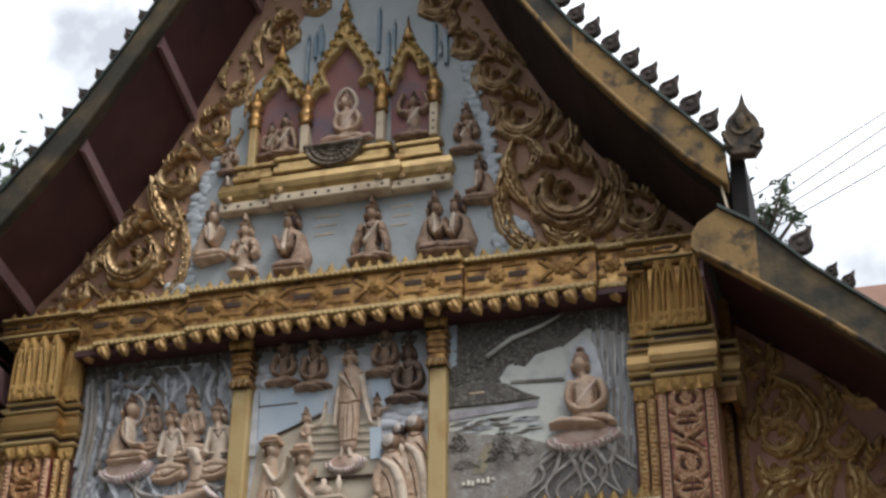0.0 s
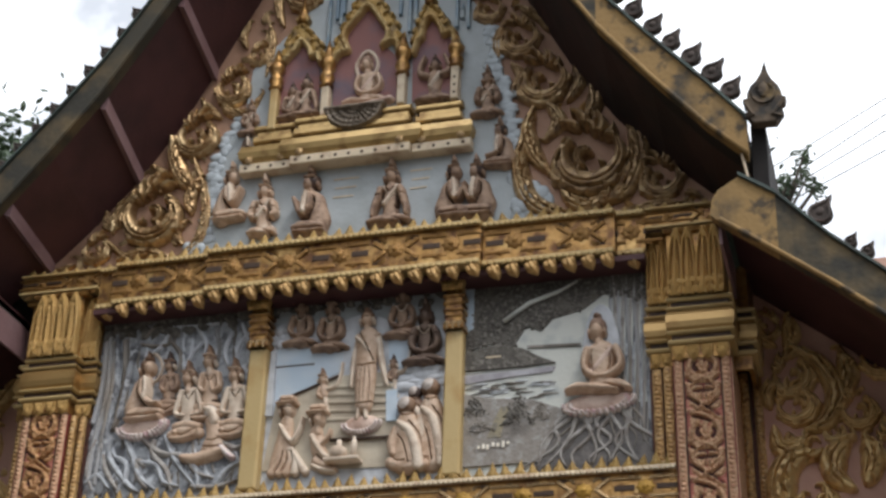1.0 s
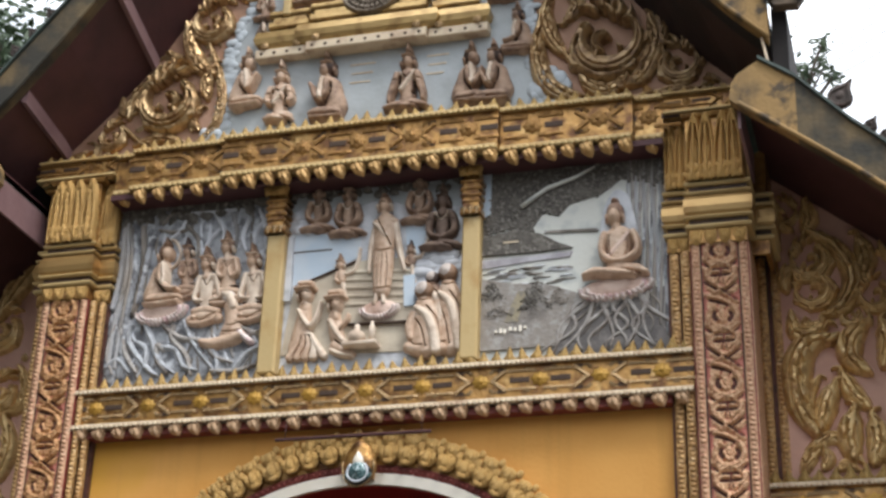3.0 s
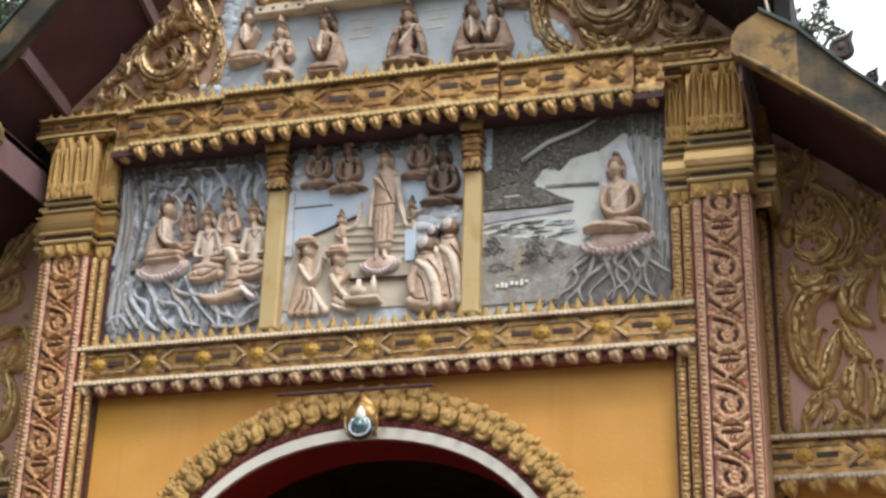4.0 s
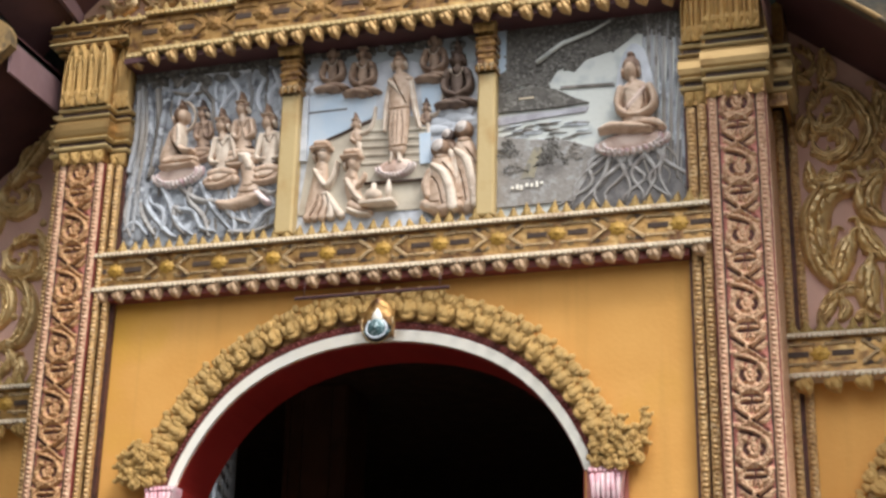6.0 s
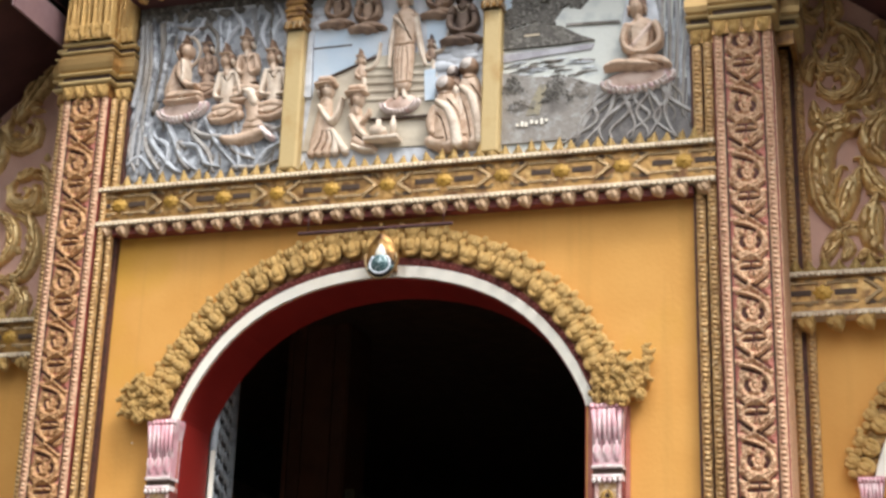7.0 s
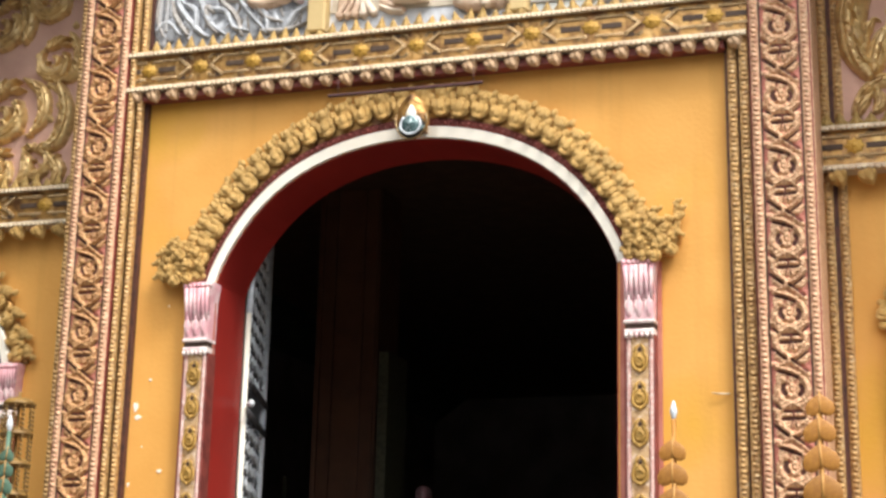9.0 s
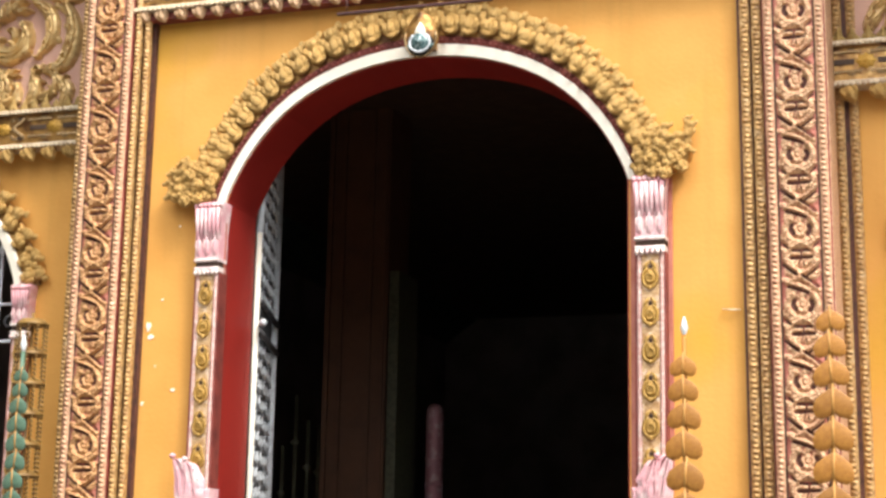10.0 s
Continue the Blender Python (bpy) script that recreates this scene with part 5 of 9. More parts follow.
# ---------------------------------------------------------------- open gate leaf
def gate_leaf():
    o = thing("metal_gate", (-0.93, 0.33, FLOOR), "open silver-painted iron gate leaf with scrollwork", "gate")
    ux, uy = -0.31, 0.951
    length = 0.74

    def at(u, z, off=0.0):
        return (-0.925 + ux * u + off * uy, 0.335 + uy * u - off * ux, z)

    def top(u):
        return 2.98 + 0.55 * math.sqrt(max(0, 1 - (1 - u / 0.9) ** 2))

    g = Geo().tube([at(0, FLOOR + 0.05), at(0, 2.0), at(0, top(0.0))], 0.014, 8)
    part("hinge_stile", g, WHITE, o, "white painted hinge stile")
    part("meeting_stile", Geo().tube([at(length, FLOOR + 0.05), at(length, 2.0), at(length, top(length))], 0.02, 8), SILVER, o)
    part("top_rail", Geo().tube([at(length * k / 12, top(length * k / 12)) for k in range(13)], 0.018, 6), SILVER, o)
    for z in (0.75, 1.6, 2.52, 2.66):
        part("rail", Geo().tube([at(0, z, 0.016), at(length, z, 0.016)], 0.015, 6), IRON if z > 2 else SILVER, o)
    part("sheet", Geo().add([at(u, z, -0.012) for u, z in ((0.0, FLOOR + 0.08), (length, FLOOR + 0.08))] + [at(length * k / 10, top(length * k / 10), -0.012) for k in range(10, -1, -1)],
                            [tuple(range(13))]).add([at(u, z, -0.018) for u, z in ((0.0, FLOOR + 0.08), (length, FLOOR + 0.08))] + [at(length * k / 10, top(length * k / 10), -0.018) for k in range(10, -1, -1)],
                                                    [tuple(range(12, -1, -1))]), SHEET, o, "grey sheet behind the scrollwork")
    for r in range(32):
        for c in range(5):
            u, z = 0.10 + 0.135 * c, 0.80 + 0.083 * r
            if z + 0.06 > top(u) or abs(z - 2.59) < 0.09:
                continue
            w = 1 if (r + c) % 2 else -1
            pts = [(u + p[0] * 1.35, p[2] + z) for p in spiral(0, 0, 0.040, 0, 1.4, 180 if w > 0 else 0, w, 12, 0.2)]
            part("scroll", Geo().tube([at(a, b, 0.004) for a, b in pts], 0.0058, 5), SILVER, o)
    part("latch", Geo().tube([at(-0.02, 2.55, 0.02), at(-0.055, 2.55, 0.035)], 0.012, 6).ball(at(-0.06, 2.55, 0.04), (0.018, 0.018, 0.018), 8, 5), SILVER, o, "round silver hinge knob")
    return o


gate_leaf()


# ---------------------------------------------------------------- side windows
def window(name, cx, label):
    hw, zs, rise, y = 0.47, 2.74, 0.43, WING_Y
    o = thing(name, (cx, y, 1.5), label, "window", "", "structure")
    part("arch_band", arch_band(cx, hw, zs, rise, 0.045, 0.05, y - 0.04, y + 0.004), WHITE, o, "white painted arch band")
    part("pod_ground", arch_band(cx, hw + 0.047, zs, rise + 0.052, 0.08, 0.09, y - 0.025, y + 0.002), GOLD_DARK, o)
    pod_arch(o, cx, hw + 0.045, zs, rise + 0.05, y - 0.035, 0.11, 17, 6, 174)
    part("reveal", lining(cx, hw - 0.001, zs, rise - 0.001, 1.5, y + 0.004, y + 0.3, 0.012), REVEAL, o, "dark red painted reveal")
    small_column(o, cx - hw - 0.06, 0.09, zs - 0.004, 1.5, y - 0.035, 0.8)
    small_column(o, cx + hw + 0.06, 0.09, zs - 0.004, 1.5, y - 0.035, 0.8)
    for i in range(8):
        x = cx + (i - 3.5) * 0.118
        zt = zs + rise * math.sqrt(max(0, 1 - ((x - cx) / hw) ** 2)) - 0.16
        part("bar", Geo().tube([(x, y + 0.12, 1.5), (x, y + 0.12, zt)], 0.008, 6).lathe([(0.004, 0), (0.02, 0.02), (0.004, 0.09)], (x, y + 0.12, zt), 6), SILVER, o)
    for z in (1.8, 2.5, 2.68):
        part("cross_bar", Geo().tube([(cx - hw + 0.013, y + 0.13, z), (cx + hw - 0.013, y + 0.13, z)], 0.009, 6), SILVER, o)
    for i in range(7):
        x = cx + (i - 3) * 0.118
        part("grille_scroll", Geo().tube(spiral(x, 2.59, 0.05, y + 0.125, 1.3, 180, 1 if i % 2 else -1, 14, 0.2), 0.006, 5), IRON, o)
    part("sill", Geo().box(cx - hw - 0.13, cx + hw + 0.13, y - 0.06, y + 0.3, 1.44, 1.498, 0.01), WHITE, o)
    return o


set_back(window("window_1", -2.53, "arched side window with iron grille, gold pods and pink capitals"))
set_back(window("window_2", 2.525, "arched side window with iron grille, gold pods and pink capitals"))


# ---------------------------------------------------------------- figures and reliefs
def clump(cx, cz, w, h, y, n, seed, deep=0.03):
    """A cloud-like or leafy clump in low relief."""
    r, g = random.Random(seed), Geo()
    for i in range(n):
        a, q = r.random() * 6.28, math.sqrt(r.random())
        s = 0.16 + 0.14 * r.random()
        g.ball((cx + math.cos(a) * q * w * 0.5, y, cz + math.sin(a) * q * h * 0.5), (s * w, deep * (0.6 + 0.6 * r.random()), s * h), 8, 5)
    return g


def leafy(poly, y, n, size, seed):
    """Many small raised leaves inside an outline."""
    r, g = random.Random(seed), Geo()
    xs, zs = [p[0] for p in poly], [p[1] for p in poly]

    def inside(x, z):
        hit = False
        for (x0, z0), (x1, z1) in zip(poly, poly[1:] + poly[:1]):
            if (z0 > z) != (z1 > z) and x < x0 + (z - z0) / (z1 - z0) * (x1 - x0):
                hit = not hit
        return hit

    while n:
        x, z = r.uniform(min(xs), max(xs)), r.uniform(min(zs), max(zs))
        if inside(x, z):
            n -= 1
            s = size * (0.7 + 0.6 * r.random())
            g.dome(drop(0.5, 8), 0, 0.25, 0, spot(x, y, z, r.uniform(0, 360), s, s, s))
    return g


def wavy(x0, z0, x1, z1, y, amp, waves, phase, n=12):
    return [(x0 + (x1 - x0) * k / (n - 1) + amp * math.sin(phase + waves * 6.28 * k / (n - 1)), y, z0 + (z1 - z0) * k / (n - 1)) for k in range(n)]


PANEL_Y = -0.012
ROOT = material("pale_grey_root_relief", (0.40, 0.375, 0.35), 0.7, 0.0, (0.24, 0.21, 0.19), 22, 0.45, 0.65, 60, 0.35, (0.50, 0.48, 0.46), 12, 0.56, 0.7)
ROOT_BLUE = material("pale_blue_grey_root_relief", (0.48, 0.50, 0.53), 0.7, 0.0, (0.27, 0.28, 0.30), 22, 0.45, 0.65, 60, 0.35)
ROOT_BED = material("dark_grey_relief_bed", (0.13, 0.12, 0.115), 0.8, 0.0, (0.21, 0.19, 0.18), 26, 0.45, 0.65, 60, 0.4)
BROWN_HAIR = material("brown_painted_hair", (0.26, 0.155, 0.095), 0.6, 0, (0.12, 0.065, 0.04), 30, 0.45, 0.68, 50, 0.2)
SHAVEN = material("grey_white_worn_head", (0.60, 0.53, 0.48), 0.65, 0, (0.40, 0.33, 0.29), 30, 0.45, 0.66, 60, 0.25)
# Slot 5 is dark for creases: shade between limbs put into the colour.
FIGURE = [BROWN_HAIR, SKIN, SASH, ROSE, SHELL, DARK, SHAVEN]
TEACHER = [material("rose_brown_painted_hair", (0.34, 0.22, 0.16), 0.6, 0, (0.22, 0.13, 0.09), 60, 0.45, 0.68, 80, 0.3), SKIN, SASH, ROSE, SHELL, material("brown_crease_shade", (0.24, 0.135, 0.085), 0.6, 0, (0.16, 0.09, 0.06), 30)]
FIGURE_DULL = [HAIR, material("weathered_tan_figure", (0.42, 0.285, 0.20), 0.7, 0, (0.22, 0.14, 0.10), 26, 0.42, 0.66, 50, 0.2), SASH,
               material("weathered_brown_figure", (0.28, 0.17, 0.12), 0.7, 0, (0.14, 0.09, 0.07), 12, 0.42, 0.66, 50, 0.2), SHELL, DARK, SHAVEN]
FIGURE_DARK = [HAIR, material("darkened_brown_figure", (0.20, 0.135, 0.10), 0.7, 0, (0.10, 0.065, 0.05), 22, 0.42, 0.66, 50, 0.2), SASH, ROSE, SHELL, DARK]


def carve_head(R, X, Z, s, k, crown, lift):
    """A plain oval head with dark hair; a tiered crown, a topknot or a flat cap."""
    R.stroke([(X, Z - 0.17 * s), (X, Z - 0.05 * s)], 0.05 * s, 0.07 * s, 1, lift * s)
    R.blob(X - k * 0.025 * s, Z + 0.035 * s, 0.098 * s, 0.115 * s, 0.11 * s, 0, 0, lift * s)
    R.blob(X + k * 0.03 * s, Z, 0.078 * s, 0.105 * s, 0.135 * s, 1, 0, lift * s)
    for e in (-1, 1):
        if e * k <= 0:
            R.blob(X + e * 0.095 * s - k * 0.01 * s, Z - 0.03 * s, 0.022 * s, 0.055 * s, 0.11 * s, 1, 0, lift * s)
    if crown == "crown":
        R.stroke([(X - 0.065 * s, Z + 0.075 * s), (X + 0.065 * s, Z + 0.075 * s)], 0.024 * s, 0.15 * s, 1, lift * s)
        R.stroke([(X, Z + 0.09 * s), (X, Z + 0.16 * s), (X, Z + 0.27 * s)], [0.07 * s, 0.05 * s, 0.014 * s], 0.12 * s, 1, lift * s)
        for q in (0.105, 0.145):
            R.groove([(X - 0.08 * s, Z + q * s), (X + 0.08 * s, Z + q * s)], 0.018 * s, 0.09 * s, 5)
    elif crown == "knot":
        R.blob(X, Z + 0.135 * s, 0.05 * s, 0.055 * s, 0.12 * s, 0, 0, lift * s)
        R.stroke([(X, Z + 0.16 * s), (X, Z + 0.24 * s)], [0.025 * s, 0.006 * s], 0.1 * s, 0, lift * s)
    elif crown == "cap":
        R.stroke([(X - 0.095 * s, Z + 0.085 * s), (X + 0.095 * s, Z + 0.085 * s)], 0.028 * s, 0.17 * s, 1, lift * s)
        R.stroke([(X - 0.06 * s, Z + 0.15 * s), (X + 0.06 * s, Z + 0.15 * s)], 0.06 * s, 0.14 * s, 1, lift * s)
        R.groove([(X - 0.12 * s, Z + 0.115 * s), (X + 0.12 * s, Z + 0.115 * s)], 0.012 * s, 0.06 * s, 5)


def carve_sitter(R, x, z, s, k=0, arms="lap", crown="crown", halo=0.0, wide=1.0, lean=0.0, sash=True):
    """A plain seated figure s high from its base, front-on (k = 0) or turned to one side."""
    def p(a, b):
        return x + (a * 0.93 + lean * b) * s, z + b * s

    if halo:
        hx = k * 0.04
        ring_pts = [p(hx + halo * 1.0 * math.sin(t) * (1 - 0.25 * (math.cos(t) > 0) * math.cos(t)), 0.78 + halo * 1.25 * math.cos(t)) for t in np.linspace(0.0, 6.283, 25)]
        R.stroke(ring_pts, 0.020 * s, 0.035 * s, 2, 0.0, 1)
    if k:
        R.stroke([p(-k * 0.10, 0.06), p(-k * 0.13, 0.20), p(-k * 0.10, 0.36), p(-k * 0.05, 0.50), p(0, 0.58)], [0.12 * s, 0.15 * s, 0.12 * s, 0.13 * s, 0.09 * s], 0.13 * s, 1)
        R.stroke([p(-k * 0.14, 0.10), p(k * 0.10, 0.13), p(k * 0.30 * wide, 0.11)], [0.10 * s, 0.09 * s, 0.05 * s], 0.16 * s, 1)
        R.stroke([p(k * 0.28 * wide, 0.05), p(0, 0.035), p(-k * 0.22, 0.04)], [0.045 * s, 0.05 * s, 0.03 * s], 0.17 * s, 1)
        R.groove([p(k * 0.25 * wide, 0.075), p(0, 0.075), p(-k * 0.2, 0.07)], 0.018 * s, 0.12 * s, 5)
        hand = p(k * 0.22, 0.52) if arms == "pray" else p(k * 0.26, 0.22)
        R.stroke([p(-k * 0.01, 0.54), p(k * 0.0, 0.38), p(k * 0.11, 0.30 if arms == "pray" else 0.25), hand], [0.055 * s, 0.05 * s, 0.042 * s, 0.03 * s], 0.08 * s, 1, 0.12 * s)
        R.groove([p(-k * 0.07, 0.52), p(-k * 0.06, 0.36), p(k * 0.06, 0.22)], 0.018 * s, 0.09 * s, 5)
        if sash:
            R.stroke([p(k * 0.04, 0.58), p(k * 0.07, 0.42), p(k * 0.06, 0.30)], [0.03 * s, 0.035 * s, 0.03 * s], 0.05 * s, 2, 0.17 * s)
        carve_head(R, *p(k * 0.02, 0.755), s, k, crown, 0.03)
        return
    R.stroke([p(0.42 * wide, 0.06), p(0.24 * wide, 0.10), p(0.0, 0.10), p(-0.20 * wide, 0.06)], [0.025 * s, 0.07 * s, 0.07 * s, 0.03 * s], 0.13 * s, 1)
    R.stroke([p(-0.42 * wide, 0.055), p(-0.26 * wide, 0.085), p(-0.02, 0.07), p(0.20 * wide, 0.04)], [0.025 * s, 0.065 * s, 0.055 * s, 0.028 * s], 0.17 * s, 1)
    R.groove([p(-0.14 * wide, 0.135), p(0.04, 0.115), p(0.24 * wide, 0.055), p(0.32 * wide, 0.04)], 0.014 * s, 0.10 * s, 5)
    R.stroke([p(-0.16, 0.13), p(0.16, 0.13)], 0.05 * s, 0.12 * s, 1)
    R.stroke([p(0, 0.12), p(0, 0.26), p(0, 0.42), p(0, 0.54)], [0.13 * s, 0.105 * s, 0.13 * s, 0.14 * s], 0.12 * s, 1)
    R.stroke([p(-0.12, 0.555), p(0.12, 0.555)], 0.06 * s, 0.12 * s, 1)
    for e in (-1, 1):
        a, b = p(e * 0.145, 0.55), p(e * 0.20, 0.38)
        if arms == "lap":
            line = [a, b, p(e * 0.17, 0.27), p(e * 0.03, 0.20)]
        elif arms == "pray":
            line = [a, b, p(e * 0.14, 0.34), p(e * 0.02, 0.47)]
        elif arms == "raised":
            line = [a, p(e * 0.27, 0.60), p(e * 0.27, 0.74), p(e * 0.19, 0.93)]
        else:
            line = [a, b, p(e * 0.24, 0.26), p(e * 0.25, 0.15)]
        R.stroke(line, [0.055 * s, 0.048 * s, 0.042 * s, 0.03 * s], 0.075 * s, 1, 0.085 * s)
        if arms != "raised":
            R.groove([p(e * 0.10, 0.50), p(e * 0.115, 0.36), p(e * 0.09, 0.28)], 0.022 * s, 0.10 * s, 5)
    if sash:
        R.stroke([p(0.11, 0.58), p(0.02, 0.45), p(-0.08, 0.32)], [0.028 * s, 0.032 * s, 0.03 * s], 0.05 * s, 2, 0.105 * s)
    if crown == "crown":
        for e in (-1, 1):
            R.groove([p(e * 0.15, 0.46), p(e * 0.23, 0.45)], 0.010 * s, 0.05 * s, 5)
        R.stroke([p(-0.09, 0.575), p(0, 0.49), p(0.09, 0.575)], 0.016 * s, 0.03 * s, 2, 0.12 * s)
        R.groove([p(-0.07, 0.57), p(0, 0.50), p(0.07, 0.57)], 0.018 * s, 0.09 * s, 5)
    carve_head(R, *p(0, 0.755), s, 0, crown, 0.03)


def carve_teacher(R, x, z, k=1.0):
    """A plain meditating figure, front-on: slim waist, slender arms to the lap, folded legs, oval head with a low topknot."""
    def p(a, b):
        return x + a * k, z + b * k

    def limb(pts, hw, h, m=1, base=0.0):
        R.stroke([p(*q) for q in pts], [w * k for w in hw], h * k, m, base * k)

    limb([(0.135, 0.022), (0.090, 0.046), (0.0, 0.050), (-0.07, 0.036)], [0.012, 0.026, 0.026, 0.014], 0.040)
    limb([(-0.138, 0.024), (-0.09, 0.040), (-0.02, 0.032), (0.08, 0.014)], [0.012, 0.025, 0.022, 0.012], 0.056)
    R.groove([p(-0.08, 0.068), p(0.0, 0.054), p(0.07, 0.034), p(0.11, 0.022)], 0.004 * k, 0.012 * k, 5)
    limb([(0.012, 0.055), (0.014, 0.115), (0.016, 0.165), (0.014, 0.205)], [0.056, 0.050, 0.058, 0.058], 0.040)
    limb([(-0.032, 0.216), (0.066, 0.212)], [0.020, 0.020], 0.038)
    limb([(0.064, 0.214), (0.024, 0.165), (-0.030, 0.105)], [0.008, 0.010, 0.008], 0.006, 3, 0.037)
    for e, sx, ex in ((-1, -0.046, -0.060), (1, 0.080, 0.098)):
        limb([(sx, 0.212), (ex, 0.160), (ex * 0.92 + 0.002, 0.118), (0.013 + e * 0.035, 0.088), (0.013, 0.082)], [0.018, 0.016, 0.015, 0.013, 0.011], 0.026, 1, 0.026)
        R.groove([p(0.013 + e * 0.040, 0.185), p(0.013 + e * 0.042, 0.145), p(0.013 + e * 0.034, 0.112)], 0.0035 * k, 0.016 * k, 5)
    limb([(0.006, 0.225), (0.002, 0.262)], [0.019, 0.019], 0.034)
    R.blob(*p(-0.002, 0.325), 0.039 * k, 0.052 * k, 0.048 * k, 0)
    R.blob(*p(-0.004, 0.304), 0.032 * k, 0.046 * k, 0.058 * k, 1)
    R.blob(*p(-0.002, 0.378), 0.018 * k, 0.020 * k, 0.040 * k, 0)
    for e in (-1, 1):
        R.blob(*p(-0.003 + e * 0.036, 0.298), 0.007 * k, 0.022 * k, 0.044 * k, 1)


def carve_throne(R, x, z, w, h, tilt=0.0):
    """A lotus throne: an oval cushion with a scalloped row of pale petals round its lower edge."""
    R.blob(x, z, w * 0.5, h * 0.5, 0.034, 3, tilt)
    for q, n, hh in ((0.99, 19, 0.040), (0.80, 17, 0.046)):
        for i in range(n):
            a = -1.72 + 3.44 * i / (n - 1)
            dx, dz = 0.485 * w * q * math.sin(a), -0.46 * h * q * math.cos(a)
            c, s = math.cos(radians(tilt)), math.sin(radians(tilt))
            R.blob(x + dx * c + dz * s, z - dx * s + dz * c, 0.034 * w, 0.10 * h, hh, 4, math.degrees(a) * 0.6)


class Sculptor:
    """Draws plain relief figures round an anchor, in units of about 2.7 mm, with a slight lean."""

    def __init__(self, R, x, z, lean=0.0, size=1.0):
        self.R, self.x, self.z, self.lean, self.u = R, x, z, lean, size

    def p(self, a, b):
        return self.x + (a - self.lean * b) * 0.0026 * self.u, self.z + b * 0.0028 * self.u

    def limb(self, pts, hw, h, m=1, base=0.0):
        k = 0.0027 * self.u
        self.R.stroke([self.p(*q) for q in pts], [w * k for w in hw], h * k, m, base * k)

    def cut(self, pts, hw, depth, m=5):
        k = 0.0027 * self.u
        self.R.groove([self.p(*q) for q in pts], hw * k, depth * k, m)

    def spot(self, a, b, ra, rb, h, m=1, base=0.0):
        k = 0.0027 * self.u
        self.R.blob(*self.p(a, b), ra * k, rb * k, h * k, m, 0, base * k)

    def head(self, a, b, r=10, k=0, top="crown", hair=0):
        self.limb([(a, b - 1.9 * r), (a, b - 0.6 * r)], [0.5 * r, 0.5 * r], 0.7 * r, 1, 4)
        self.spot(a - k * 0.3 * r, b + 0.3 * r, 0.98 * r, 1.15 * r, 1.0 * r, hair, 4)
        self.spot(a + k * 0.25 * r, b - 0.05 * r, 0.78 * r, 1.1 * r, 1.3 * r, 1, 4)
        self.cut([(a + k * 0.25 * r - 0.45 * r, b + 0.2 * r), (a + k * 0.25 * r + 0.45 * r, b + 0.2 * r)], 0.10 * r, 0.25 * r)
        for e in (-1, 1):
            if e * k <= 0:
                self.spot(a + e * 1.0 * r, b - 0.3 * r, 0.2 * r, 0.55 * r, 1.0 * r, 2, 4)
        if top == "crown":
            self.limb([(a - 0.7 * r, b + 0.8 * r), (a + 0.7 * r, b + 0.8 * r)], [0.25 * r, 0.25 * r], 1.4 * r, 1, 4)
            self.limb([(a, b + 0.9 * r), (a, b + 1.5 * r), (a, b + 2.5 * r)], [0.75 * r, 0.5 * r, 0.12 * r], 1.0 * r, hair, 4)
        elif top == "hat":
            self.limb([(a - 1.25 * r, b + 0.75 * r), (a + 1.25 * r, b + 0.75 * r)], [0.35 * r, 0.35 * r], 1.5 * r, 1, 4)
            self.limb([(a - 0.6 * r, b + 1.4 * r), (a + 0.6 * r, b + 1.4 * r)], [0.6 * r, 0.6 * r], 1.2 * r, 1, 4)
            self.cut([(a - 1.2 * r, b + 1.05 * r), (a + 1.2 * r, b + 1.05 * r)], 0.14 * r, 0.6 * r)
        elif top == "knot":
            self.spot(a, b + 1.3 * r, 0.5 * r, 0.55 * r, 1.0 * r, hair, 4)


def carve_devotee(S, small=False):
    """A plain hatted figure on its knees in a long folded robe, palms joined before it."""
    if small:
        S.limb([(-6, 68), (-4, 48), (0, 30), (6, 16)], [11, 13, 13, 11], 11)
        S.limb([(-12, 56), (0, 36), (14, 20), (26, 18)], [5, 5, 4, 3], 7, 2, 9)
        S.limb([(8, 44), (18, 56), (22, 66)], [3, 4, 2], 6, 1, 8)
        S.limb([(-4, 14), (12, 6), (30, -2)], [10, 9, 4], 12)
        S.limb([(-10, 6), (8, -2), (28, -6)], [4, 5, 3], 12, 2, 2)
        S.cut([(-3, 24), (10, 14), (24, 8)], 1.6, 8)
        S.head(-2, 86, 13, 1, "hat")
        return
    S.limb([(-4, 86), (-6, 66), (-8, 46), (-10, 22)], [11, 14, 17, 22], 12)
    S.limb([(-14, 76), (6, 48), (20, 62), (28, 88)], [4, 5, 4, 2], 7, 2, 10)
    S.limb([(-20, 40), (-26, 14), (-28, 0)], [6, 8, 5], 9)
    for a, b, w in ((-18, -30, 4), (-6, -16, 4), (6, -2, 4.5), (16, 14, 4.5), (24, 32, 4)):
        S.limb([(a * 0.5 - 4, 36), (a * 0.8, 16), (b, -4)], [w * 0.7, w * 1.4, w * 1.7], 6, 1 if a % 4 else 2, 6)
    for a, b in ((-12, -23), (0, -9), (11, 6)):
        S.cut([(a * 0.6, 32), (a, 14), (b, -2)], 1.4, 8)
    S.head(-2, 104, 13, 1, "hat")


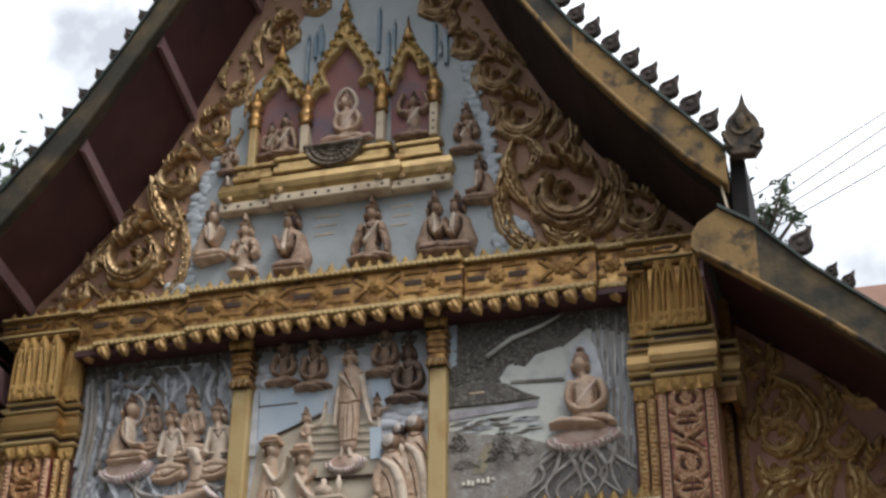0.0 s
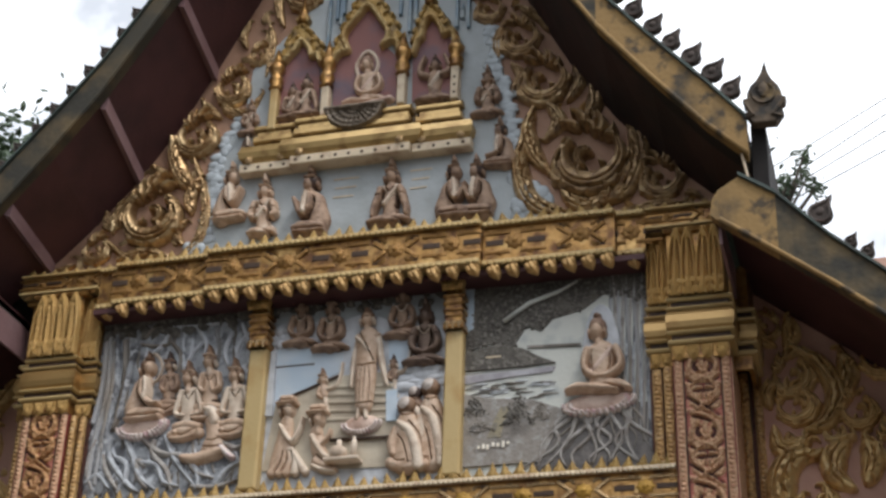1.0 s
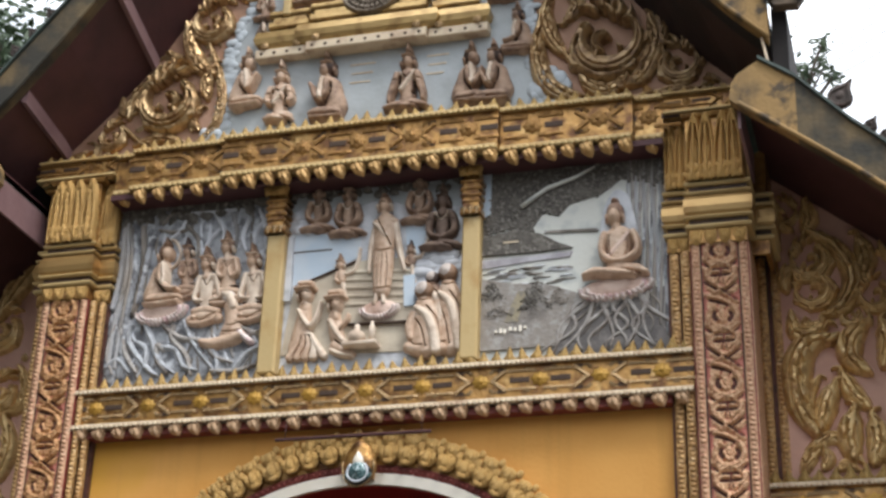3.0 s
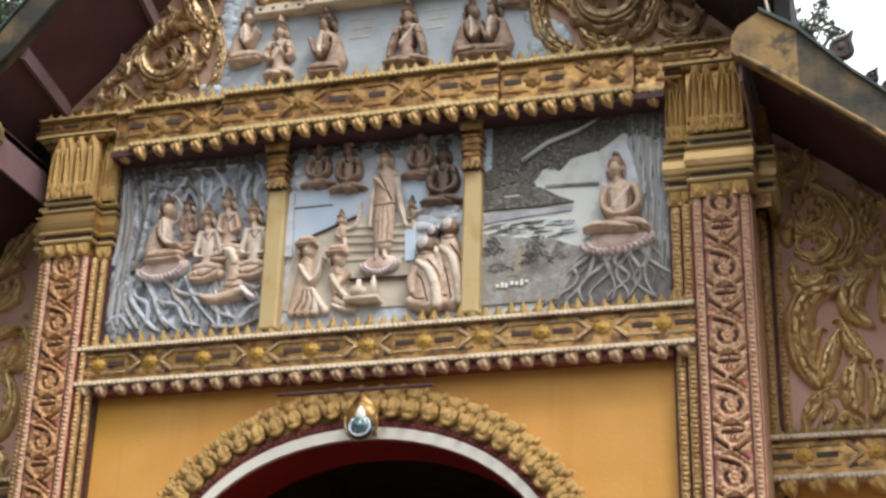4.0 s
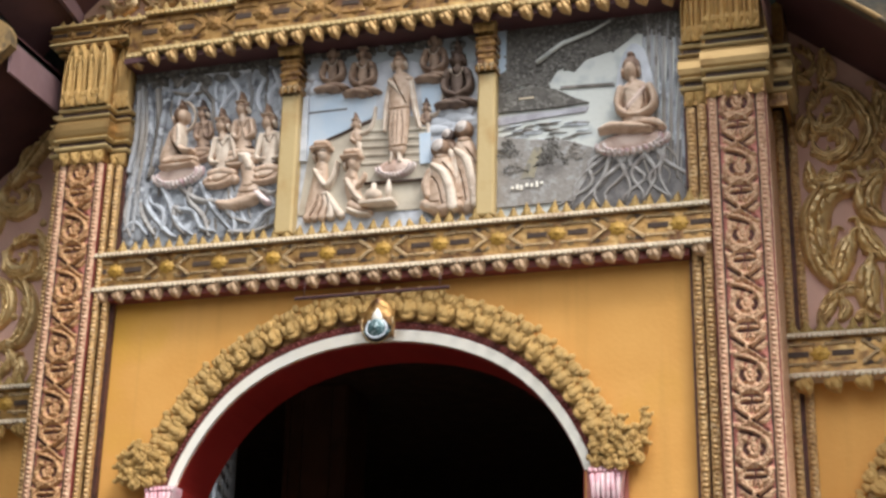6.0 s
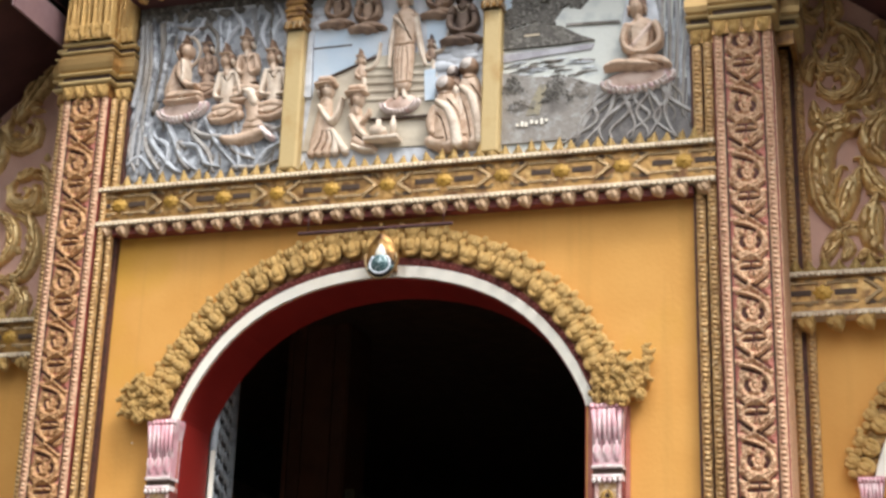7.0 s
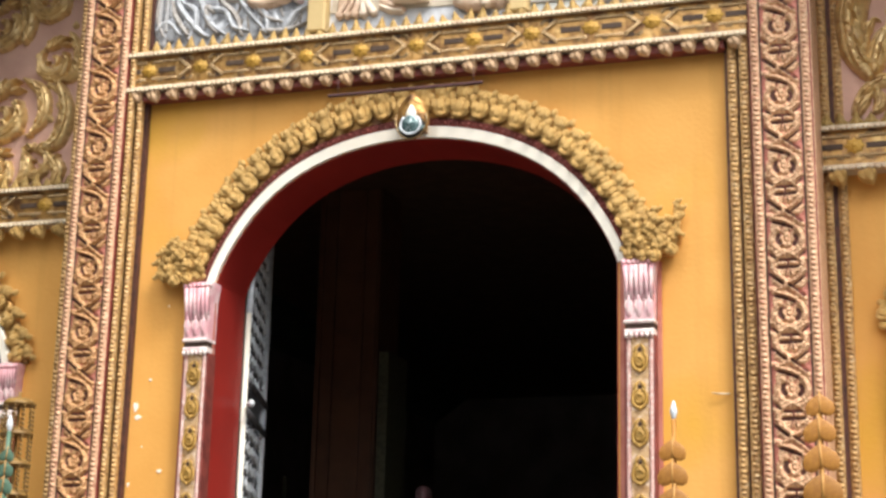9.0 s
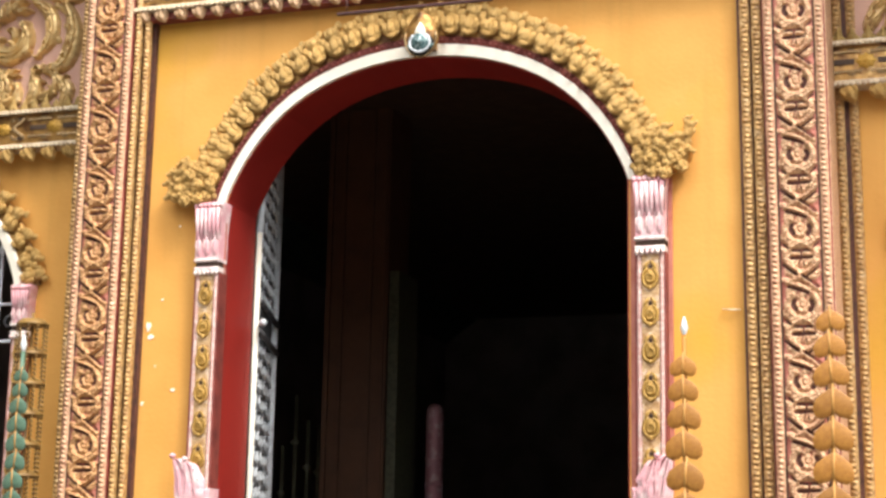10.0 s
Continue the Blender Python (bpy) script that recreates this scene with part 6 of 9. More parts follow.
def carve_bent(S, tall=False):
    """A plain figure seen from behind on its knees, a pale shaven head and a broad robe fold down its back."""
    h = 1.25 if tall else 1.0
    S.limb([(-8, 88 * h), (-6, 66 * h), (-4, 40), (-4, 16)], [14, 22, 27, 28], 14)
    S.limb([(-34, 12), (-8, 6), (24, 6)], [10, 14, 10], 13)
    S.limb([(-20, 76 * h), (0, 60 * h), (12, 30), (16, 2)], [4, 7, 8, 8], 5, 2, 13)
    S.cut([(-28, 62 * h), (-12, 44 * h), (-2, 8)], 1.5, 8)
    S.cut([(-2, 78 * h), (16, 54 * h), (25, 10)], 1.5, 8)
    S.cut([(-34, 26), (-24, 14), (-8, 12)], 1.4, 8)
    S.limb([(-26, 66 * h), (-33, 44), (-30, 26)], [7, 8, 6], 9, 1, 5)
    S.spot(-8, 106 * h, 16, 16, 13, 0, 6)
    S.spot(-9, 107 * h, 14, 15, 14, 6, 6)
    S.cut([(-22, 92 * h), (-8, 88 * h), (6, 92 * h)], 1.5, 7)


def carve_robed(S):
    """A plain standing robed figure, front-on, slender arms and pale drapes at its sides."""
    S.limb([(-16, 140), (-22, 100), (-24, 56)], [4, 5, 2.5], 6, 2)
    S.limb([(22, 140), (31, 92), (42, 54)], [5, 5.5, 2.5], 7, 2)
    for e in (-7, 6):
        S.limb([(e, 24), (e, 6), (e * 1.3, -2)], [4, 3.6, 5], 9, 2)
    S.limb([(2, 22), (2, 60), (2, 100), (3, 132), (3, 142)], [15, 18, 18, 21, 18], 13)
    S.limb([(-14, 143), (20, 143)], [6, 6], 11)
    S.limb([(-15, 138), (-4, 128), (8, 114)], [3, 3.5, 2.5], 5, 2, 12)
    S.cut([(-12, 150), (6, 118), (16, 98)], 1.5, 7)
    S.cut([(-17, 92), (2, 88), (20, 93)], 1.5, 8)
    for q in (-8, 0, 9):
        S.cut([(q + 2, 26), (q * 1.1 + 2, 60), (q * 0.8 + 2, 84)], 1.0, 4)
    S.cut([(-12, 24), (2, 21), (17, 25)], 1.5, 9)
    S.head(1, 172, 12, 0, "knot")


def carve_attendant(S, k=1):
    """A small slim standing figure with one arm raised high."""
    S.limb([(3, 0), (1, 22), (-2, 40)], [5, 5, 4], 7, 2)
    S.limb([(-2, 38), (-4, 50)], [8, 9], 9)
    S.limb([(k * 5, 48), (k * 20, 52), (k * 28, 70), (k * 32, 92)], [3.5, 3.5, 3, 2], 6, 2, 2)
    S.limb([(-k * 10, 50), (-k * 13, 40), (-k * 7, 34)], [3.5, 3.5, 2.5], 7, 1, 3)
    S.head(-4, 64, 8, 0, "crown")


def carve_listener(S, arms="open", plain=False):
    """A plain crowned listener, cross-legged, slim-waisted, arms bowed to the lap."""
    m = 1 if plain else 2
    S.limb([(-28, 10), (-10, 16), (8, 15), (26, 10)], [9, 11, 11, 9], 10)
    S.limb([(-28, 3), (-8, 2), (16, 6), (26, 14)], [4, 6, 5, 4], 13)
    S.cut([(-24, 12), (-6, 9), (10, 14), (22, 18)], 1.2, 8)
    S.spot(-20, 13, 6, 6, 14)
    S.limb([(2, 30), (3, 56), (4, 80)], [15, 14, 17], 10, m)
    S.limb([(-10, 86), (18, 86)], [6, 6], 10, m)
    if arms == "open":
        for e in (-1, 1):
            S.limb([(4 + e * 16, 86), (4 + e * 22, 62), (4 + e * 24, 46), (4 + e * 8, 42)], [4.5, 4.5, 4, 3], 7, m, 5)
    else:
        for e in (-1, 1):
            S.limb([(4 + e * 16, 84), (4 + e * 20, 60), (4 + e * 8, 52), (4 + e * 2, 70)], [4.5, 4.5, 4, 3], 7, m, 7)
    S.cut([(-4, 82), (4, 70), (12, 82)], 1.4, 6)
    S.limb([(-14, 34), (22, 34)], [2.2, 2.2], 9, 5)
    S.limb([(-20, 24), (0, 27), (24, 22)], [8, 9, 8], 11)
    S.head(2, 109, 12.5, -0.5, "crown")


def figure(o, box, draw, mats=None, y=-0.014, seed=3, name="relief_figure", label=""):
    return carved(name, box, y, draw, mats or FIGURE, o, label, 0.0026, seed, 0.03)


# first panel: teacher under a tree with listeners
o = thing("relief_panel", (-0.93, -0.012, 4.17), "grey painted relief of a seated teacher and kneeling listeners under trees", "relief", "relief panels")
part("ground_plate", Geo().box(-1.325, -0.53, PANEL_Y, -0.001, 4.17, 5.16), GREY, o, "grey blue relief ground")
r = random.Random(4)
for i, pts in enumerate(([(-1.279, 5.014), (-1.259, 4.747), (-1.289, 4.515), (-1.298, 4.287)], [(-1.244, 5.022), (-1.217, 4.773), (-1.230, 4.568), (-1.240, 4.339)], [(-1.201, 4.993), (-1.178, 4.799), (-1.189, 4.623), (-1.203, 4.537)], [(-1.161, 4.977), (-1.154, 4.856), (-1.177, 4.680), (-1.185, 4.593)],
                         [(-1.298, 4.992), (-1.292, 4.751), (-1.314, 4.576)], [(-1.124, 4.973), (-1.142, 4.914), (-1.163, 4.827)], [(-1.258, 4.987), (-1.235, 4.745), (-1.256, 4.484), (-1.261, 4.269)])):
    carved("tree_trunk", box_of(pts, 0.03), PANEL_Y, lambda R: R.stroke(pts, [0.012, 0.016, 0.016, 0.012], 0.022, i % 2), [BARK, GREY], o, "", 0.003, i)
for i, pts in enumerate(([(-1.140, 4.496), (-1.096, 4.412), (-1.041, 4.294), (-0.962, 4.226)], [(-1.025, 4.343), (-1.057, 4.366), (-1.049, 4.294), (-0.991, 4.228)], [(-1.047, 4.359), (-0.959, 4.338), (-0.914, 4.255), (-0.843, 4.230)], [(-1.044, 4.476), (-0.950, 4.399), (-0.819, 4.368), (-0.764, 4.293), (-0.677, 4.258)], [(-0.929, 4.477), (-0.873, 4.364), (-0.758, 4.226)],
                         [(-1.286, 4.486), (-1.308, 4.344), (-1.269, 4.239)], [(-1.197, 4.478), (-1.205, 4.393), (-1.094, 4.256), (-1.041, 4.218)]) + ([(-1.247, 4.460), (-1.216, 4.337), (-1.148, 4.240)], [(-0.657, 4.220), (-0.607, 4.291), (-0.542, 4.319)], [(-0.769, 4.221), (-0.651, 4.211), (-0.547, 4.239)], [(-1.158, 4.389), (-1.113, 4.351), (-1.109, 4.257)],
                         [(-0.985, 4.459), (-0.985, 4.396), (-0.908, 4.311), (-0.870, 4.210)], [(-0.789, 4.357), (-0.745, 4.269), (-0.748, 4.206)], [(-0.640, 4.428), (-0.581, 4.395), (-0.537, 4.405)], [(-1.308, 4.273), (-1.254, 4.311), (-1.188, 4.244)])):
    carved("root", box_of(pts, 0.03), PANEL_Y, lambda R: R.stroke(pts, [0.011, 0.015, 0.012, 0.006], 0.022, i % 2), [ROOT_BLUE, ROOT], o, "", 0.003, i)
for i, pts in enumerate(([(-1.053, 4.911), (-1.004, 4.953), (-0.979, 5.005)], [(-0.971, 4.980), (-0.904, 4.895), (-0.905, 4.782)], [(-0.797, 4.943), (-0.845, 4.888), (-0.883, 4.792)], [(-0.827, 5.024), (-0.773, 4.934), (-0.783, 4.846)], [(-0.739, 5.020), (-0.708, 4.927), (-0.710, 4.809)], [(-0.649, 4.986), (-0.677, 4.894), (-0.654, 4.818)], [(-0.557, 4.982), (-0.604, 4.916), (-0.614, 4.828)],
                         [(-1.124, 4.973), (-1.033, 4.951), (-0.968, 4.956)], [(-0.601, 5.028), (-0.565, 4.941), (-0.545, 4.821)], [(-0.953, 5.044), (-0.834, 5.037), (-0.718, 5.042)], [(-1.097, 5.000), (-1.065, 5.039), (-1.013, 5.051)])):
    carved("far_branch", box_of(pts, 0.02), PANEL_Y, lambda R: R.stroke(pts, [0.006, 0.010, 0.009, 0.004], 0.016, i % 3 == 1), [GREY_LIGHT, BARK], o, "", 0.003, i)
def streaks(R):
    r = random.Random(9)
    for i in range(150):
        x, z = r.uniform(-1.31, -0.54), r.uniform(4.19, 5.08)
        k = 0.25 if z > 4.6 else 0.9
        d = r.uniform(-1, 1) * k
        pts = [(x, z), (x + d * 0.03 + r.uniform(-0.01, 0.01), z + 0.035), (x + d * 0.05, z + r.uniform(0.05, 0.09))]
        R.stroke(pts, [0.003, 0.006, 0.002], 0.008, i % 2)


tagged(carved("bark_texture", (-1.325, -0.53, 4.175, 5.16), PANEL_Y, streaks, [GREY_LIGHT, BARK], o), kind="stuff")
tagged(part("rock", clump(-1.27, 4.40, 0.11, 0.30, PANEL_Y, 30, 3, 0.014), GREY, o), kind="stuff")
# leaves whose dark tone also stands for shade under the gable beam
part("foliage", leafy([(-1.31, 5.03), (-0.54, 5.05), (-0.54, 5.15), (-1.31, 5.15)], PANEL_Y, 200, 0.06, 8), FOLIAGE_RELIEF, o, "leaf canopy, darkened for shade under the beam")
x, z = (-1.050, 4.537)
figure(o, (x - 0.25, x + 0.25, z - 0.12, z + 0.5), lambda R: carve_throne(R, x, z - 0.005, 0.255, 0.12, -6), None, -0.014, 2, "lotus_throne", "pale pink lotus throne")
figure(o, (x - 0.25, x + 0.25, z - 0.12, z + 0.5), lambda R: carve_sitter(R, x - 0.008, z + 0.016, 0.36, 1, "lap", "knot", 0.17, 1.0))
for (px, pz), size, m, arms, plain in (((-0.936, 4.590), 0.80, FIGURE_DULL, "pray", True), ((-0.730, 4.545), 0.95, FIGURE, "pray", True), ((-0.826, 4.452), 1.0, FIGURE, "open", False), ((-0.592, 4.446), 1.0, FIGURE, "open", False)):
    figure(o, (px - 0.2, px + 0.2, pz - 0.05, pz + 0.45), lambda R: carve_listener(Sculptor(R, px, pz, 0.06, size), arms, plain), m)
x, z = (-0.686, 4.341)


def bowing(R):
    S = Sculptor(R, x, z, 0.08)
    S.limb([(-54, 8), (-30, 4), (0, 10), (22, 16)], [7, 12, 12, 8], 14)
    S.limb([(18, 22), (32, 8), (40, 2)], [5, 6, 5], 12, 4, 2)
    S.limb([(4, 22), (5, 40), (4, 56), (0, 68)], [24, 16, 15, 13], 13)
    S.cut([(-16, 24), (4, 21), (20, 24)], 1.6, 10)
    S.cut([(-8, 34), (5, 32), (16, 36)], 1.0, 5)
    S.spot(-2, 84, 13, 13, 12, 6, 4)
    S.limb([(-12, 90), (0, 84), (8, 66)], [4, 8, 7], 7, 2, 10)


figure(o, (x - 0.2, x + 0.2, z - 0.12, z + 0.32), bowing)

# second panel: standing figure descending a stair among the devout
o = thing("relief_panel", (-0.02, -0.012, 4.17), "painted relief of a standing figure on a stair among kneeling figures", "relief", "relief panels")
part("ground_plate", Geo().box(-0.47, 0.425, PANEL_Y, -0.001, 4.17, 5.16), GREY_LIGHT, o, "blue white relief ground")
part("dusk_field", Geo().plate([(-0.482, 5.186), (0.401, 5.123), (0.399, 4.948), (0.189, 4.950), (0.021, 5.021), (-0.144, 4.988), (-0.370, 5.014), (-0.460, 4.982)][::-1], -0.015, -0.004), GREY_PLAIN, o, "grey painted upper sky")
for pts in ([(-0.405, 4.894), (-0.249, 4.859), (-0.080, 4.823), (-0.089, 4.730), (-0.238, 4.668), (-0.387, 4.608), (-0.402, 4.547)], [(0.131, 4.878), (0.232, 4.852), (0.223, 4.725), (0.148, 4.719)]):
    part("sky_field", Geo().plate(pts[::-1], -0.016, -0.004), PALE_BLUE, o, "pale blue painted sky")
part("stair_field", Geo().plate([(-0.434, 4.271), (0.407, 4.240), (0.396, 4.384), (0.194, 4.394), (0.179, 4.603), (0.102, 4.710), (-0.088, 4.709), (-0.237, 4.656), (-0.394, 4.598), (-0.407, 4.491)][::-1], -0.019, -0.006), FLOOR_TAN, o, "tan painted stair")
for i, pts in enumerate(([(-0.127, 4.656), (0.178, 4.637)], [(-0.136, 4.618), (0.179, 4.597)], [(-0.145, 4.579), (0.180, 4.558)], [(-0.154, 4.538), (0.182, 4.519)], [(-0.157, 4.496), (0.183, 4.480)])):
    carved("stair_tread", box_of(pts, 0.02), -0.018, lambda R: R.stroke(pts, 0.010, 0.008, 0), [FLOOR_TAN], o, "", 0.003, i)
part("stair_rail", Geo().tube([(a, -0.024, b) for a, b in [(-0.386, 4.603), (-0.237, 4.656), (-0.088, 4.709)]], 0.007, 6), DARK, o)
part("ledge", Geo().tube([(a, -0.03, b) for a, b in [(-0.113, 4.392), (0.048, 4.388), (0.208, 4.385)]], 0.008, 6), DARK, o)
part("writing_bar", Geo().box(-0.42, -0.22, -0.0165, -0.01, 4.778, 4.786), DARK, o)
part("blue_post", Geo().plate([(0.138, 4.613), (0.192, 4.613), (0.194, 4.463), (0.146, 4.462)][::-1], -0.03, -0.014), PALE_BLUE, o, "pale blue painted post")
part("white_post", Geo().plate([(-0.441, 4.537), (-0.404, 4.533), (-0.412, 4.865), (-0.434, 4.862)][::-1], -0.03, -0.014), GREY_LIGHT, o, "pale painted post")
for i, (cx, cz, w, h) in enumerate(((0.30, 4.66, 0.26, 0.10), (-0.36, 4.93, 0.12, 0.10))):
    tagged(part("cloud", clump(cx, cz, w, h, -0.014, 14, 5 + i, 0.014), GREY_LIGHT, o), kind="stuff")
# dark leaves here likewise carry the beam's shade in their colour
part("dark_canopy", leafy([(-0.45, 5.06), (0.41, 5.06), (0.41, 5.15), (-0.45, 5.15)], -0.014, 120, 0.05, 9), FOLIAGE_RELIEF, o)
x, z = (0.030, 4.456)
figure(o, (x - 0.16, x + 0.18, z - 0.09, z + 0.2), lambda R: carve_throne(R, x, z, 0.185, 0.095, -3), None, -0.014, 2, "lotus_throne", "pale pink lotus throne")
figure(o, (x - 0.2, x + 0.22, z - 0.05, z + 0.62), lambda R: carve_robed(Sculptor(R, 0.034, 4.487)), None, -0.030)
for (px, pz), s, m in (((-0.296, 4.868), 0.27, FIGURE_DULL), ((-0.145, 4.829), 0.29, FIGURE_DULL), ((0.200, 4.862), 0.28, FIGURE_DULL), ((0.314, 4.712), 0.33, FIGURE_DARK)):
    figure(o, (px - 0.2, px + 0.2, pz - 0.05, pz + 0.42), lambda R: carve_sitter(R, px, pz, s, 0, "lap", "crown", 0, 0.75, 0, False), m)
figure(o, (-0.30, 0.0, 4.48, 4.86), lambda R: carve_attendant(Sculptor(R, -0.148, 4.512, 0.06)))
figure(o, (0.03, 0.33, 4.56, 4.90), lambda R: carve_attendant(Sculptor(R, 0.176, 4.585, 0.0, 0.85), 1), FIGURE_DULL)
figure(o, (-0.52, -0.10, 4.21, 4.70), lambda R: carve_devotee(Sculptor(R, -0.308, 4.262, 0.05)))
figure(o, (-0.35, 0.05, 4.20, 4.60), lambda R: carve_devotee(Sculptor(R, -0.160, 4.255, 0.05), True))
figure(o, (0.08, 0.50, 4.36, 4.80), lambda R: carve_bent(Sculptor(R, 0.290, 4.375, 0.0, 0.72)), FIGURE_DULL)
figure(o, (0.18, 0.60, 4.18, 4.75), lambda R: carve_bent(Sculptor(R, 0.375, 4.236, 0.02), True))
figure(o, (0.05, 0.50, 4.17, 4.62), lambda R: carve_bent(Sculptor(R, 0.272, 4.222, 0.02)), None, -0.034)
x, z = (-0.037, 4.284)
part("offering_tray", Geo().box(x - 0.085, x + 0.08, -0.09, -0.018, z - 0.012, z + 0.005, 0.004).lathe([(0.03, 0), (0.042, 0.02), (0.035, 0.045), (0.012, 0.06), (0.012, 0.085)], (x - 0.02, -0.06, z + 0.005), 10)
     .lathe([(0.012, 0), (0.016, 0.06), (0.004, 0.1)], (x + 0.05, -0.06, z + 0.005), 8), SASH, o, "offering tray with small vessels")

SAND = material("dull_sand_painted_relief", (0.36, 0.31, 0.21), 0.75, 0.0, (0.24, 0.215, 0.175), 30, 0.44, 0.62, 60, 0.4)
BANK = material("grey_brown_painted_river_bank", (0.30, 0.27, 0.24), 0.75, 0.0, (0.40, 0.38, 0.36), 30, 0.48, 0.64, 60, 0.5, (0.17, 0.15, 0.135), 9, 0.52, 0.68)
LILAC_GREY = material("lilac_grey_painted_shore", (0.36, 0.34, 0.37), 0.75, 0.0, (0.50, 0.49, 0.52), 18, 0.45, 0.65, 50, 0.2)
# third panel: seated figure beside a river landscape
o = thing("relief_panel", (0.92, -0.012, 4.17), "painted relief of a seated figure on tree roots beside a river", "relief", "relief panels")
part("ground_plate", Geo().box(0.475, 1.345, PANEL_Y, -0.001, 4.17, 5.16), PALE_WATER, o, "pale painted water and sky")
part("canopy_ground", Geo().plate([(0.473, 5.195), (1.354, 5.156), (1.348, 4.944), (1.135, 4.998), (1.044, 4.932), (0.903, 4.898), (0.851, 4.842), (0.786, 4.877), (0.722, 4.778), (0.604, 4.802), (0.481, 4.761)], -0.018, -0.004), FOLIAGE_RELIEF, o)
part("canopy", leafy([(0.473, 5.195), (1.354, 5.156), (1.348, 4.944), (1.135, 4.998), (1.044, 4.932), (0.903, 4.898), (0.851, 4.842), (0.786, 4.877), (0.722, 4.778), (0.604, 4.802), (0.481, 4.761)], -0.016, 800, 0.021, 11), FOLIAGE_RELIEF, o, "leaf canopy, darkened for shade under the beam in relief")
part("branch", Geo().tube([(x, -0.03, z) for x, z in [(0.682, 4.901), (0.799, 4.981), (0.929, 5.023), (1.020, 5.069)]], [0.012, 0.012, 0.01, 0.006], 6), PALE_WATER, o)
part("trunk_gap", Geo().plate([(0.486, 5.091), (0.539, 5.099), (0.537, 4.883), (0.490, 4.860)], -0.022, -0.01), PALE_BLUE, o)
part("hill", Geo().plate([(0.486, 4.757), (0.56, 4.778), (0.644, 4.795), (0.766, 4.767), (0.85, 4.715), (0.918, 4.682), (0.778, 4.672), (0.488, 4.675)], -0.024, -0.004, 0, 0.006), FOLIAGE_RELIEF, o, "dark wooded island")
part("shore", Geo().plate([(0.787, 4.776), (1.030, 4.766), (1.030, 4.752), (0.787, 4.765)], -0.02, -0.004), BARK, o)
part("bank", Geo().plate([(0.490, 4.565), (0.646, 4.530), (0.800, 4.515), (0.964, 4.451), (0.851, 4.221), (0.497, 4.220)], -0.022, -0.004), BANK, o, "grey brown river bank")
part("shore_band", Geo().plate([(0.488, 4.655), (0.78, 4.660), (0.915, 4.665), (0.905, 4.640), (0.70, 4.628), (0.488, 4.612)], -0.019, -0.004, 0, 0.004), LILAC_GREY, o, "lilac grey painted shore")
for k, (cx, cz, w, h, n) in enumerate(((0.747, 4.40, 0.16, 0.165, 150), (0.545, 4.46, 0.14, 0.09, 90), (0.85, 4.42, 0.12, 0.08, 60), (0.58, 4.38, 0.15, 0.05, 50))):
    part("bush", leafy([(cx - w / 2, cz), (cx + w / 2, cz), (cx + w * 0.30, cz + h * 0.35), (cx + w * 0.22, cz + h * 0.7), (cx, cz + h), (cx - w * 0.22, cz + h * 0.6), (cx - w * 0.34, cz + h * 0.3)], -0.027, n, 0.011, 20 + k), FOLIAGE_RELIEF if k < 2 else BARK, o, "dark painted bush")
r = random.Random(44)
for i in range(46):
    x0, z0 = 0.50 + 0.36 * r.random(), 4.52 + 0.09 * r.random()
    part("ripple", Geo().tube([(x0, -0.013, z0), (x0 + 0.03, -0.016, z0 + 0.006 * r.random()), (x0 + 0.05 + 0.05 * r.random(), -0.013, z0 + 0.003)], [0.002, 0.0045, 0.002], 5), BARK if i % 3 else GREY_LIGHT, o)
part("sand_path", Geo().plate([(0.672, 4.490), (0.712, 4.486), (0.688, 4.42), (0.672, 4.345), (0.612, 4.345), (0.640, 4.42)], -0.0245, -0.01), SAND, o, "tan sandy path")
for i in range(17):
    x = 1.185 + 0.0098 * i
    part("tree_trunk", Geo().tube(wavy(x, 4.50 - 0.018 * i, x - 0.02 + 0.003 * i, 5.10, -0.012, 0.006, 1.2, i * 1.9), [0.0085 + 0.002 * math.sin(i * 2.3)] * 12, 5, 0.8), (BARK, ROOT, GREY)[i % 3], o)
part("root_ground", Geo().plate([(0.80, 4.175), (1.34, 4.175), (1.34, 4.46), (0.98, 4.48)], -0.016, -0.004), ROOT_BED, o)
for i in range(19):
    u = i / 18
    part("root", Geo().tube(wavy(0.99 + 0.26 * u, 4.465, 0.76 + 0.60 * u + 0.03 * math.sin(i * 2.7), 4.19 + 0.06 * (i % 3 == 0), -0.018, 0.014 + 0.014 * (i % 3), 0.7 + 0.3 * (i % 4), i * 1.3), [(0.014 if i % 3 else 0.010) - 0.0008 * k for k in range(12)], 5, 1.0), ROOT if i % 3 else BARK, o)
halo = [(1.035, 4.70), (1.05, 4.82), (1.075, 4.90), (1.115, 4.945), (1.165, 4.915), (1.19, 4.83), (1.205, 4.72), (1.15, 4.62), (1.06, 4.62)]
part("halo", Geo().plate(smooth(halo + halo[:1], 4)[:-1], -0.026, -0.012, 0, 0.004), GREY_LIGHT, o, "pale painted glow round the head")
x, z = (1.109, 4.464)
figure(o, (x - 0.3, x + 0.3, z - 0.14, z + 0.5), lambda R: carve_throne(R, x, z + 0.004, 0.325, 0.115, -5), None, -0.014, 2, "lotus_throne", "pale pink lotus throne")
figure(o, (x - 0.3, x + 0.3, z - 0.14, z + 0.5), lambda R: carve_teacher(R, 1.113, 4.494), TEACHER, -0.036)
# painted writing, unreadable: plain bars
for k, px in enumerate((0.575, 0.597, 0.615, 0.640, 0.662, 0.685, 0.706)):
    part("writing_bar", Geo().box(px - 0.006, px + 0.006, -0.0295, -0.02, 4.298 + 0.002 * k - 0.005 * (k % 3), 4.310 + 0.002 * k + 0.006 * (k % 2)), WHITE, o, "white painted writing")
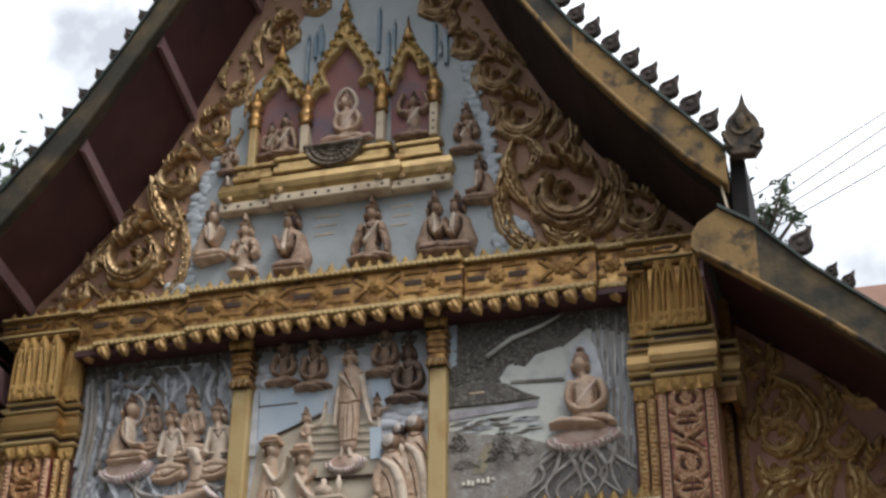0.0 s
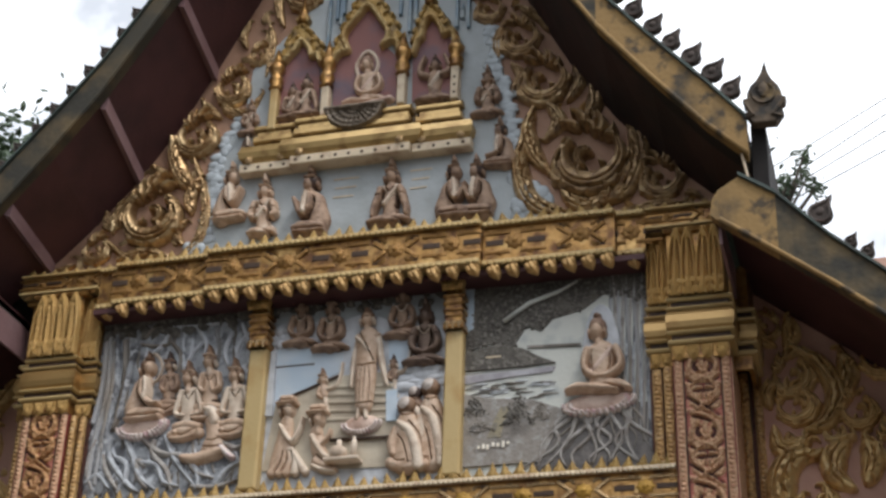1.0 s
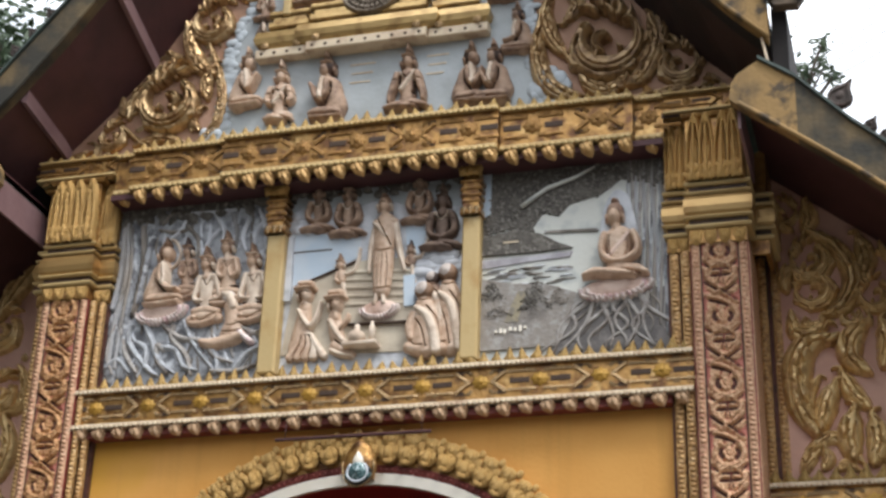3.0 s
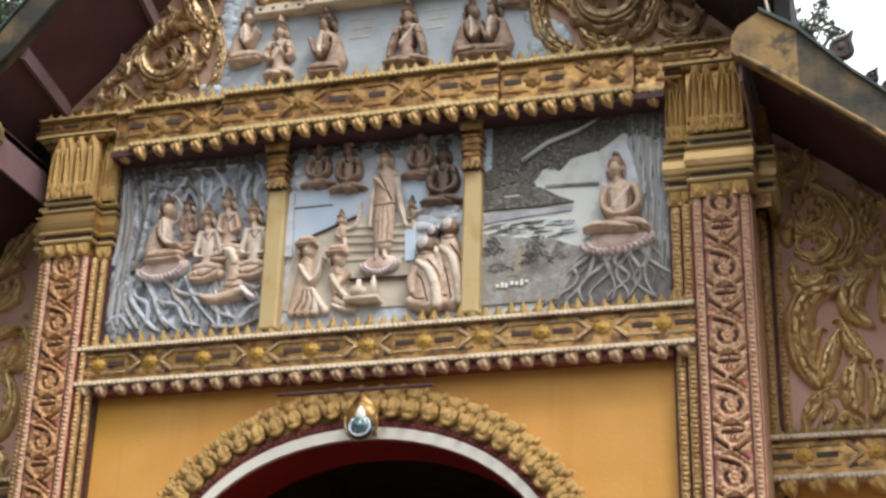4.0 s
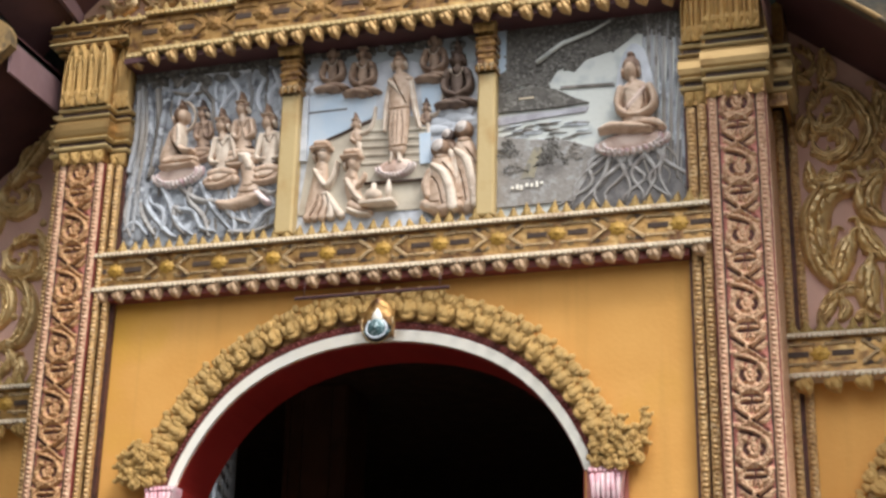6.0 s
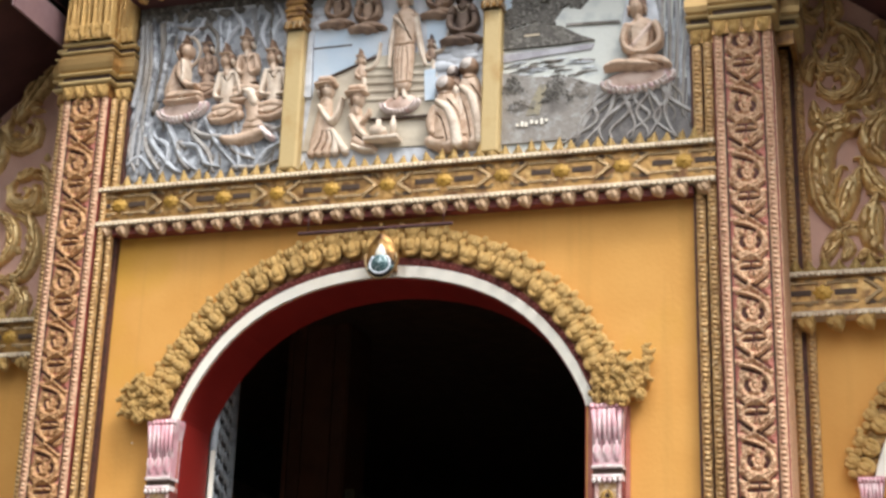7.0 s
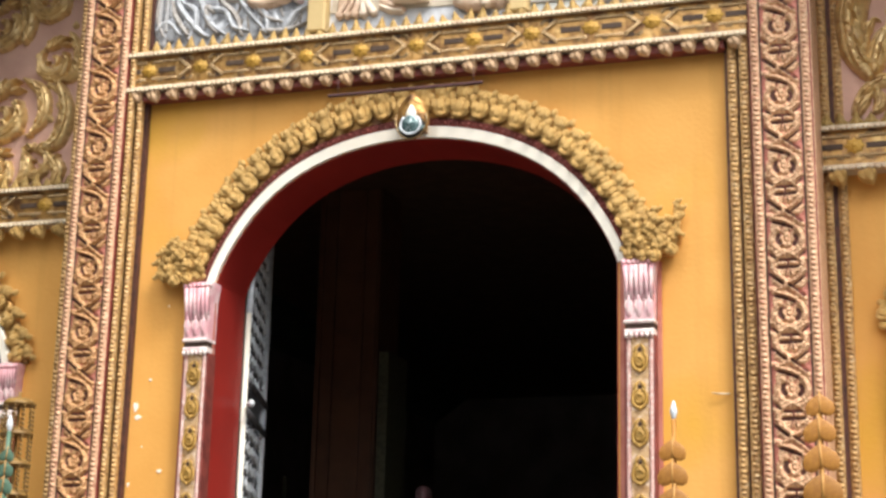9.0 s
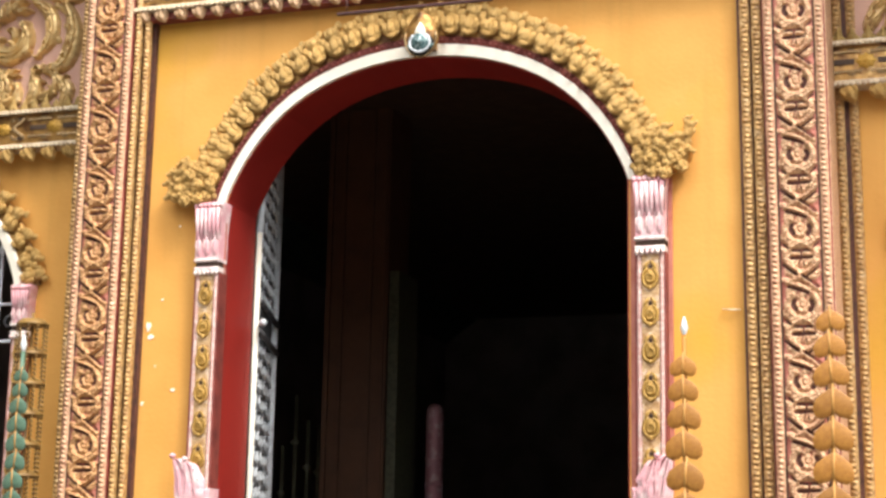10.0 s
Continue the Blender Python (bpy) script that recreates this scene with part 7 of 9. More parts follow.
part("writing_bar", Geo().box(0.60, 0.67, -0.0275, -0.02, 4.728, 4.736), WHITE_TRIM, o, "white painted writing")


def colonnette(x, w):
    o = thing("colonnette", (x, -0.05, 4.17), "slim cream gold column with ringed gold capital between reliefs", "column", "relief columns")
    part("shaft", Geo().box(x - w * 0.5, x + w * 0.5, -0.075, -0.001, 4.17, 4.86, 0.008), CREAM_GOLD, o, "plain cream gold shaft")
    for z, h, e in ((4.875, 0.03, 1.2), (4.925, 0.018, 1.05), (4.955, 0.02, 1.2), (4.99, 0.02, 1.2), (5.025, 0.02, 1.25)):
        part("ring", Geo().box(x - w * 0.5 * e, x + w * 0.5 * e, -0.075 - 0.02 * e, -0.001, z - h * 0.5, z + h * 0.5, 0.007), GOLD_DARK, o)
    for i in range(3):
        piece("bead_leaf", CREST[GOLD], spot(x + (i - 1) * w * 0.36, -0.098, 4.895, 180, w * 0.36, 0.03, 0.05), o)
    for i in range(3):
        piece("petal", PETAL, spot(x + (i - 1) * w * 0.36, -0.095, 5.04, (i - 1) * 9, w * 0.42, 0.09, 0.12), o)
    part("neck", Geo().box(x - w * 0.45, x + w * 0.45, -0.09, -0.001, 4.86, 5.16), GOLD_DARK, o)


colonnette(-0.482, 0.088)
colonnette(0.462, 0.082)


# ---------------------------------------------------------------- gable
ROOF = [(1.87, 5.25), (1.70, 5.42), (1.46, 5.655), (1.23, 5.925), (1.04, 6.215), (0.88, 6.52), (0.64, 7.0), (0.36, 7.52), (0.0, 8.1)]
XC = -0.015


def eaves(x):
    """Height of the roof's underside over the gable at x."""
    x = abs(x - XC)
    for (xa, za), (xb, zb) in zip(ROOF, ROOF[1:]):
        if xb <= x <= xa:
            return za + (zb - za) * (xa - x) / (xa - xb)
    return ROOF[0][1]


o = thing("gable_relief", (XC, 0, 5.36), "gold scrollwork gable with a grey panel of shrine and figures", "gable")
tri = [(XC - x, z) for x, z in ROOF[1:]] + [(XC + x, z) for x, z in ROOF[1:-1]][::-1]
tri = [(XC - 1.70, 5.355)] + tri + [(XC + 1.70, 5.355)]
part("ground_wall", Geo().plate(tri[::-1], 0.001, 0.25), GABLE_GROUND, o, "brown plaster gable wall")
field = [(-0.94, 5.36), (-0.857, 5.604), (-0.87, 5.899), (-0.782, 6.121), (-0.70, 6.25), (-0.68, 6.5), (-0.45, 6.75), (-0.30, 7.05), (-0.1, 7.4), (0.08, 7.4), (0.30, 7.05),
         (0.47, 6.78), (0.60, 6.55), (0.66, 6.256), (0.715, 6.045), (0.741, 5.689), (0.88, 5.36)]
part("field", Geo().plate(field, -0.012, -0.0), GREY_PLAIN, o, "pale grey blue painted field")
for k, (p, q) in enumerate(((field[0:5], -1), (field[12:17], 1))):
    g, r = Geo(), random.Random(k)
    for (xa, za), (xb, zb) in zip(p, p[1:]):
        n = max(2, int(math.hypot(xb - xa, zb - za) / 0.022))
        for i in range(n):
            g.ball((xa + (xb - xa) * i / n - q * 0.05 * r.random(), -0.012, za + (zb - za) * i / n), (0.022 + 0.03 * r.random(), 0.004 + 0.006 * r.random(), 0.016 + 0.016 * r.random()), 8, 5)
    part("cloud_edge", g, CLOUD, o, "pale blue cloud border")
part("cloud", clump(0.80, 5.50, 0.16, 0.20, -0.014, 20, 14, 0.02), CLOUD, o)
part("cloud", clump(-0.88, 5.46, 0.12, 0.16, -0.014, 14, 15, 0.02), CLOUD, o)
# carved flame volutes and stems round the field
for k, ((cx, cz), r) in enumerate((((-1.137, 5.687), 0.180), ((-1.431, 5.524), 0.085), ((-0.945, 6.130), 0.128), ((-0.776, 6.399), 0.112), ((-0.653, 6.586), 0.072), ((-0.419, 6.935), 0.112), ((-0.239, 7.105), 0.09), ((-0.20, 7.42), 0.1))):
    volute(o, cx, cz, r, -0.001, -1, -40, GOLD, k)
for k, ((cx, cz), r) in enumerate((((1.078, 5.722), 0.205), ((0.854, 6.193), 0.145), ((0.736, 6.467), 0.115), ((0.573, 6.672), 0.09), ((1.410, 5.569), 0.115), ((1.552, 5.422), 0.06), ((0.42, 6.98), 0.12), ((0.27, 7.28), 0.11))):
    volute(o, cx, cz, r, -0.001, 1, 40, SHADED_GOLD, 20 + k)
for k, (pts, w, side) in enumerate((([(-1.385, 5.569), (-1.213, 5.426), (-1.014, 5.399), (-0.894, 5.487), (-0.856, 5.647), (-0.884, 5.813), (-0.949, 5.982)], 0.062, -1), ([(-1.307, 5.448), (-1.183, 5.482), (-1.049, 5.445)], 0.065, 1), ([(-1.090, 6.139), (-1.063, 6.006), (-1.001, 5.880), (-0.921, 5.818)], 0.085, -1),
                                    ([(-0.937, 5.674), (-0.953, 5.774), (-0.910, 5.866)], 0.07, 1), ([(-0.846, 6.341), (-0.789, 6.255), (-0.682, 6.244), (-0.615, 6.336)], 0.055, -1), ([(-0.836, 6.225), (-0.897, 6.280), (-0.946, 6.337)], 0.05, 1), ([(-1.359, 5.614), (-1.347, 5.717), (-1.260, 5.819), (-1.149, 5.932)], 0.065, -1)) + (([(-1.120, 5.815), (-1.107, 5.896), (-1.159, 5.970)], 0.06, -1), ([(-1.539, 5.453), (-1.615, 5.437), (-1.688, 5.409)], 0.035, 1), ([(-0.605, 6.446), (-0.587, 6.620), (-0.611, 6.769)], 0.045, 1), ([(-0.534, 6.755), (-0.576, 6.910), (-0.521, 7.029)], 0.05, -1), ([(-0.965, 5.503), (-1.011, 5.573), (-0.963, 5.630)], 0.05, 1),
                                    ([(-1.317, 5.647), (-1.396, 5.658), (-1.409, 5.758)], 0.04, 1), ([(-0.731, 6.646), (-0.759, 6.724), (-0.728, 6.810)], 0.04, 1))):
    kanok_stem(o, pts, w, -0.001, side, GOLD, 40 + k)
for k, (pts, w, side) in enumerate((([(0.761, 5.882), (0.743, 5.727), (0.791, 5.540), (0.924, 5.433), (1.070, 5.400)], 0.095, -1), ([(0.810, 6.036), (0.781, 5.911), (0.815, 5.779), (0.888, 5.667)], 0.08, -1), ([(1.278, 5.831), (1.305, 5.702), (1.251, 5.542), (1.164, 5.473)], 0.09, 1), ([(0.953, 5.547), (1.019, 5.482), (1.085, 5.461), (1.155, 5.505)], 0.085, -1),
                                    ([(1.182, 6.006), (1.274, 5.920), (1.330, 5.791), (1.340, 5.650)], 0.07, -1), ([(1.188, 5.410), (1.293, 5.409), (1.398, 5.430), (1.488, 5.426)], 0.06, -1), ([(0.880, 6.057), (0.934, 5.957), (0.882, 5.863)], 0.07, 1)) + (([(0.977, 6.056), (1.035, 6.161), (1.013, 6.281)], 0.06, 1), ([(0.632, 6.366), (0.620, 6.471), (0.655, 6.568)], 0.05, -1),
                                    ([(1.071, 5.953), (1.106, 6.018), (1.097, 6.101)], 0.075, 1), ([(0.886, 6.491), (0.844, 6.585), (0.743, 6.657)], 0.06, -1), ([(1.459, 5.616), (1.489, 5.673), (1.440, 5.742)], 0.06, -1), ([(0.478, 6.743), (0.507, 6.845), (0.445, 6.966)], 0.06, -1), ([(0.698, 6.320), (0.741, 6.252), (0.706, 6.168)], 0.05, -1))):
    kanok_stem(o, pts, w, -0.001, side, GOLD if k in (0, 1, 3) else SHADED_GOLD, 60 + k)

rows = random.Random(21)
volutes = [((-1.137, 5.687), 0.21), ((-1.431, 5.524), 0.10), ((-0.945, 6.130), 0.15), ((-0.776, 6.399), 0.13), ((-0.419, 6.935), 0.13), ((1.078, 5.722), 0.24), ((0.854, 6.193), 0.17), ((0.736, 6.467), 0.14), ((0.573, 6.672), 0.11), ((1.410, 5.569), 0.13)]
# leaves on the right also take the darker gold in place of shade
for s, gold in ((-1, GOLD), (1, GOLD_DARK)):
    places = []
    for i in range(11):
        for j in range(16):
            x, z = XC + s * (0.5 + 0.115 * i + rows.uniform(-0.03, 0.03)), 5.42 + 0.115 * j + rows.uniform(-0.03, 0.03)
            edge = float(np.interp(z, [5.36, 5.604, 5.9, 6.12, 6.25, 6.5, 6.75, 7.05, 7.4], [0.95, 0.86, 0.85, 0.78, 0.70, 0.66, 0.48, 0.32, 0.1]))
            if abs(x - XC) > edge + 0.05 and z < eaves(x) - 0.10 and all(math.hypot(x - a[0], z - a[1]) > c for a, c in volutes):
                places.append((x, z))
    leaf_fill(o, places, 0.0, gold, 0.085, -s * 15)

BRASS = material("bright_brass_gold_paint", (0.56, 0.38, 0.16), 0.24, 0.6, (0.26, 0.15, 0.055), 12, 0.5, 0.72, 50, 0.12)
# the shrine in the middle of the field: stepped base, cushions, dotted ledge, columns and pointed arches
for k, (x0, x1, y) in enumerate(((-0.675, -0.405, -0.075), (-0.40, 0.215, -0.10), (0.22, 0.515, -0.075))):
    part("ledge", Geo().box(x0, x1, y, -0.01, 5.835, 5.885, 0.005), WHITE_TRIM, o, "cream ledge with a row of dark dots")
    n = round((x1 - x0) / 0.066)
    for i in range(n):
        part("dot", Geo().dome([(x0 + (i + 0.5) * (x1 - x0) / n + x * 1.0, 5.86 + z) for x, z in ring(0.011, 8)], y + 0.002, 0.004), DARK, o)
    part("cushion", Geo().sweep([(x0 + (0.03, -0.02, 0.006)[k], -0.01), (x0 + (0.03, -0.02, 0.006)[k], y + 0.03), (x1 - (0.006, -0.02, 0.03)[k], y + 0.03), (x1 - (0.006, -0.02, 0.03)[k], -0.01)], [(-0.01, 5.885), (0.01, 5.89), (0.034, 5.915), (0.042, 5.945), (0.030, 5.985), (0.0, 6.005), (-0.01, 6.01)]), BRASS, o)
    for x in (x0 + 0.05, x1 - 0.05):
        piece("gold_bud", FLOWER[GOLD], spot(x, y - 0.005, 5.90, 0, 0.05, 0.05, 0.05), o)
    ea, eb = (0.05, 0.002, 0.004)[k], (0.004, 0.002, 0.05)[k]
    part("step_moulding", Geo().box(x0 + ea, x1 - eb, y + 0.012, -0.01, 6.012, 6.052, 0.008).box(x0 + ea + 0.015, x1 - eb - 0.015, y + 0.03, -0.01, 6.052, 6.085, 0.006).box(x0 + ea, x1 - eb, y + 0.015, -0.01, 6.085, 6.115, 0.008),
         BRASS, o)
# three pointed niches with cusped gold frames, flaming crests and turned columns
for k, (niche, frame_line, crest, tip) in enumerate((([(-0.511, 6.140), (-0.525, 6.428), (-0.495, 6.539), (-0.423, 6.633), (-0.340, 6.536), (-0.311, 6.461), (-0.293, 6.145)], [(-0.498, 6.505), (-0.469, 6.542), (-0.446, 6.566), (-0.412, 6.621), (-0.365, 6.559), (-0.353, 6.514), (-0.326, 6.524), (-0.304, 6.471)], [(-0.521, 6.484), (-0.498, 6.604), (-0.466, 6.677), (-0.416, 6.788), (-0.365, 6.659), (-0.304, 6.569), (-0.278, 6.442)], (-0.422, 6.880)),) + (([(-0.223, 6.181), (-0.236, 6.430), (-0.174, 6.542), (-0.191, 6.634), (-0.063, 6.789), (0.048, 6.607), (0.042, 6.520), (0.102, 6.457), (0.110, 6.182)], [(-0.237, 6.417), (-0.225, 6.478), (-0.190, 6.514), (-0.154, 6.518), (-0.179, 6.589), (-0.172, 6.645), (-0.126, 6.708), (-0.059, 6.785), (0.009, 6.690), (0.055, 6.603), (0.051, 6.547), (0.028, 6.516), (0.069, 6.547), (0.106, 6.523), (0.120, 6.451)], [(-0.245, 6.506), (-0.198, 6.657), (-0.142, 6.783), (-0.097, 6.891), (-0.072, 7.015), (-0.029, 6.878), (0.037, 6.756), (0.102, 6.629), (0.131, 6.491)], (-0.070, 7.127)),) + (([(0.193, 6.165), (0.186, 6.425), (0.222, 6.540), (0.270, 6.662), (0.350, 6.562), (0.398, 6.491), (0.403, 6.156)], [(0.198, 6.444), (0.214, 6.510), (0.237, 6.534), (0.242, 6.589), (0.279, 6.660), (0.331, 6.594), (0.350, 6.534), (0.379, 6.550), (0.403, 6.525), (0.410, 6.468)], [(0.190, 6.515), (0.211, 6.623), (0.245, 6.702), (0.273, 6.783), (0.317, 6.688), (0.367, 6.608), (0.422, 6.490)], (0.274, 6.891)),)):
    part("niche", Geo().plate(niche[::-1], -0.020, -0.008), NICHE, o, "dusky red painted niche")

    def crest_draw(R):
        R.fill(crest + frame_line[::-1], 0.030, 0)
        run = smooth(crest, 4)
        for q in range(0, len(run) - 1, 2):
            (xa, za), (xb, zb) = run[q], run[q + 1]
            d = math.degrees(math.atan2(xb - xa, zb - za))
            e = -1 if q < len(run) / 2 else 1
            R.tear(xa, za, (d if e < 0 else d + 180) + e * 35, 0.045, 0.018, 0, 0.026, 0.3, -e * 0.8)
        for q in range(2, len(run) - 2, 3):
            cx, cz = run[q]
            mx, mz = frame_line[len(frame_line) // 2]
            R.blob(cx * 0.72 + mx * 0.28, cz * 0.72 + mz * 0.28, 0.013, 0.013, 0.016, 0, 0, 0.03)
    carved("arch_crest", box_of(crest, 0.07), -0.010, crest_draw, OLIVE_GOLD, o, "leafy gold arch crest", 0.003, k)
    carved("arch_frame", box_of(frame_line, 0.04), -0.010, lambda R: R.stroke(frame_line, 0.0135, 0.03, 0, 0.028, 3), CREAM_GOLD, o, "pale gold cusped arch frame", 0.0025, k)
    x, z = tip
    ct = crest[len(crest) // 2]
    part("spirelet", Geo().lathe([(0.026, 0), (0.032, 0.02), (0.018, 0.05), (0.022, 0.07), (0.010, 0.09), (0.003, max(0.12, z - ct[1] + 0.06))], (ct[0], -0.035, ct[1] - 0.05), 10), GOLD_DARK, o)
for k, ((x, z0), (_, z1), (_, z2)) in enumerate((((-0.532, 6.084), (-0.550, 6.325), (-0.555, 6.526)), ((-0.255, 6.126), (-0.264, 6.297), (-0.271, 6.528)), ((0.145, 6.140), (0.139, 6.310), (0.142, 6.524)), ((0.421, 6.127), (0.418, 6.316), (0.416, 6.491)))):
    part("shrine_column", Geo().box(x - 0.021, x + 0.021, -0.065, -0.01, z0, z1 + 0.01, 0.006), WHITE_TRIM if k else CREAM_GOLD, o, "pale gold shrine column")
    for q in range(3 if k == 3 else 0):
        part("dot", Geo().dome([(x + a, z0 + 0.035 + 0.045 * q + b) for a, b in ring(0.008, 8)], -0.064, 0.004), DARK, o)
    hh = z2 - z1
    part("column_head", Geo().lathe([(0.022, 0), (0.038, 0.05 * hh), (0.026, 0.12 * hh), (0.040, 0.25 * hh), (0.034, 0.38 * hh), (0.026, 0.45 * hh), (0.040, 0.56 * hh), (0.044, 0.7 * hh), (0.028, 0.8 * hh), (0.018, hh), (0.006, 1.25 * hh)], (x, -0.045, z1), 12), GOLD_DARK, o)
for (xa, za), (xb, zb) in (((-0.209, 6.694), (-0.205, 6.930)), ((-0.273, 6.564), (-0.282, 6.853)), ((-0.232, 6.735), (-0.239, 6.860)), ((-0.197, 6.764), (-0.174, 6.869)), ((0.112, 6.706), (0.104, 6.954)), ((0.164, 6.590), (0.158, 6.798)), ((0.195, 6.655), (0.181, 6.855)), ((0.414, 6.578), (0.405, 6.800)), ((0.474, 6.567), (0.472, 6.751)), ((0.443, 6.626), (0.443, 6.679))):
    part("spire_rod", Geo().box(xa - 0.009, xa + 0.009, -0.035, -0.01, za, zb, 0.003).lathe([(0.012, 0), (0.002, 0.05)], (xa, -0.022, zb), 6), STEEL_BLUE, o, "thin grey blue spire")
figure(o, (-0.24, 0.16, 6.13, 6.52), lambda R: carve_teacher(R, -0.050, 6.172, 0.80), TEACHER, -0.018)
carved("halo", (-0.16, 0.06, 6.33, 6.56), -0.018, lambda R: R.stroke([(-0.052 + 0.058 * math.sin(t) * (1 - 0.3 * max(0, math.cos(t))), 6.422 + 0.085 * math.cos(t)) for t in np.linspace(-2.6, 2.6, 19)], 0.009, 0.012, 0, 0.004, 1), SASH, o, "pale halo line")
for (px, pz), s, k, a, c, halo, wide, m in (((-0.442, 6.143), 0.23, 0, "lap", "knot", 0, 0.8, FIGURE_DULL), ((-0.367, 6.144), 0.27, 0, "rest", "knot", 0, 0.8, FIGURE_DULL), ((0.311, 6.133), 0.29, 0, "raised", "knot", 0, 0.8, FIGURE_DULL),
                                            ((-0.730, 5.587), 0.33, 1, "pray", "crown", 0, 0.9, FIGURE), ((-0.538, 5.476), 0.34, 0, "pray", "crown", 0, 0.5, FIGURE), ((-0.292, 5.457), 0.38, -1, "pray", "crown", 0, 0.7, FIGURE_DULL), ((0.115, 5.459), 0.36, 0, "rest", "crown", 0, 0.75, FIGURE_DULL),
                                            ((0.422, 5.465), 0.33, 1, "pray", "crown", 0, 0.9, FIGURE_DULL), ((0.545, 5.457), 0.33, -1, "pray", "crown", 0, 0.9, FIGURE_DULL), ((0.584, 6.008), 0.29, 0, "pray", "crown", 0, 0.7, FIGURE_DULL), ((0.655, 5.719), 0.27, -1, "lap", "crown", 0, 1.0, FIGURE_DULL),
                                            ((-0.663, 6.085), 0.21, 0, "pray", "crown", 0, 0.7, FIGURE_DULL), ((-0.666, 5.971), 0.16, 1, "lap", "knot", 0, 1.2, FIGURE_DARK)):
    figure(o, (px - 0.6 * s, px + 0.6 * s, pz - 0.05, pz + 1.25 * s), lambda R: carve_sitter(R, px, pz, s, k, a, c, halo, wide), m, -0.016)
x, z = (-0.047, 6.152)
figure(o, (x - 0.18, x + 0.18, z - 0.05, z + 0.05), lambda R: R.stroke([(x - 0.14, z - 0.008), (x, z), (x + 0.14, z + 0.022)], 0.018, 0.045, 3), FIGURE, -0.04, 4, "cushion_seat")


BOWL = material("dull_bronze_grey_paint", (0.27, 0.22, 0.17), 0.5, 0.3, (0.15, 0.12, 0.09), 30, 0.45, 0.65, 60, 0.3)


def bowl_draw(R):
    def at(a, q):
        return -0.079 + 0.142 * q * math.sin(radians(a)), 6.128 - 0.118 * q * math.cos(radians(a))

    R.fill([at(a, 1.0) for a in range(-90, 91, 10)], 0.028, 0)
    for q in (0.28, 0.55, 0.80, 0.98):
        R.stroke([at(a, q) for a in range(-90, 91, 15)], 0.008, 0.012, 0, 0.026)
    for a in range(-75, 76, 15):
        R.groove([at(a, 0.2), at(a, 0.95)], 0.004, 0.02, 1)
    R.stroke([at(-90, 1.04), at(90, 1.04)], 0.012, 0.02, 0, 0.026)


x, z = (-0.079, 6.067)
figure(o, (x - 0.2, x + 0.2, z - 0.14, z + 0.12), bowl_draw, [BOWL, DARK], -0.075, 6, "swag_bowl", "dull bronze draped swag bowl")
for x0, x1, n in ((-0.19, -0.06, 3), (0.20, 0.31, 3)):
    for i in range(n):
        part("writing_bar", Geo().box(x0 + 0.008 * (i % 2), x1 - 0.012 * (i % 3), -0.0155, -0.01, 5.765 - 0.05 * i, 5.772 - 0.05 * i), WHITE_TRIM, o, "white painted writing")


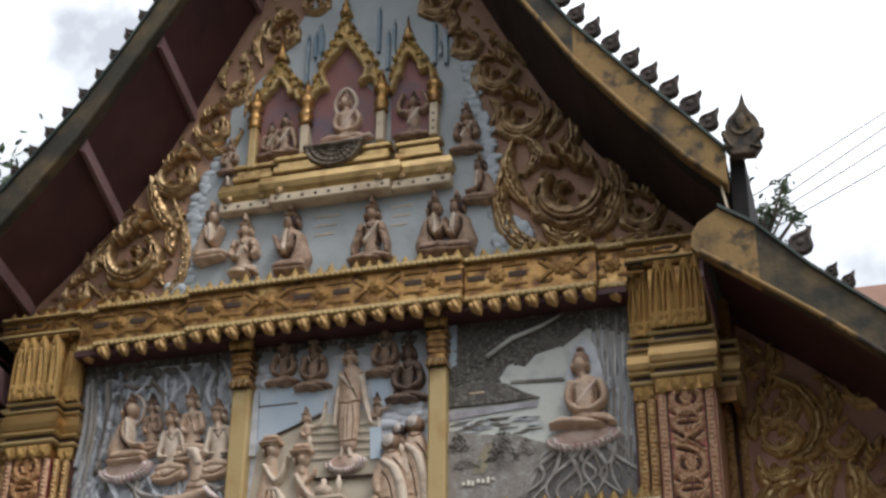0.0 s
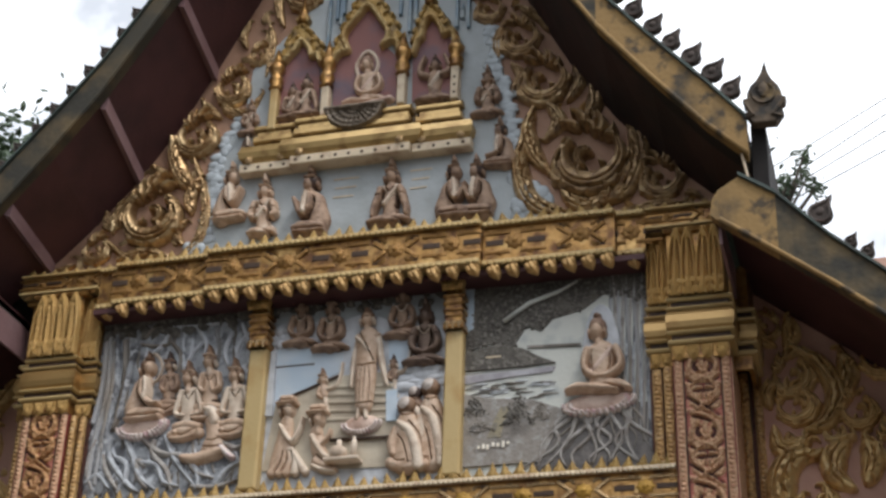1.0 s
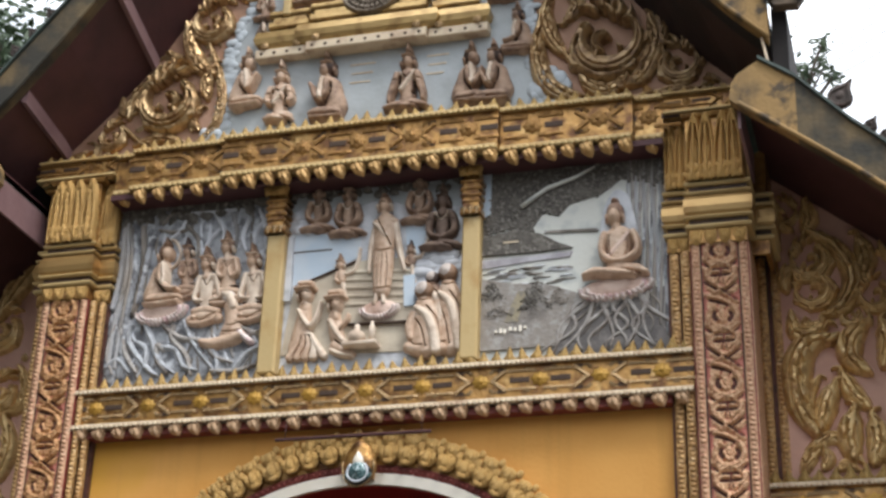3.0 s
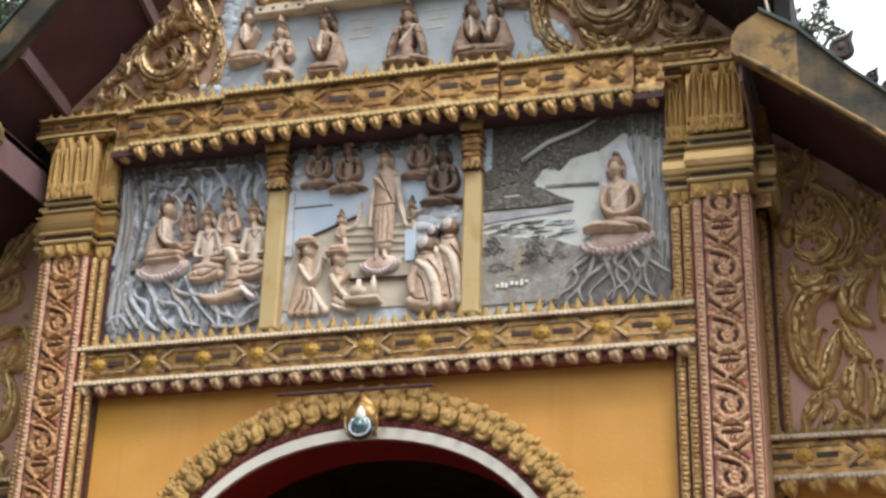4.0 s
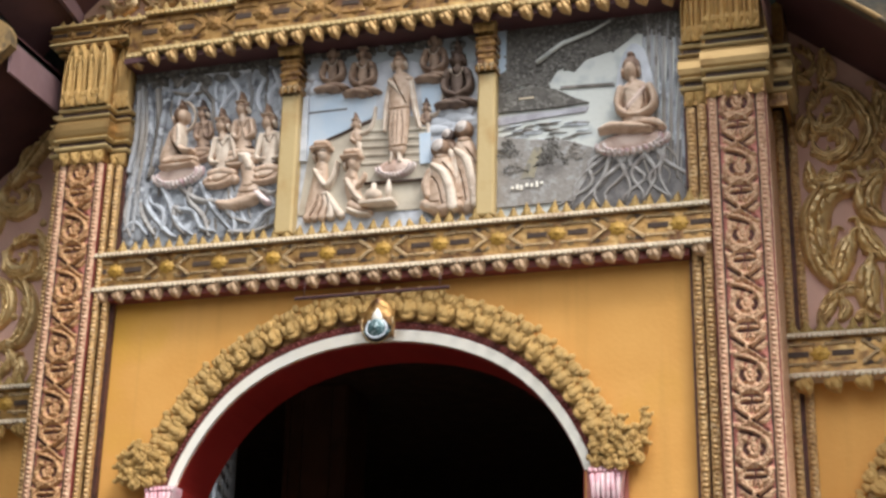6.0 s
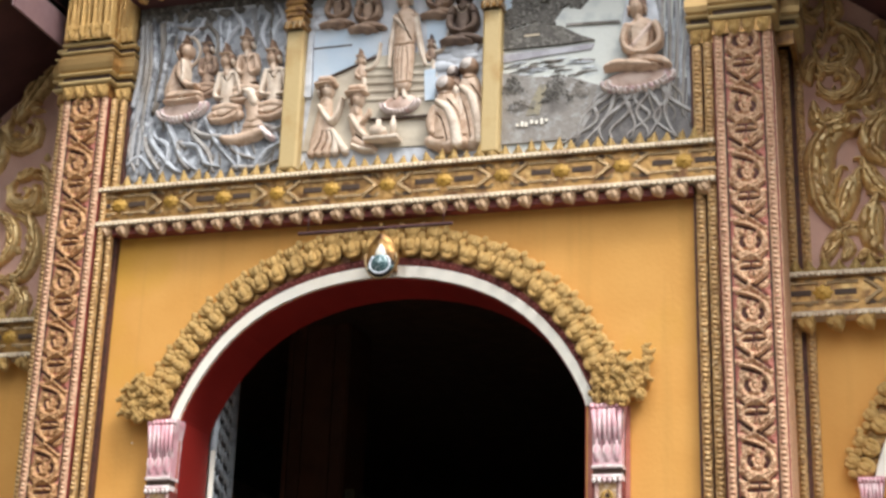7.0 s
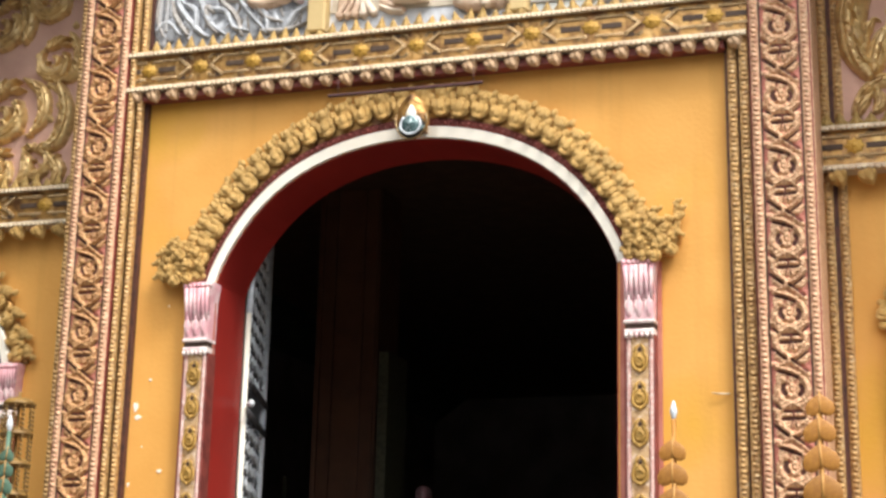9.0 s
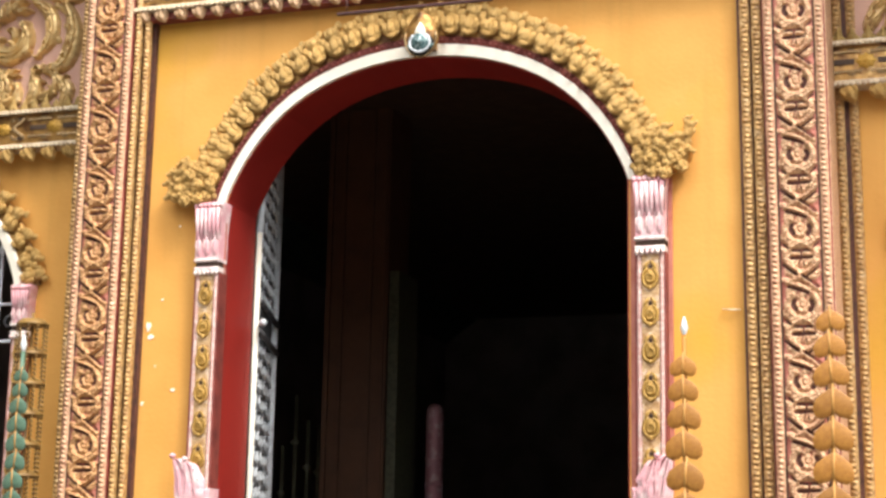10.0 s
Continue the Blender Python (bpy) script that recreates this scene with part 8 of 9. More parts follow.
# ---------------------------------------------------------------- side bay scroll panels
for sgn, x0, x1 in ((-1, -3.1, -1.74), (1, 1.76, 3.1)):
    o = thing("scroll_panel", ((x0 + x1) / 2, WING_Y, 3.59), "mauve side panel with large gold kanok scrolls", "ornament", "side scroll panels")
    part("ground_plate", Geo().box(x0, x1, WING_Y - 0.02, WING_Y - 0.001, 3.59, 5.10), MAUVE, o, "mauve plaster ground")
    y = WING_Y - 0.021
    if sgn > 0:
        curls = (((1.931, 4.570), 0.105, -1, -60), ((1.937, 4.435), 0.10, -1, -70), ((1.825, 4.808), 0.075, 1, 60), ((2.086, 4.304), 0.055, -1, -30), ((2.193, 4.391), 0.09, -1, -60), ((2.30, 4.62), 0.10, -1, -60), ((2.36, 4.22), 0.13, -1, -60), ((2.45, 3.85), 0.13, -1, -60), ((2.7, 4.1), 0.13, -1, -60))
        stems = (([(1.925, 4.704), (2.039, 4.622), (2.104, 4.478), (2.058, 4.353), (1.983, 4.314)], 0.085, -1), ([(1.837, 4.336), (1.850, 4.249), (1.909, 4.231), (1.980, 4.268)], 0.075, 1), ([(1.894, 4.304), (1.906, 4.252), (1.958, 4.280)], 0.06, -1), ([(1.917, 3.785), (1.854, 3.909), (1.847, 4.078), (1.898, 4.183), (2.005, 4.204)], 0.115, 1),
                 ([(1.905, 3.830), (1.884, 3.956), (1.928, 4.028)], 0.06, 1), ([(1.931, 3.804), (1.954, 3.901), (1.995, 3.997)], 0.085, 1)) + (([(1.852, 3.687), (1.897, 3.737), (1.962, 3.772), (2.028, 3.748), (2.090, 3.656)], 0.055, 1), ([(1.851, 3.623), (1.867, 3.666), (1.909, 3.707)], 0.05, -1), ([(1.928, 3.638), (1.953, 3.680), (1.941, 3.722)], 0.05, 1),
                 ([(2.055, 3.673), (2.042, 3.771), (2.066, 3.873)], 0.095, -1), ([(2.140, 4.041), (2.069, 4.107), (2.080, 4.197), (2.140, 4.255)], 0.095, -1), ([(2.131, 3.887), (2.068, 3.959), (2.029, 4.050)], 0.075, -1), ([(1.911, 4.706), (1.937, 4.762), (1.921, 4.832)], 0.07, 1)) + (([(1.860, 4.717), (1.795, 4.773), (1.788, 4.861)], 0.06, -1),
                 ([(1.995, 3.633), (2.019, 3.656), (2.066, 3.633)], 0.045, 1), ([(1.824, 4.429), (1.815, 4.495), (1.852, 4.544)], 0.06, -1), ([(2.129, 3.649), (2.157, 3.743), (2.140, 3.842)], 0.09, 1), ([(2.197, 4.061), (2.229, 4.158), (2.208, 4.249)], 0.09, 1), ([(2.128, 4.450), (2.161, 4.551), (2.139, 4.659)], 0.08, -1),
                 ([(2.215, 3.619), (2.212, 3.739), (2.272, 3.832)], 0.09, -1))
    else:
        curls = (((-1.955, 4.560), 0.125, -1, -30), ((-1.912, 4.230), 0.105, -1, -20), ((-2.214, 4.439), 0.13, -1, -30), ((-2.172, 3.976), 0.145, -1, -30), ((-1.976, 3.714), 0.085, 1, 30), ((-2.171, 3.695), 0.09, -1, -30), ((-2.462, 3.921), 0.15, -1, -30), ((-2.45, 4.45), 0.12, -1, -30))
        stems = (([(-1.993, 4.606), (-1.928, 4.740), (-1.838, 4.875), (-1.787, 4.971)], 0.105, -1), ([(-1.836, 4.362), (-1.788, 4.270), (-1.798, 4.154), (-1.879, 4.117)], 0.06, 1), ([(-2.079, 4.730), (-2.032, 4.802), (-1.960, 4.841)], 0.08, 1), ([(-1.869, 4.102), (-1.828, 3.964), (-1.861, 3.825), (-1.938, 3.784)], 0.085, 1), ([(-2.066, 4.144), (-1.972, 4.072), (-1.951, 3.955), (-2.006, 3.866)], 0.07, 1)) + (([(-2.070, 3.603), (-2.022, 3.669), (-2.036, 3.769)], 0.07, 1), ([(-1.869, 3.601), (-1.849, 3.670), (-1.898, 3.744)], 0.07, -1), ([(-2.211, 3.614), (-2.189, 3.725), (-2.260, 3.817)], 0.07, 1), ([(-2.089, 4.339), (-2.074, 4.457), (-2.123, 4.582)], 0.08, 1), ([(-2.289, 4.628), (-2.176, 4.740), (-2.133, 4.890)], 0.1, 1), ([(-1.833, 3.998), (-1.859, 4.058), (-1.933, 4.106)], 0.035, 1))
        for px, pz in ((-1.933, 4.106), (-1.916, 3.932), (-1.873, 4.001), (-1.817, 4.405)):
            piece("nub", NUB[WORN_GOLD], spot(px, y, pz - 0.02, 0, 0.045, 0.045, 0.045), o)
    for k, ((cx, cz), r, way, a0) in enumerate(curls):
        volute(o, cx, cz, r, y, way, a0, WORN_GOLD, 80 + k)
    for k, (pts, w, side) in enumerate(stems):
        kanok_stem(o, pts, w, y, side, WORN_GOLD, 100 + k)
    set_back(o)


# ---------------------------------------------------------------- roofs
OVER = 0.50
# Darker copy of MAROON: the right eaves' shade is put into the colour.
SHADED_MAROON = material("shaded_maroon_board", (0.040, 0.017, 0.016), 0.75, 0.0, (0.018, 0.010, 0.010), 4, 0.42, 0.66, 45, 0.2)
FINIAL_BROWN = material("weathered_brown_finial_paint", (0.115, 0.08, 0.05), 0.8, 0.0, (0.035, 0.03, 0.026), 16, 0.45, 0.62, 40, 0.5, (0.22, 0.15, 0.07), 12, 0.58, 0.7)
# heights of the bargeboard's lower and upper edge over the points of ROOF
BARGE = [(5.315, 5.50), (5.49, 5.715), (5.785, 6.0), (6.09, 6.29), (6.40, 6.585), (6.655, 6.86), (7.05, 7.28), (7.57, 7.80), (8.15, 8.38)]
FIN_LINE = [(-0.010, -0.03), (0.012, -0.03), (0.014, 0.012), (0.034, 0.018), (0.050, 0.040), (0.052, 0.066), (0.036, 0.092), (0.026, 0.115), (0.022, 0.15), (0.004, 0.122), (-0.022, 0.100), (-0.044, 0.082), (-0.052, 0.056), (-0.044, 0.030), (-0.026, 0.016), (-0.012, 0.012)]
FIN = Geo().plate(FIN_LINE, -0.018, 0.018, 0, 0.005).tube([(x * 0.8, -0.018, 0.012 + (z - 0.012) * 0.8) for x, z in FIN_LINE[2:] + FIN_LINE[2:3]], 0.007, 5).ball((0, -0.016, 0.058), (0.018, 0.010, 0.022), 7, 5).mesh("finial", STONE)


def slope(xs, low, high, y0, y1):
    """A roof board or slab that follows a bent line, from low to high, between y0 and y1."""
    g = Geo()
    for i in range(len(xs) - 1):
        v = [(xs[i], y, z) for y in (y0, y1) for z in (low[i], high[i])] + [(xs[i + 1], y, z) for y in (y0, y1) for z in (low[i + 1], high[i + 1])]
        g.add(v, [(0, 2, 3, 1), (4, 5, 7, 6), (0, 1, 5, 4), (2, 6, 7, 3), (1, 3, 7, 5), (0, 4, 6, 2)])
    return g


def tilted(xs, back, front, y0, y1, thick=0.05):
    """Eaves boarding that follows a bent line, from the heights back at y0 to the heights front at y1."""
    g = Geo()
    for i in range(len(xs) - 1):
        v = [(xs[k], y, z + t) for k in (i, i + 1) for y, z in ((y0, back[k]), (y1, front[k])) for t in (0, thick)]
        g.add(v, [(0, 2, 3, 1), (4, 5, 7, 6), (0, 1, 5, 4), (2, 6, 7, 3), (1, 3, 7, 5), (0, 4, 6, 2)])
    return g


o = thing("roof", (XC, 0, 5.3), "steep curved gable roof with weathered ochre bargeboards and flame finials", "roof")
soff, bot, top = [z for _, z in ROOF], [b for b, _ in BARGE], [t for _, t in BARGE]
for s in (-1, 1):
    xs = [XC + s * x for x, _ in ROOF]
    part("soffit", tilted(xs, soff, [b + 0.015 for b in bot], 0.0, -OVER + 0.03), MAROON if s < 0 else SHADED_MAROON, o, "maroon painted eaves boarding")
    part("roof_slope", slope(xs, [z - 0.10 for z in top], [z - 0.02 for z in top], -OVER + 0.03, 10.3), TILE, o, "dark green tiled slope")
    paint = OCHRE_OLD if s > 0 else OCHRE_MOULD
    # black strip added for the shade behind the right bargeboard
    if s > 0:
        part("inner_board", slope(xs, [b - 0.002 for b in bot], [b + 0.012 for b in bot], -OVER + 0.0285, -OVER + 0.19), BLACK_BOARD, o, "black strip for the shade behind the bargeboard")
    board = part("bargeboard", slope(xs[:4], bot[:4], top[:4], -OVER - 0.03, -OVER + 0.028), paint, o, "mould-stained ochre bargeboard")
    part("upper_bargeboard", slope(xs[3:], bot[3:], top[3:], -OVER - 0.03, -OVER + 0.028), OCHRE_MOULD, o, "mould-blackened upper bargeboard")
    part("edge_bead", Geo().tube([(x, -OVER - 0.03, z + 0.012) for x, z in zip(xs, bot)], 0.012, 6), paint, board)
    part("barge_cap", slope(xs, [t + 0.002 for t in top], [t + 0.022 for t in top], -OVER - 0.045, -OVER + 0.05), TILE, o, "dark green tile capping")
    for x in (1.235, 0.885, 1.665, 0.56) if s < 0 else ():
        za, zb = eaves(XC + x), float(np.interp(x, [q for q, _ in ROOF][::-1], bot[::-1]))
        g = Geo().add([(XC + s * x + a, yy, zz + b) for yy, zz in ((-0.002, za), (-OVER + 0.03, zb)) for a, b in ((-0.016, -0.03), (0.016, -0.042), (0.02, 0.03), (-0.012, 0.03))],
                      [(0, 1, 2, 3), (4, 7, 6, 5), (0, 4, 5, 1), (1, 5, 6, 2), (2, 6, 7, 3), (3, 7, 4, 0)])
        part("purlin", g, LILAC, o, "lilac painted purlin")
    run, dist = 0.0, 0.0
    for i in range(len(xs) - 1):
        seg = math.hypot(xs[i + 1] - xs[i], top[i + 1] - top[i])
        while run <= dist + seg:
            t = (run - dist) / seg
            if run > 0.1:
                k = random.uniform(0.9, 1.1) * (1.0 if s > 0 else 0.7)
                piece("finial", FIN, spot(xs[i] + (xs[i + 1] - xs[i]) * t, -OVER, top[i] + (top[i + 1] - top[i]) * t + 0.03, s * 22 + random.uniform(-6, 6), s * k * 0.86, 1.0, k * 0.86), board)
            run += 0.128
        dist += seg
    tipx, tipz = xs[0], top[0]
    big = Geo().plate([(-0.055, -0.07), (0.065, -0.07), (0.10, 0.0), (0.075, 0.035), (0.105, 0.065), (0.11, 0.10), (0.085, 0.095), (0.088, 0.135), (0.07, 0.185), (0.04, 0.225), (0.018, 0.275), (0.0, 0.36), (-0.018, 0.275), (-0.04, 0.225), (-0.07, 0.185), (-0.085, 0.135),
                       (-0.082, 0.095), (-0.105, 0.095), (-0.10, 0.06), (-0.075, 0.035), (-0.09, 0.0)], -0.025, 0.025, 0, 0.008)
    big.tube([(0.055 * math.sin(a), -0.027, 0.125 + 0.065 * math.cos(a)) for a in np.linspace(0, 6.283, 13)], 0.009, 5)
    for e in (-1, 1):
        big.tube([(e * 0.095, -0.027, -0.04), (e * 0.05, -0.03, -0.02), (e * 0.075, -0.03, 0.03), (e * 0.095, -0.027, 0.07)], 0.011, 5)
    big.ball((-0.003, -0.027, 0.15), (0.03, 0.014, 0.055), 8, 5)
    part("end_finial", Geo().add(big.v, big.f, 0, False, spot(tipx + s * 0.075, -OVER - 0.02, tipz + 0.015, s * 4, s * 0.85, 1.0, 0.74)), FINIAL_BROWN, o, "large flame finial at the eave")
    part("eave_end", Geo().box(min(tipx + s * 0.01, tipx + s * 0.075), max(tipx + s * 0.01, tipx + s * 0.075), -OVER + 0.03, 0.3, 5.08, 5.50), BLACK_BOARD, o, "black eave end board")
    part("drop_rod", Geo().tube([(tipx - s * 0.03, -OVER - 0.01, 5.34), (tipx + s * 0.0, -OVER - 0.01, 5.16)], 0.006, 6), WHITE_TRIM, o, "thin white pipe")

for s in (-1, 1):
    o = thing("lower_roof", (XC + s * 2.3, 0, 4.7), "lower side roof with mould-stained ochre bargeboard", "roof", "lower side roofs")
    line = [(1.735, 5.015, 5.165), (1.82, 4.95, 5.22), (1.965, 4.836, 5.115), (2.175, 4.67, 4.885), (2.40, 4.475, 4.68), (2.8, 4.15, 4.34), (3.3, 3.80, 3.98), (3.8, 3.52, 3.70)]
    xs, bot2, top2 = [XC + s * a for a, _, _ in line], [b for _, b, _ in line], [c for _, _, c in line]
    part("soffit", slope(xs, [b + 0.10 for b in bot2], [b + 0.14 for b in bot2], -OVER + 0.029, 0.95), MAROON, o, "maroon painted eaves boarding")
    part("roof_slope", slope(xs, [c - 0.08 for c in top2], [c - 0.02 for c in top2], -OVER + 0.03, 10.3), TILE, o, "dark green tiled slope")
    part("bargeboard_end", slope(xs[:3], bot2[:3], top2[:3], -OVER - 0.03, -OVER + 0.028), OCHRE_OLD, o, "paler ochre bargeboard end")
    board = part("bargeboard", slope(xs[2:], bot2[2:], top2[2:], -OVER - 0.03, -OVER + 0.028), OCHRE_MOULD, o, "mould-blackened ochre bargeboard")
    part("edge_bead", Geo().tube([(x, -OVER - 0.03, z + 0.012) for x, z in zip(xs, bot2)], 0.012, 6), OCHRE_OLD, board)
    part("barge_cap", slope(xs[1:], [c + 0.002 for c in top2[1:]], [c + 0.018 for c in top2[1:]], -OVER - 0.045, -OVER + 0.05), TILE, o)
    part("end_board", Geo().box(min(xs[0], xs[0] - s * 0.012), max(xs[0], xs[0] - s * 0.012), -OVER + 0.03, 0.1, 4.94, 5.10), LILAC, o, "lilac painted roof end board")
    part("barge_nose", Geo().plate([(xs[0] - s * 0.001, 5.015), (xs[0] - s * 0.001, 5.165), (xs[0] - s * 0.03, 5.12), (xs[0] - s * 0.038, 5.05)][::-s], -OVER - 0.03, -OVER + 0.028), OCHRE_OLD, board)
    for x, k in ((2.12, 1.0), (2.24, 0.5), (2.30, 0.55), (2.55, 0.6), (2.8, 1.0)):
        z = float(np.interp(x, [a for a, _, _ in line], top2))
        piece("finial", FIN, spot(XC + s * x, -OVER, z + 0.02, s * 20, s * k, 1.0, k), board)


# ---------------------------------------------------------------- standing offerings before the wall
SPADE = [(0, 0.16), (0.14, 0.04), (0.32, 0.0), (0.47, 0.10), (0.5, 0.30), (0.43, 0.50), (0.24, 0.66), (0, 0.80), (-0.24, 0.66), (-0.43, 0.50), (-0.5, 0.30), (-0.47, 0.10), (-0.32, 0.0), (-0.14, 0.04)]


RIB = material("orange_leaf_rib", (0.52, 0.27, 0.07), 0.5, 0.0, (0.42, 0.20, 0.05), 20, 0.45, 0.7, 50, 0.1)


def foil_tree(x, y, ztop, leaf, colour, label, tip, n=14, w0=0.11):
    """A pole with heart leaves of foil set up both sides of it."""
    o = thing("foil_tree", (x, y, 0), label, "offering tree", "offering trees")
    base = 0.0 if y < -0.9 else FLOOR
    part("pole", Geo().tube([(x, y, base + 0.08), (x, y, ztop - 0.05)], 0.010, 8), colour, o)
    part("stand", Geo().lathe([(0.14, 0), (0.14, 0.03), (0.05, 0.07), (0.03, 0.16), (0.012, 0.2)], (x, y, base + 0.002), 16), colour, o)
    if tip:
        part("tip", Geo().lathe([(0.006, 0), (0.010, 0.015), (0.015, 0.032), (0.010, 0.052), (0.003, 0.075)], (x, y, ztop - 0.055), 10), SILVER, o, "small silver spire tip")
    me = Geo().dome(SPADE, 0, 0.045, 0, None, ((1, 0), (0.9, 0.5), (0.4, 0.9))).plate(SPADE, 0.0, 0.012).tube([(0, -0.04, 0.1), (0, -0.05, 0.45), (0, -0.01, 0.9)], 0.035, 5, 1, 1).mesh("foil_leaf", [colour, RIB])
    z = ztop - (0.12 if tip else 0.0)
    for i in range(n):
        w = leaf * min(1.0, 0.72 + 0.09 * i)
        piece("foil_leaf", me, Matrix.Translation((x + random.uniform(-0.004, 0.004), y - 0.012, z - w * 0.86)) @ Matrix.Rotation(radians(random.uniform(-5, 5)), 4, "Y") @ Matrix.Diagonal((w, w * 0.9, w * 1.0, 1)), o)
        z -= w * 0.80
        if z < base + 0.3:
            break
    return o


foil_tree(1.18, -0.40, 2.375, 0.142, BRASS_LEAF, "brown gold foil leaf offering tree with silver tip", True, 18)
foil_tree(1.715, -0.40, 2.41, 0.146, BRASS_LEAF, "brown gold foil leaf offering tree without a tip", False, 18)
foil_tree(-1.70, -0.35, 2.40, 0.10, GREEN_LEAF, "teal green foil leaf offering tree with silver tip", True, 18)

o = thing("tiered_hanging", (-1.80, -0.12, 1.2), "tiered brown bead-string parasol beside the window", "hanging ornament")
for i in range(9):
    z = 2.50 - 0.135 * i
    part("tier", Geo().lathe([(0.066, 0), (0.074, 0.004), (0.07, 0.012), (0.05, 0.03), (0.01, 0.036)], (-1.81, -0.12, z), 14), BROWN_BEAD, o)
    g = Geo()
    for k in range(10):
        a = 6.283 * k / 10
        for b in range(6):
            g.ball((-1.81 + 0.066 * math.cos(a), -0.12 + 0.066 * math.sin(a), z - 0.006 - 0.02 * b), (0.0055, 0.0055, 0.0085), 5, 4)
    tagged(part("bead_fringe", g, BROWN_BEAD, o), kind="stuff")
part("rod", Geo().tube([(-1.81, -0.12, FLOOR), (-1.81, -0.12, 2.56)], 0.007, 6), BROWN_BEAD, o)

# ---------------------------------------------------------------- inside the hall
o = thing("hall_column", (-1.25, 2.5, FLOOR), "square red-brown lacquered column with gold ribs in the dark hall", "column")
part("shaft", Geo().box(-1.455, -1.065, 2.4, 2.75, FLOOR + 0.004, 4.19), INSIDE_RED, o)
for x in (-1.43, -1.35, -1.17, -1.09):
    part("rib", Geo().box(x - 0.012, x + 0.012, 2.38, 2.4, FLOOR + 0.1, 4.18), INSIDE_RED, o)
part("mosaic_band", Geo().box(-1.06, -1.0, 2.42, 2.75, FLOOR + 0.004, 3.2), INSIDE_GREEN, o, "greenish mosaic side band")
o = thing("hall_post", (-0.79, 2.5, FLOOR), "short pinkish metal post standing in the hall", "post")
part("shaft", Geo().lathe([(0.05, 0), (0.05, 1.75), (0.045, 1.8), (0.02, 1.82)], (-0.79, 2.5, FLOOR + 0.002), 12), INSIDE_PINK, o)
for z in (1.35, 1.5):
    part("collar", Geo().lathe([(0.052, 0), (0.056, 0.01), (0.052, 0.02)], (-0.79, 2.5, FLOOR + z), 12), INSIDE_PINK, o)
for x, h in ((-1.62, 1.75), (-1.70, 1.9), (-1.55, 1.72), (-1.78, 1.6)):
    o = thing("candle_stand", (x, 2.6, FLOOR), "thin dull brass candle stand in the hall", "candle stand", "candle stands")
    part("rod", Geo().lathe([(0.1, 0), (0.1, 0.02), (0.015, 0.06), (0.012, h - 0.3), (0.035, h - 0.28), (0.012, h - 0.26), (0.01, h)], (x, 2.6, FLOOR + 0.002), 10), INSIDE_GREEN, o)


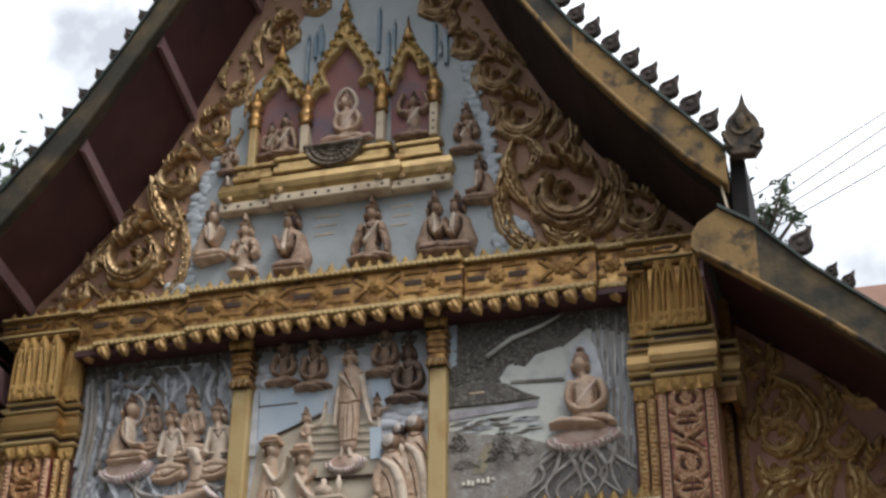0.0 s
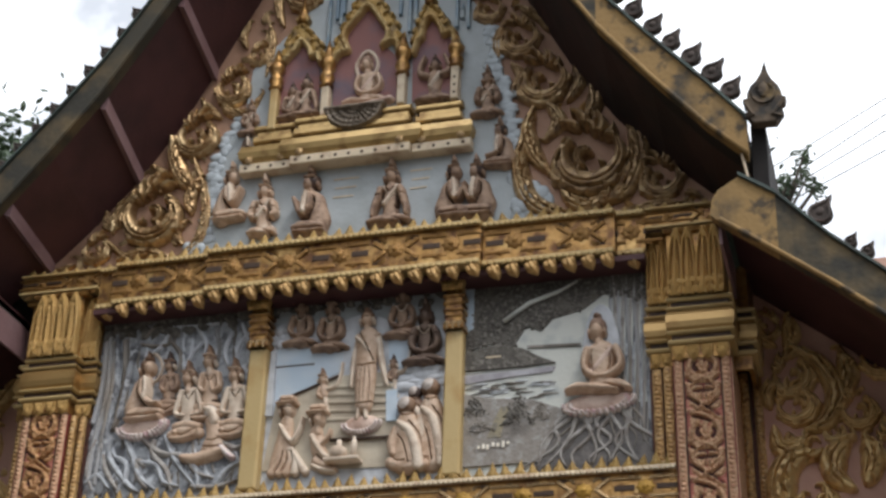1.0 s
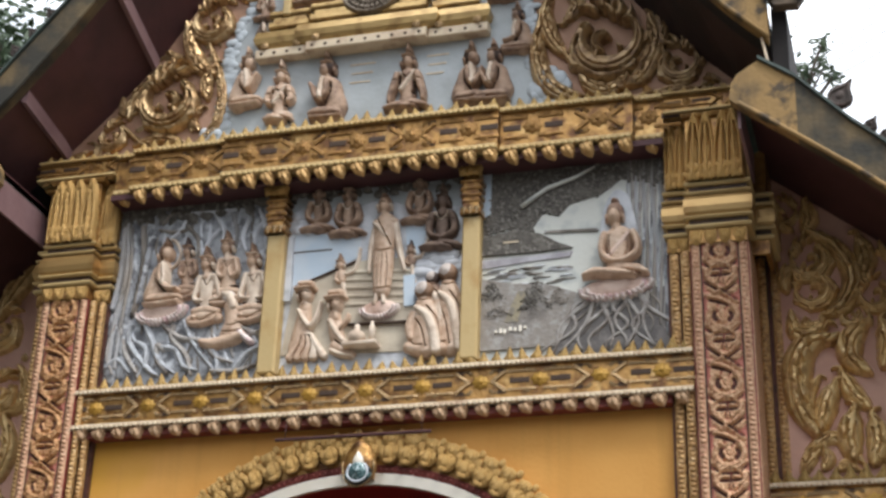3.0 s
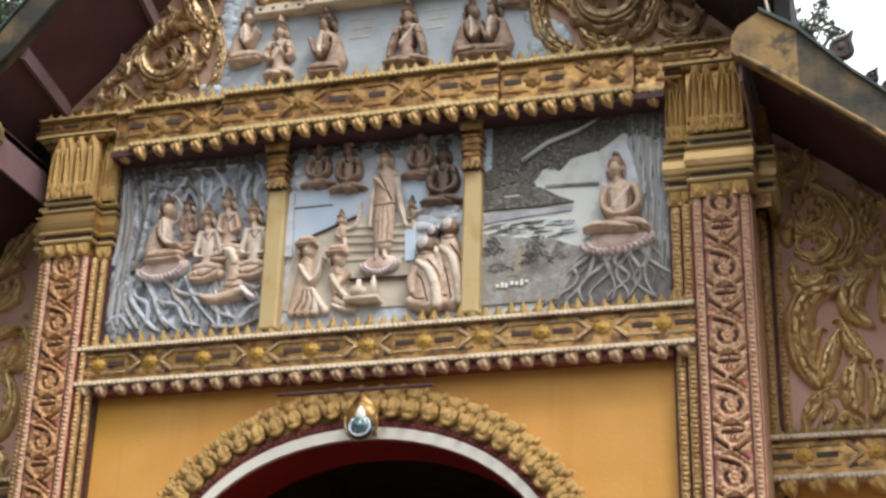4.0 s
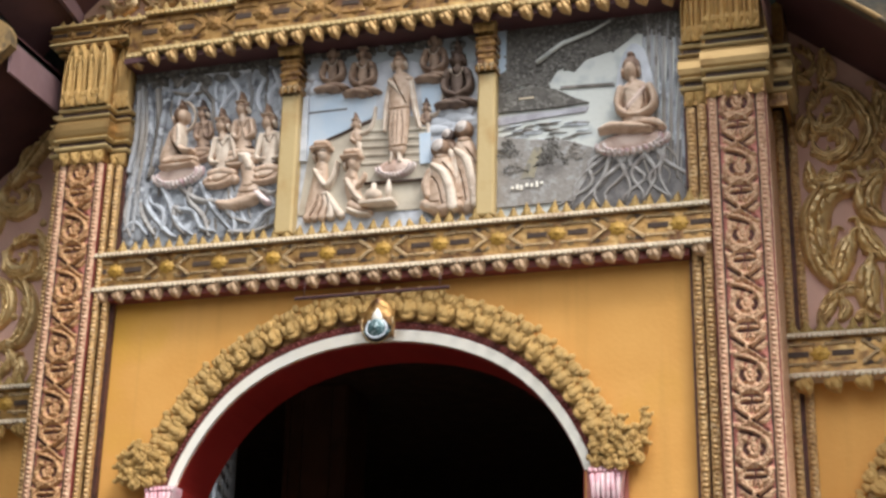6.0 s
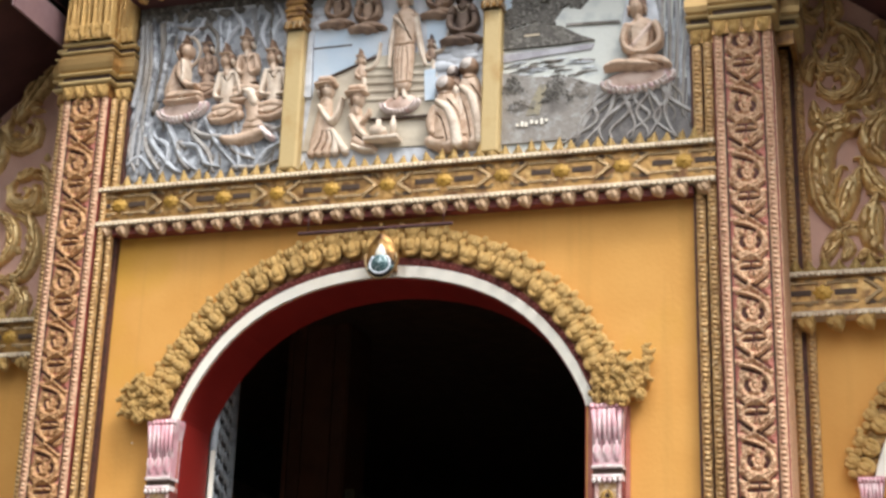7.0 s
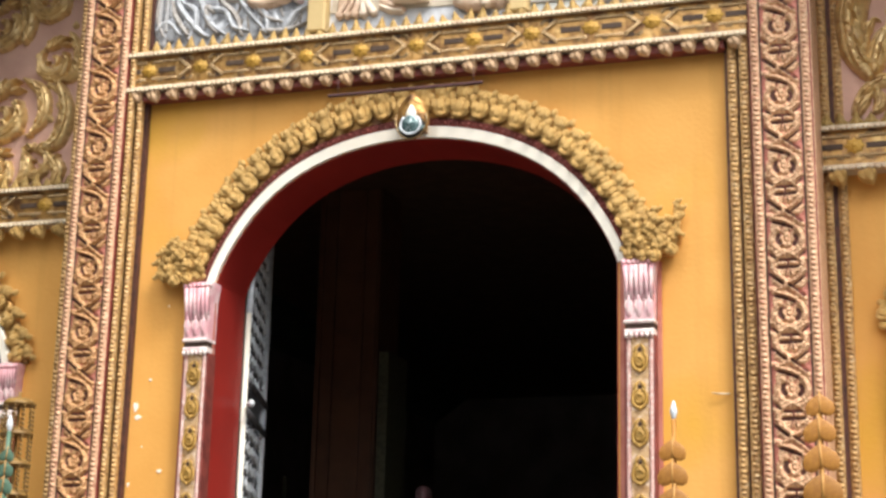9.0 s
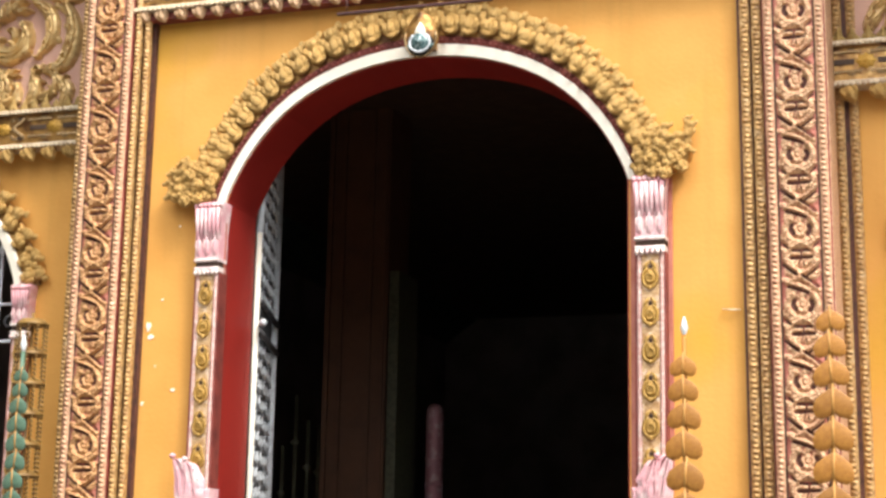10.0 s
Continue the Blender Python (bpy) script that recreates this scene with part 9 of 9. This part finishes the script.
# ---------------------------------------------------------------- trees and cables behind
def tree(x, y, height, spread, crown_low, leaves, leaf_size, seed, label):
    r = random.Random(seed)
    o = thing("tree", (x, y, 0), label, "tree")
    part("trunk", Geo().tube([(x, y, 0), (x + 0.2, y, height * 0.3), (x + 0.1, y + 0.2, height * 0.6), (x, y, height * 0.85)], [height * 0.022, height * 0.017, height * 0.012, height * 0.004], 8), BARK_TREE, o)
    tips = []
    for i in range(34):
        a, z0 = 6.283 * i / 16 + r.random(), height * r.uniform(crown_low, 0.82)
        q = spread * r.uniform(0.5, 1.0) * (1.1 - abs(z0 / height - 0.6))
        end = (x + q * math.cos(a), y + q * math.sin(a), z0 + height * r.uniform(0.05, 0.18))
        mid = (x + q * 0.45 * math.cos(a + 0.2), y + q * 0.45 * math.sin(a + 0.2), z0 + height * 0.04)
        part("limb", Geo().tube([(x + 0.1, y + 0.1, z0 - height * 0.05), mid, end], [height * 0.007, height * 0.005, height * 0.0015], 6), BARK_TREE, o)
        for k in range(5):
            t = 0.45 + 0.15 * k
            tips.append(Vector(mid).lerp(Vector(end), min(1.0, t)) + Vector((r.gauss(0, 0.25), r.gauss(0, 0.25), r.gauss(0, 0.2))))
    g = Geo()
    per = leaves // len(tips)
    for c in tips:
        s = spread * r.uniform(0.10, 0.22)
        for k in range(per):
            p = c + Vector((r.gauss(0, s), r.gauss(0, s), r.gauss(0, s * 0.7)))
            m = Matrix.Translation(p) @ Euler((r.uniform(0, 6), r.uniform(0, 6), r.uniform(0, 6))).to_matrix().to_4x4()
            w = leaf_size * r.uniform(0.7, 1.3)
            g.add([(0, 0, -w), (w * 0.45, 0.05 * w, -0.2 * w), (0.25 * w, 0, 0.6 * w), (0, 0.05 * w, w), (-0.3 * w, 0, 0.5 * w), (-w * 0.42, 0.05 * w, -0.25 * w)], [(0, 1, 2, 3, 4, 5)], 0, False, m)
    tagged(part("crown", g, LEAF, o, "loose crown of dark green leaves"), kind="stuff")
    return o


tree(-11.0, 13.0, 17.2, 2.6, 0.55, 42000, 0.09, 5, "tall broad-leaved tree behind the temple roof")
o = thing("tree", (1.3, 9.0, 0), "sparse dark tree top with leaf tufts behind the lower roof", "tree")
part("trunk", Geo().tube([(1.2, 9.0, 0), (1.3, 9.0, 5.0), (1.25, 9.0, 10.2)], [0.16, 0.12, 0.04], 8), BARK_TREE, o)
r = random.Random(12)
g = Geo()
for k in range(15):
    end = Vector((1.25 + r.uniform(0.02, 0.55), 9.0 + r.uniform(-0.25, 0.25), 10.45 + r.uniform(-0.25, 0.72)))
    part("limb", Geo().tube([(1.25, 9.0, 9.9 + 0.02 * k), tuple(Vector((1.25, 9.0, 10.1)).lerp(end, 0.55) + Vector((0, 0, -0.06))), tuple(end)], [0.03, 0.018, 0.01], 6), BARK_TREE, o)
    for q in range(34):
        m = Matrix.Translation(end + Vector((r.gauss(0, 0.055), r.gauss(0, 0.055), r.gauss(0, 0.045)))) @ Euler((r.uniform(0, 6), r.uniform(0, 6), r.uniform(0, 6))).to_matrix().to_4x4()
        w = r.uniform(0.03, 0.055)
        g.add([(0, 0, -w), (w * 0.45, 0, -0.2 * w), (0, 0.05 * w, w), (-w * 0.42, 0, -0.25 * w)], [(0, 1, 2, 3)], 0, False, m)
tagged(part("crown", g, LEAF, o, "dark tufts of leaves"), kind="stuff")

o = thing("power_lines", (3.0, 20.0, 0), "four thin black power cables on a far pole", "cable")
part("pole", Geo().tube([(12.0, 20.0, 0), (12.0, 20.0, 26.0)], [0.16, 0.1], 10), PAVING, o)
for za, zb, xa in ((17.87, 19.07, 1.08), (17.55, 18.76, 1.2), (17.36, 18.40, 1.3), (17.06, 17.98, 1.3)):
    k = (zb - za) / (3.2 - xa)
    part("cable", Geo().tube([(-6.0, 20, za - k * (xa + 6) + 0.25), (xa, 20, za), (3.2, 20, zb), (12.0, 20, zb + k * 8.8 + 0.3)], 0.0125, 5), CABLE, o)
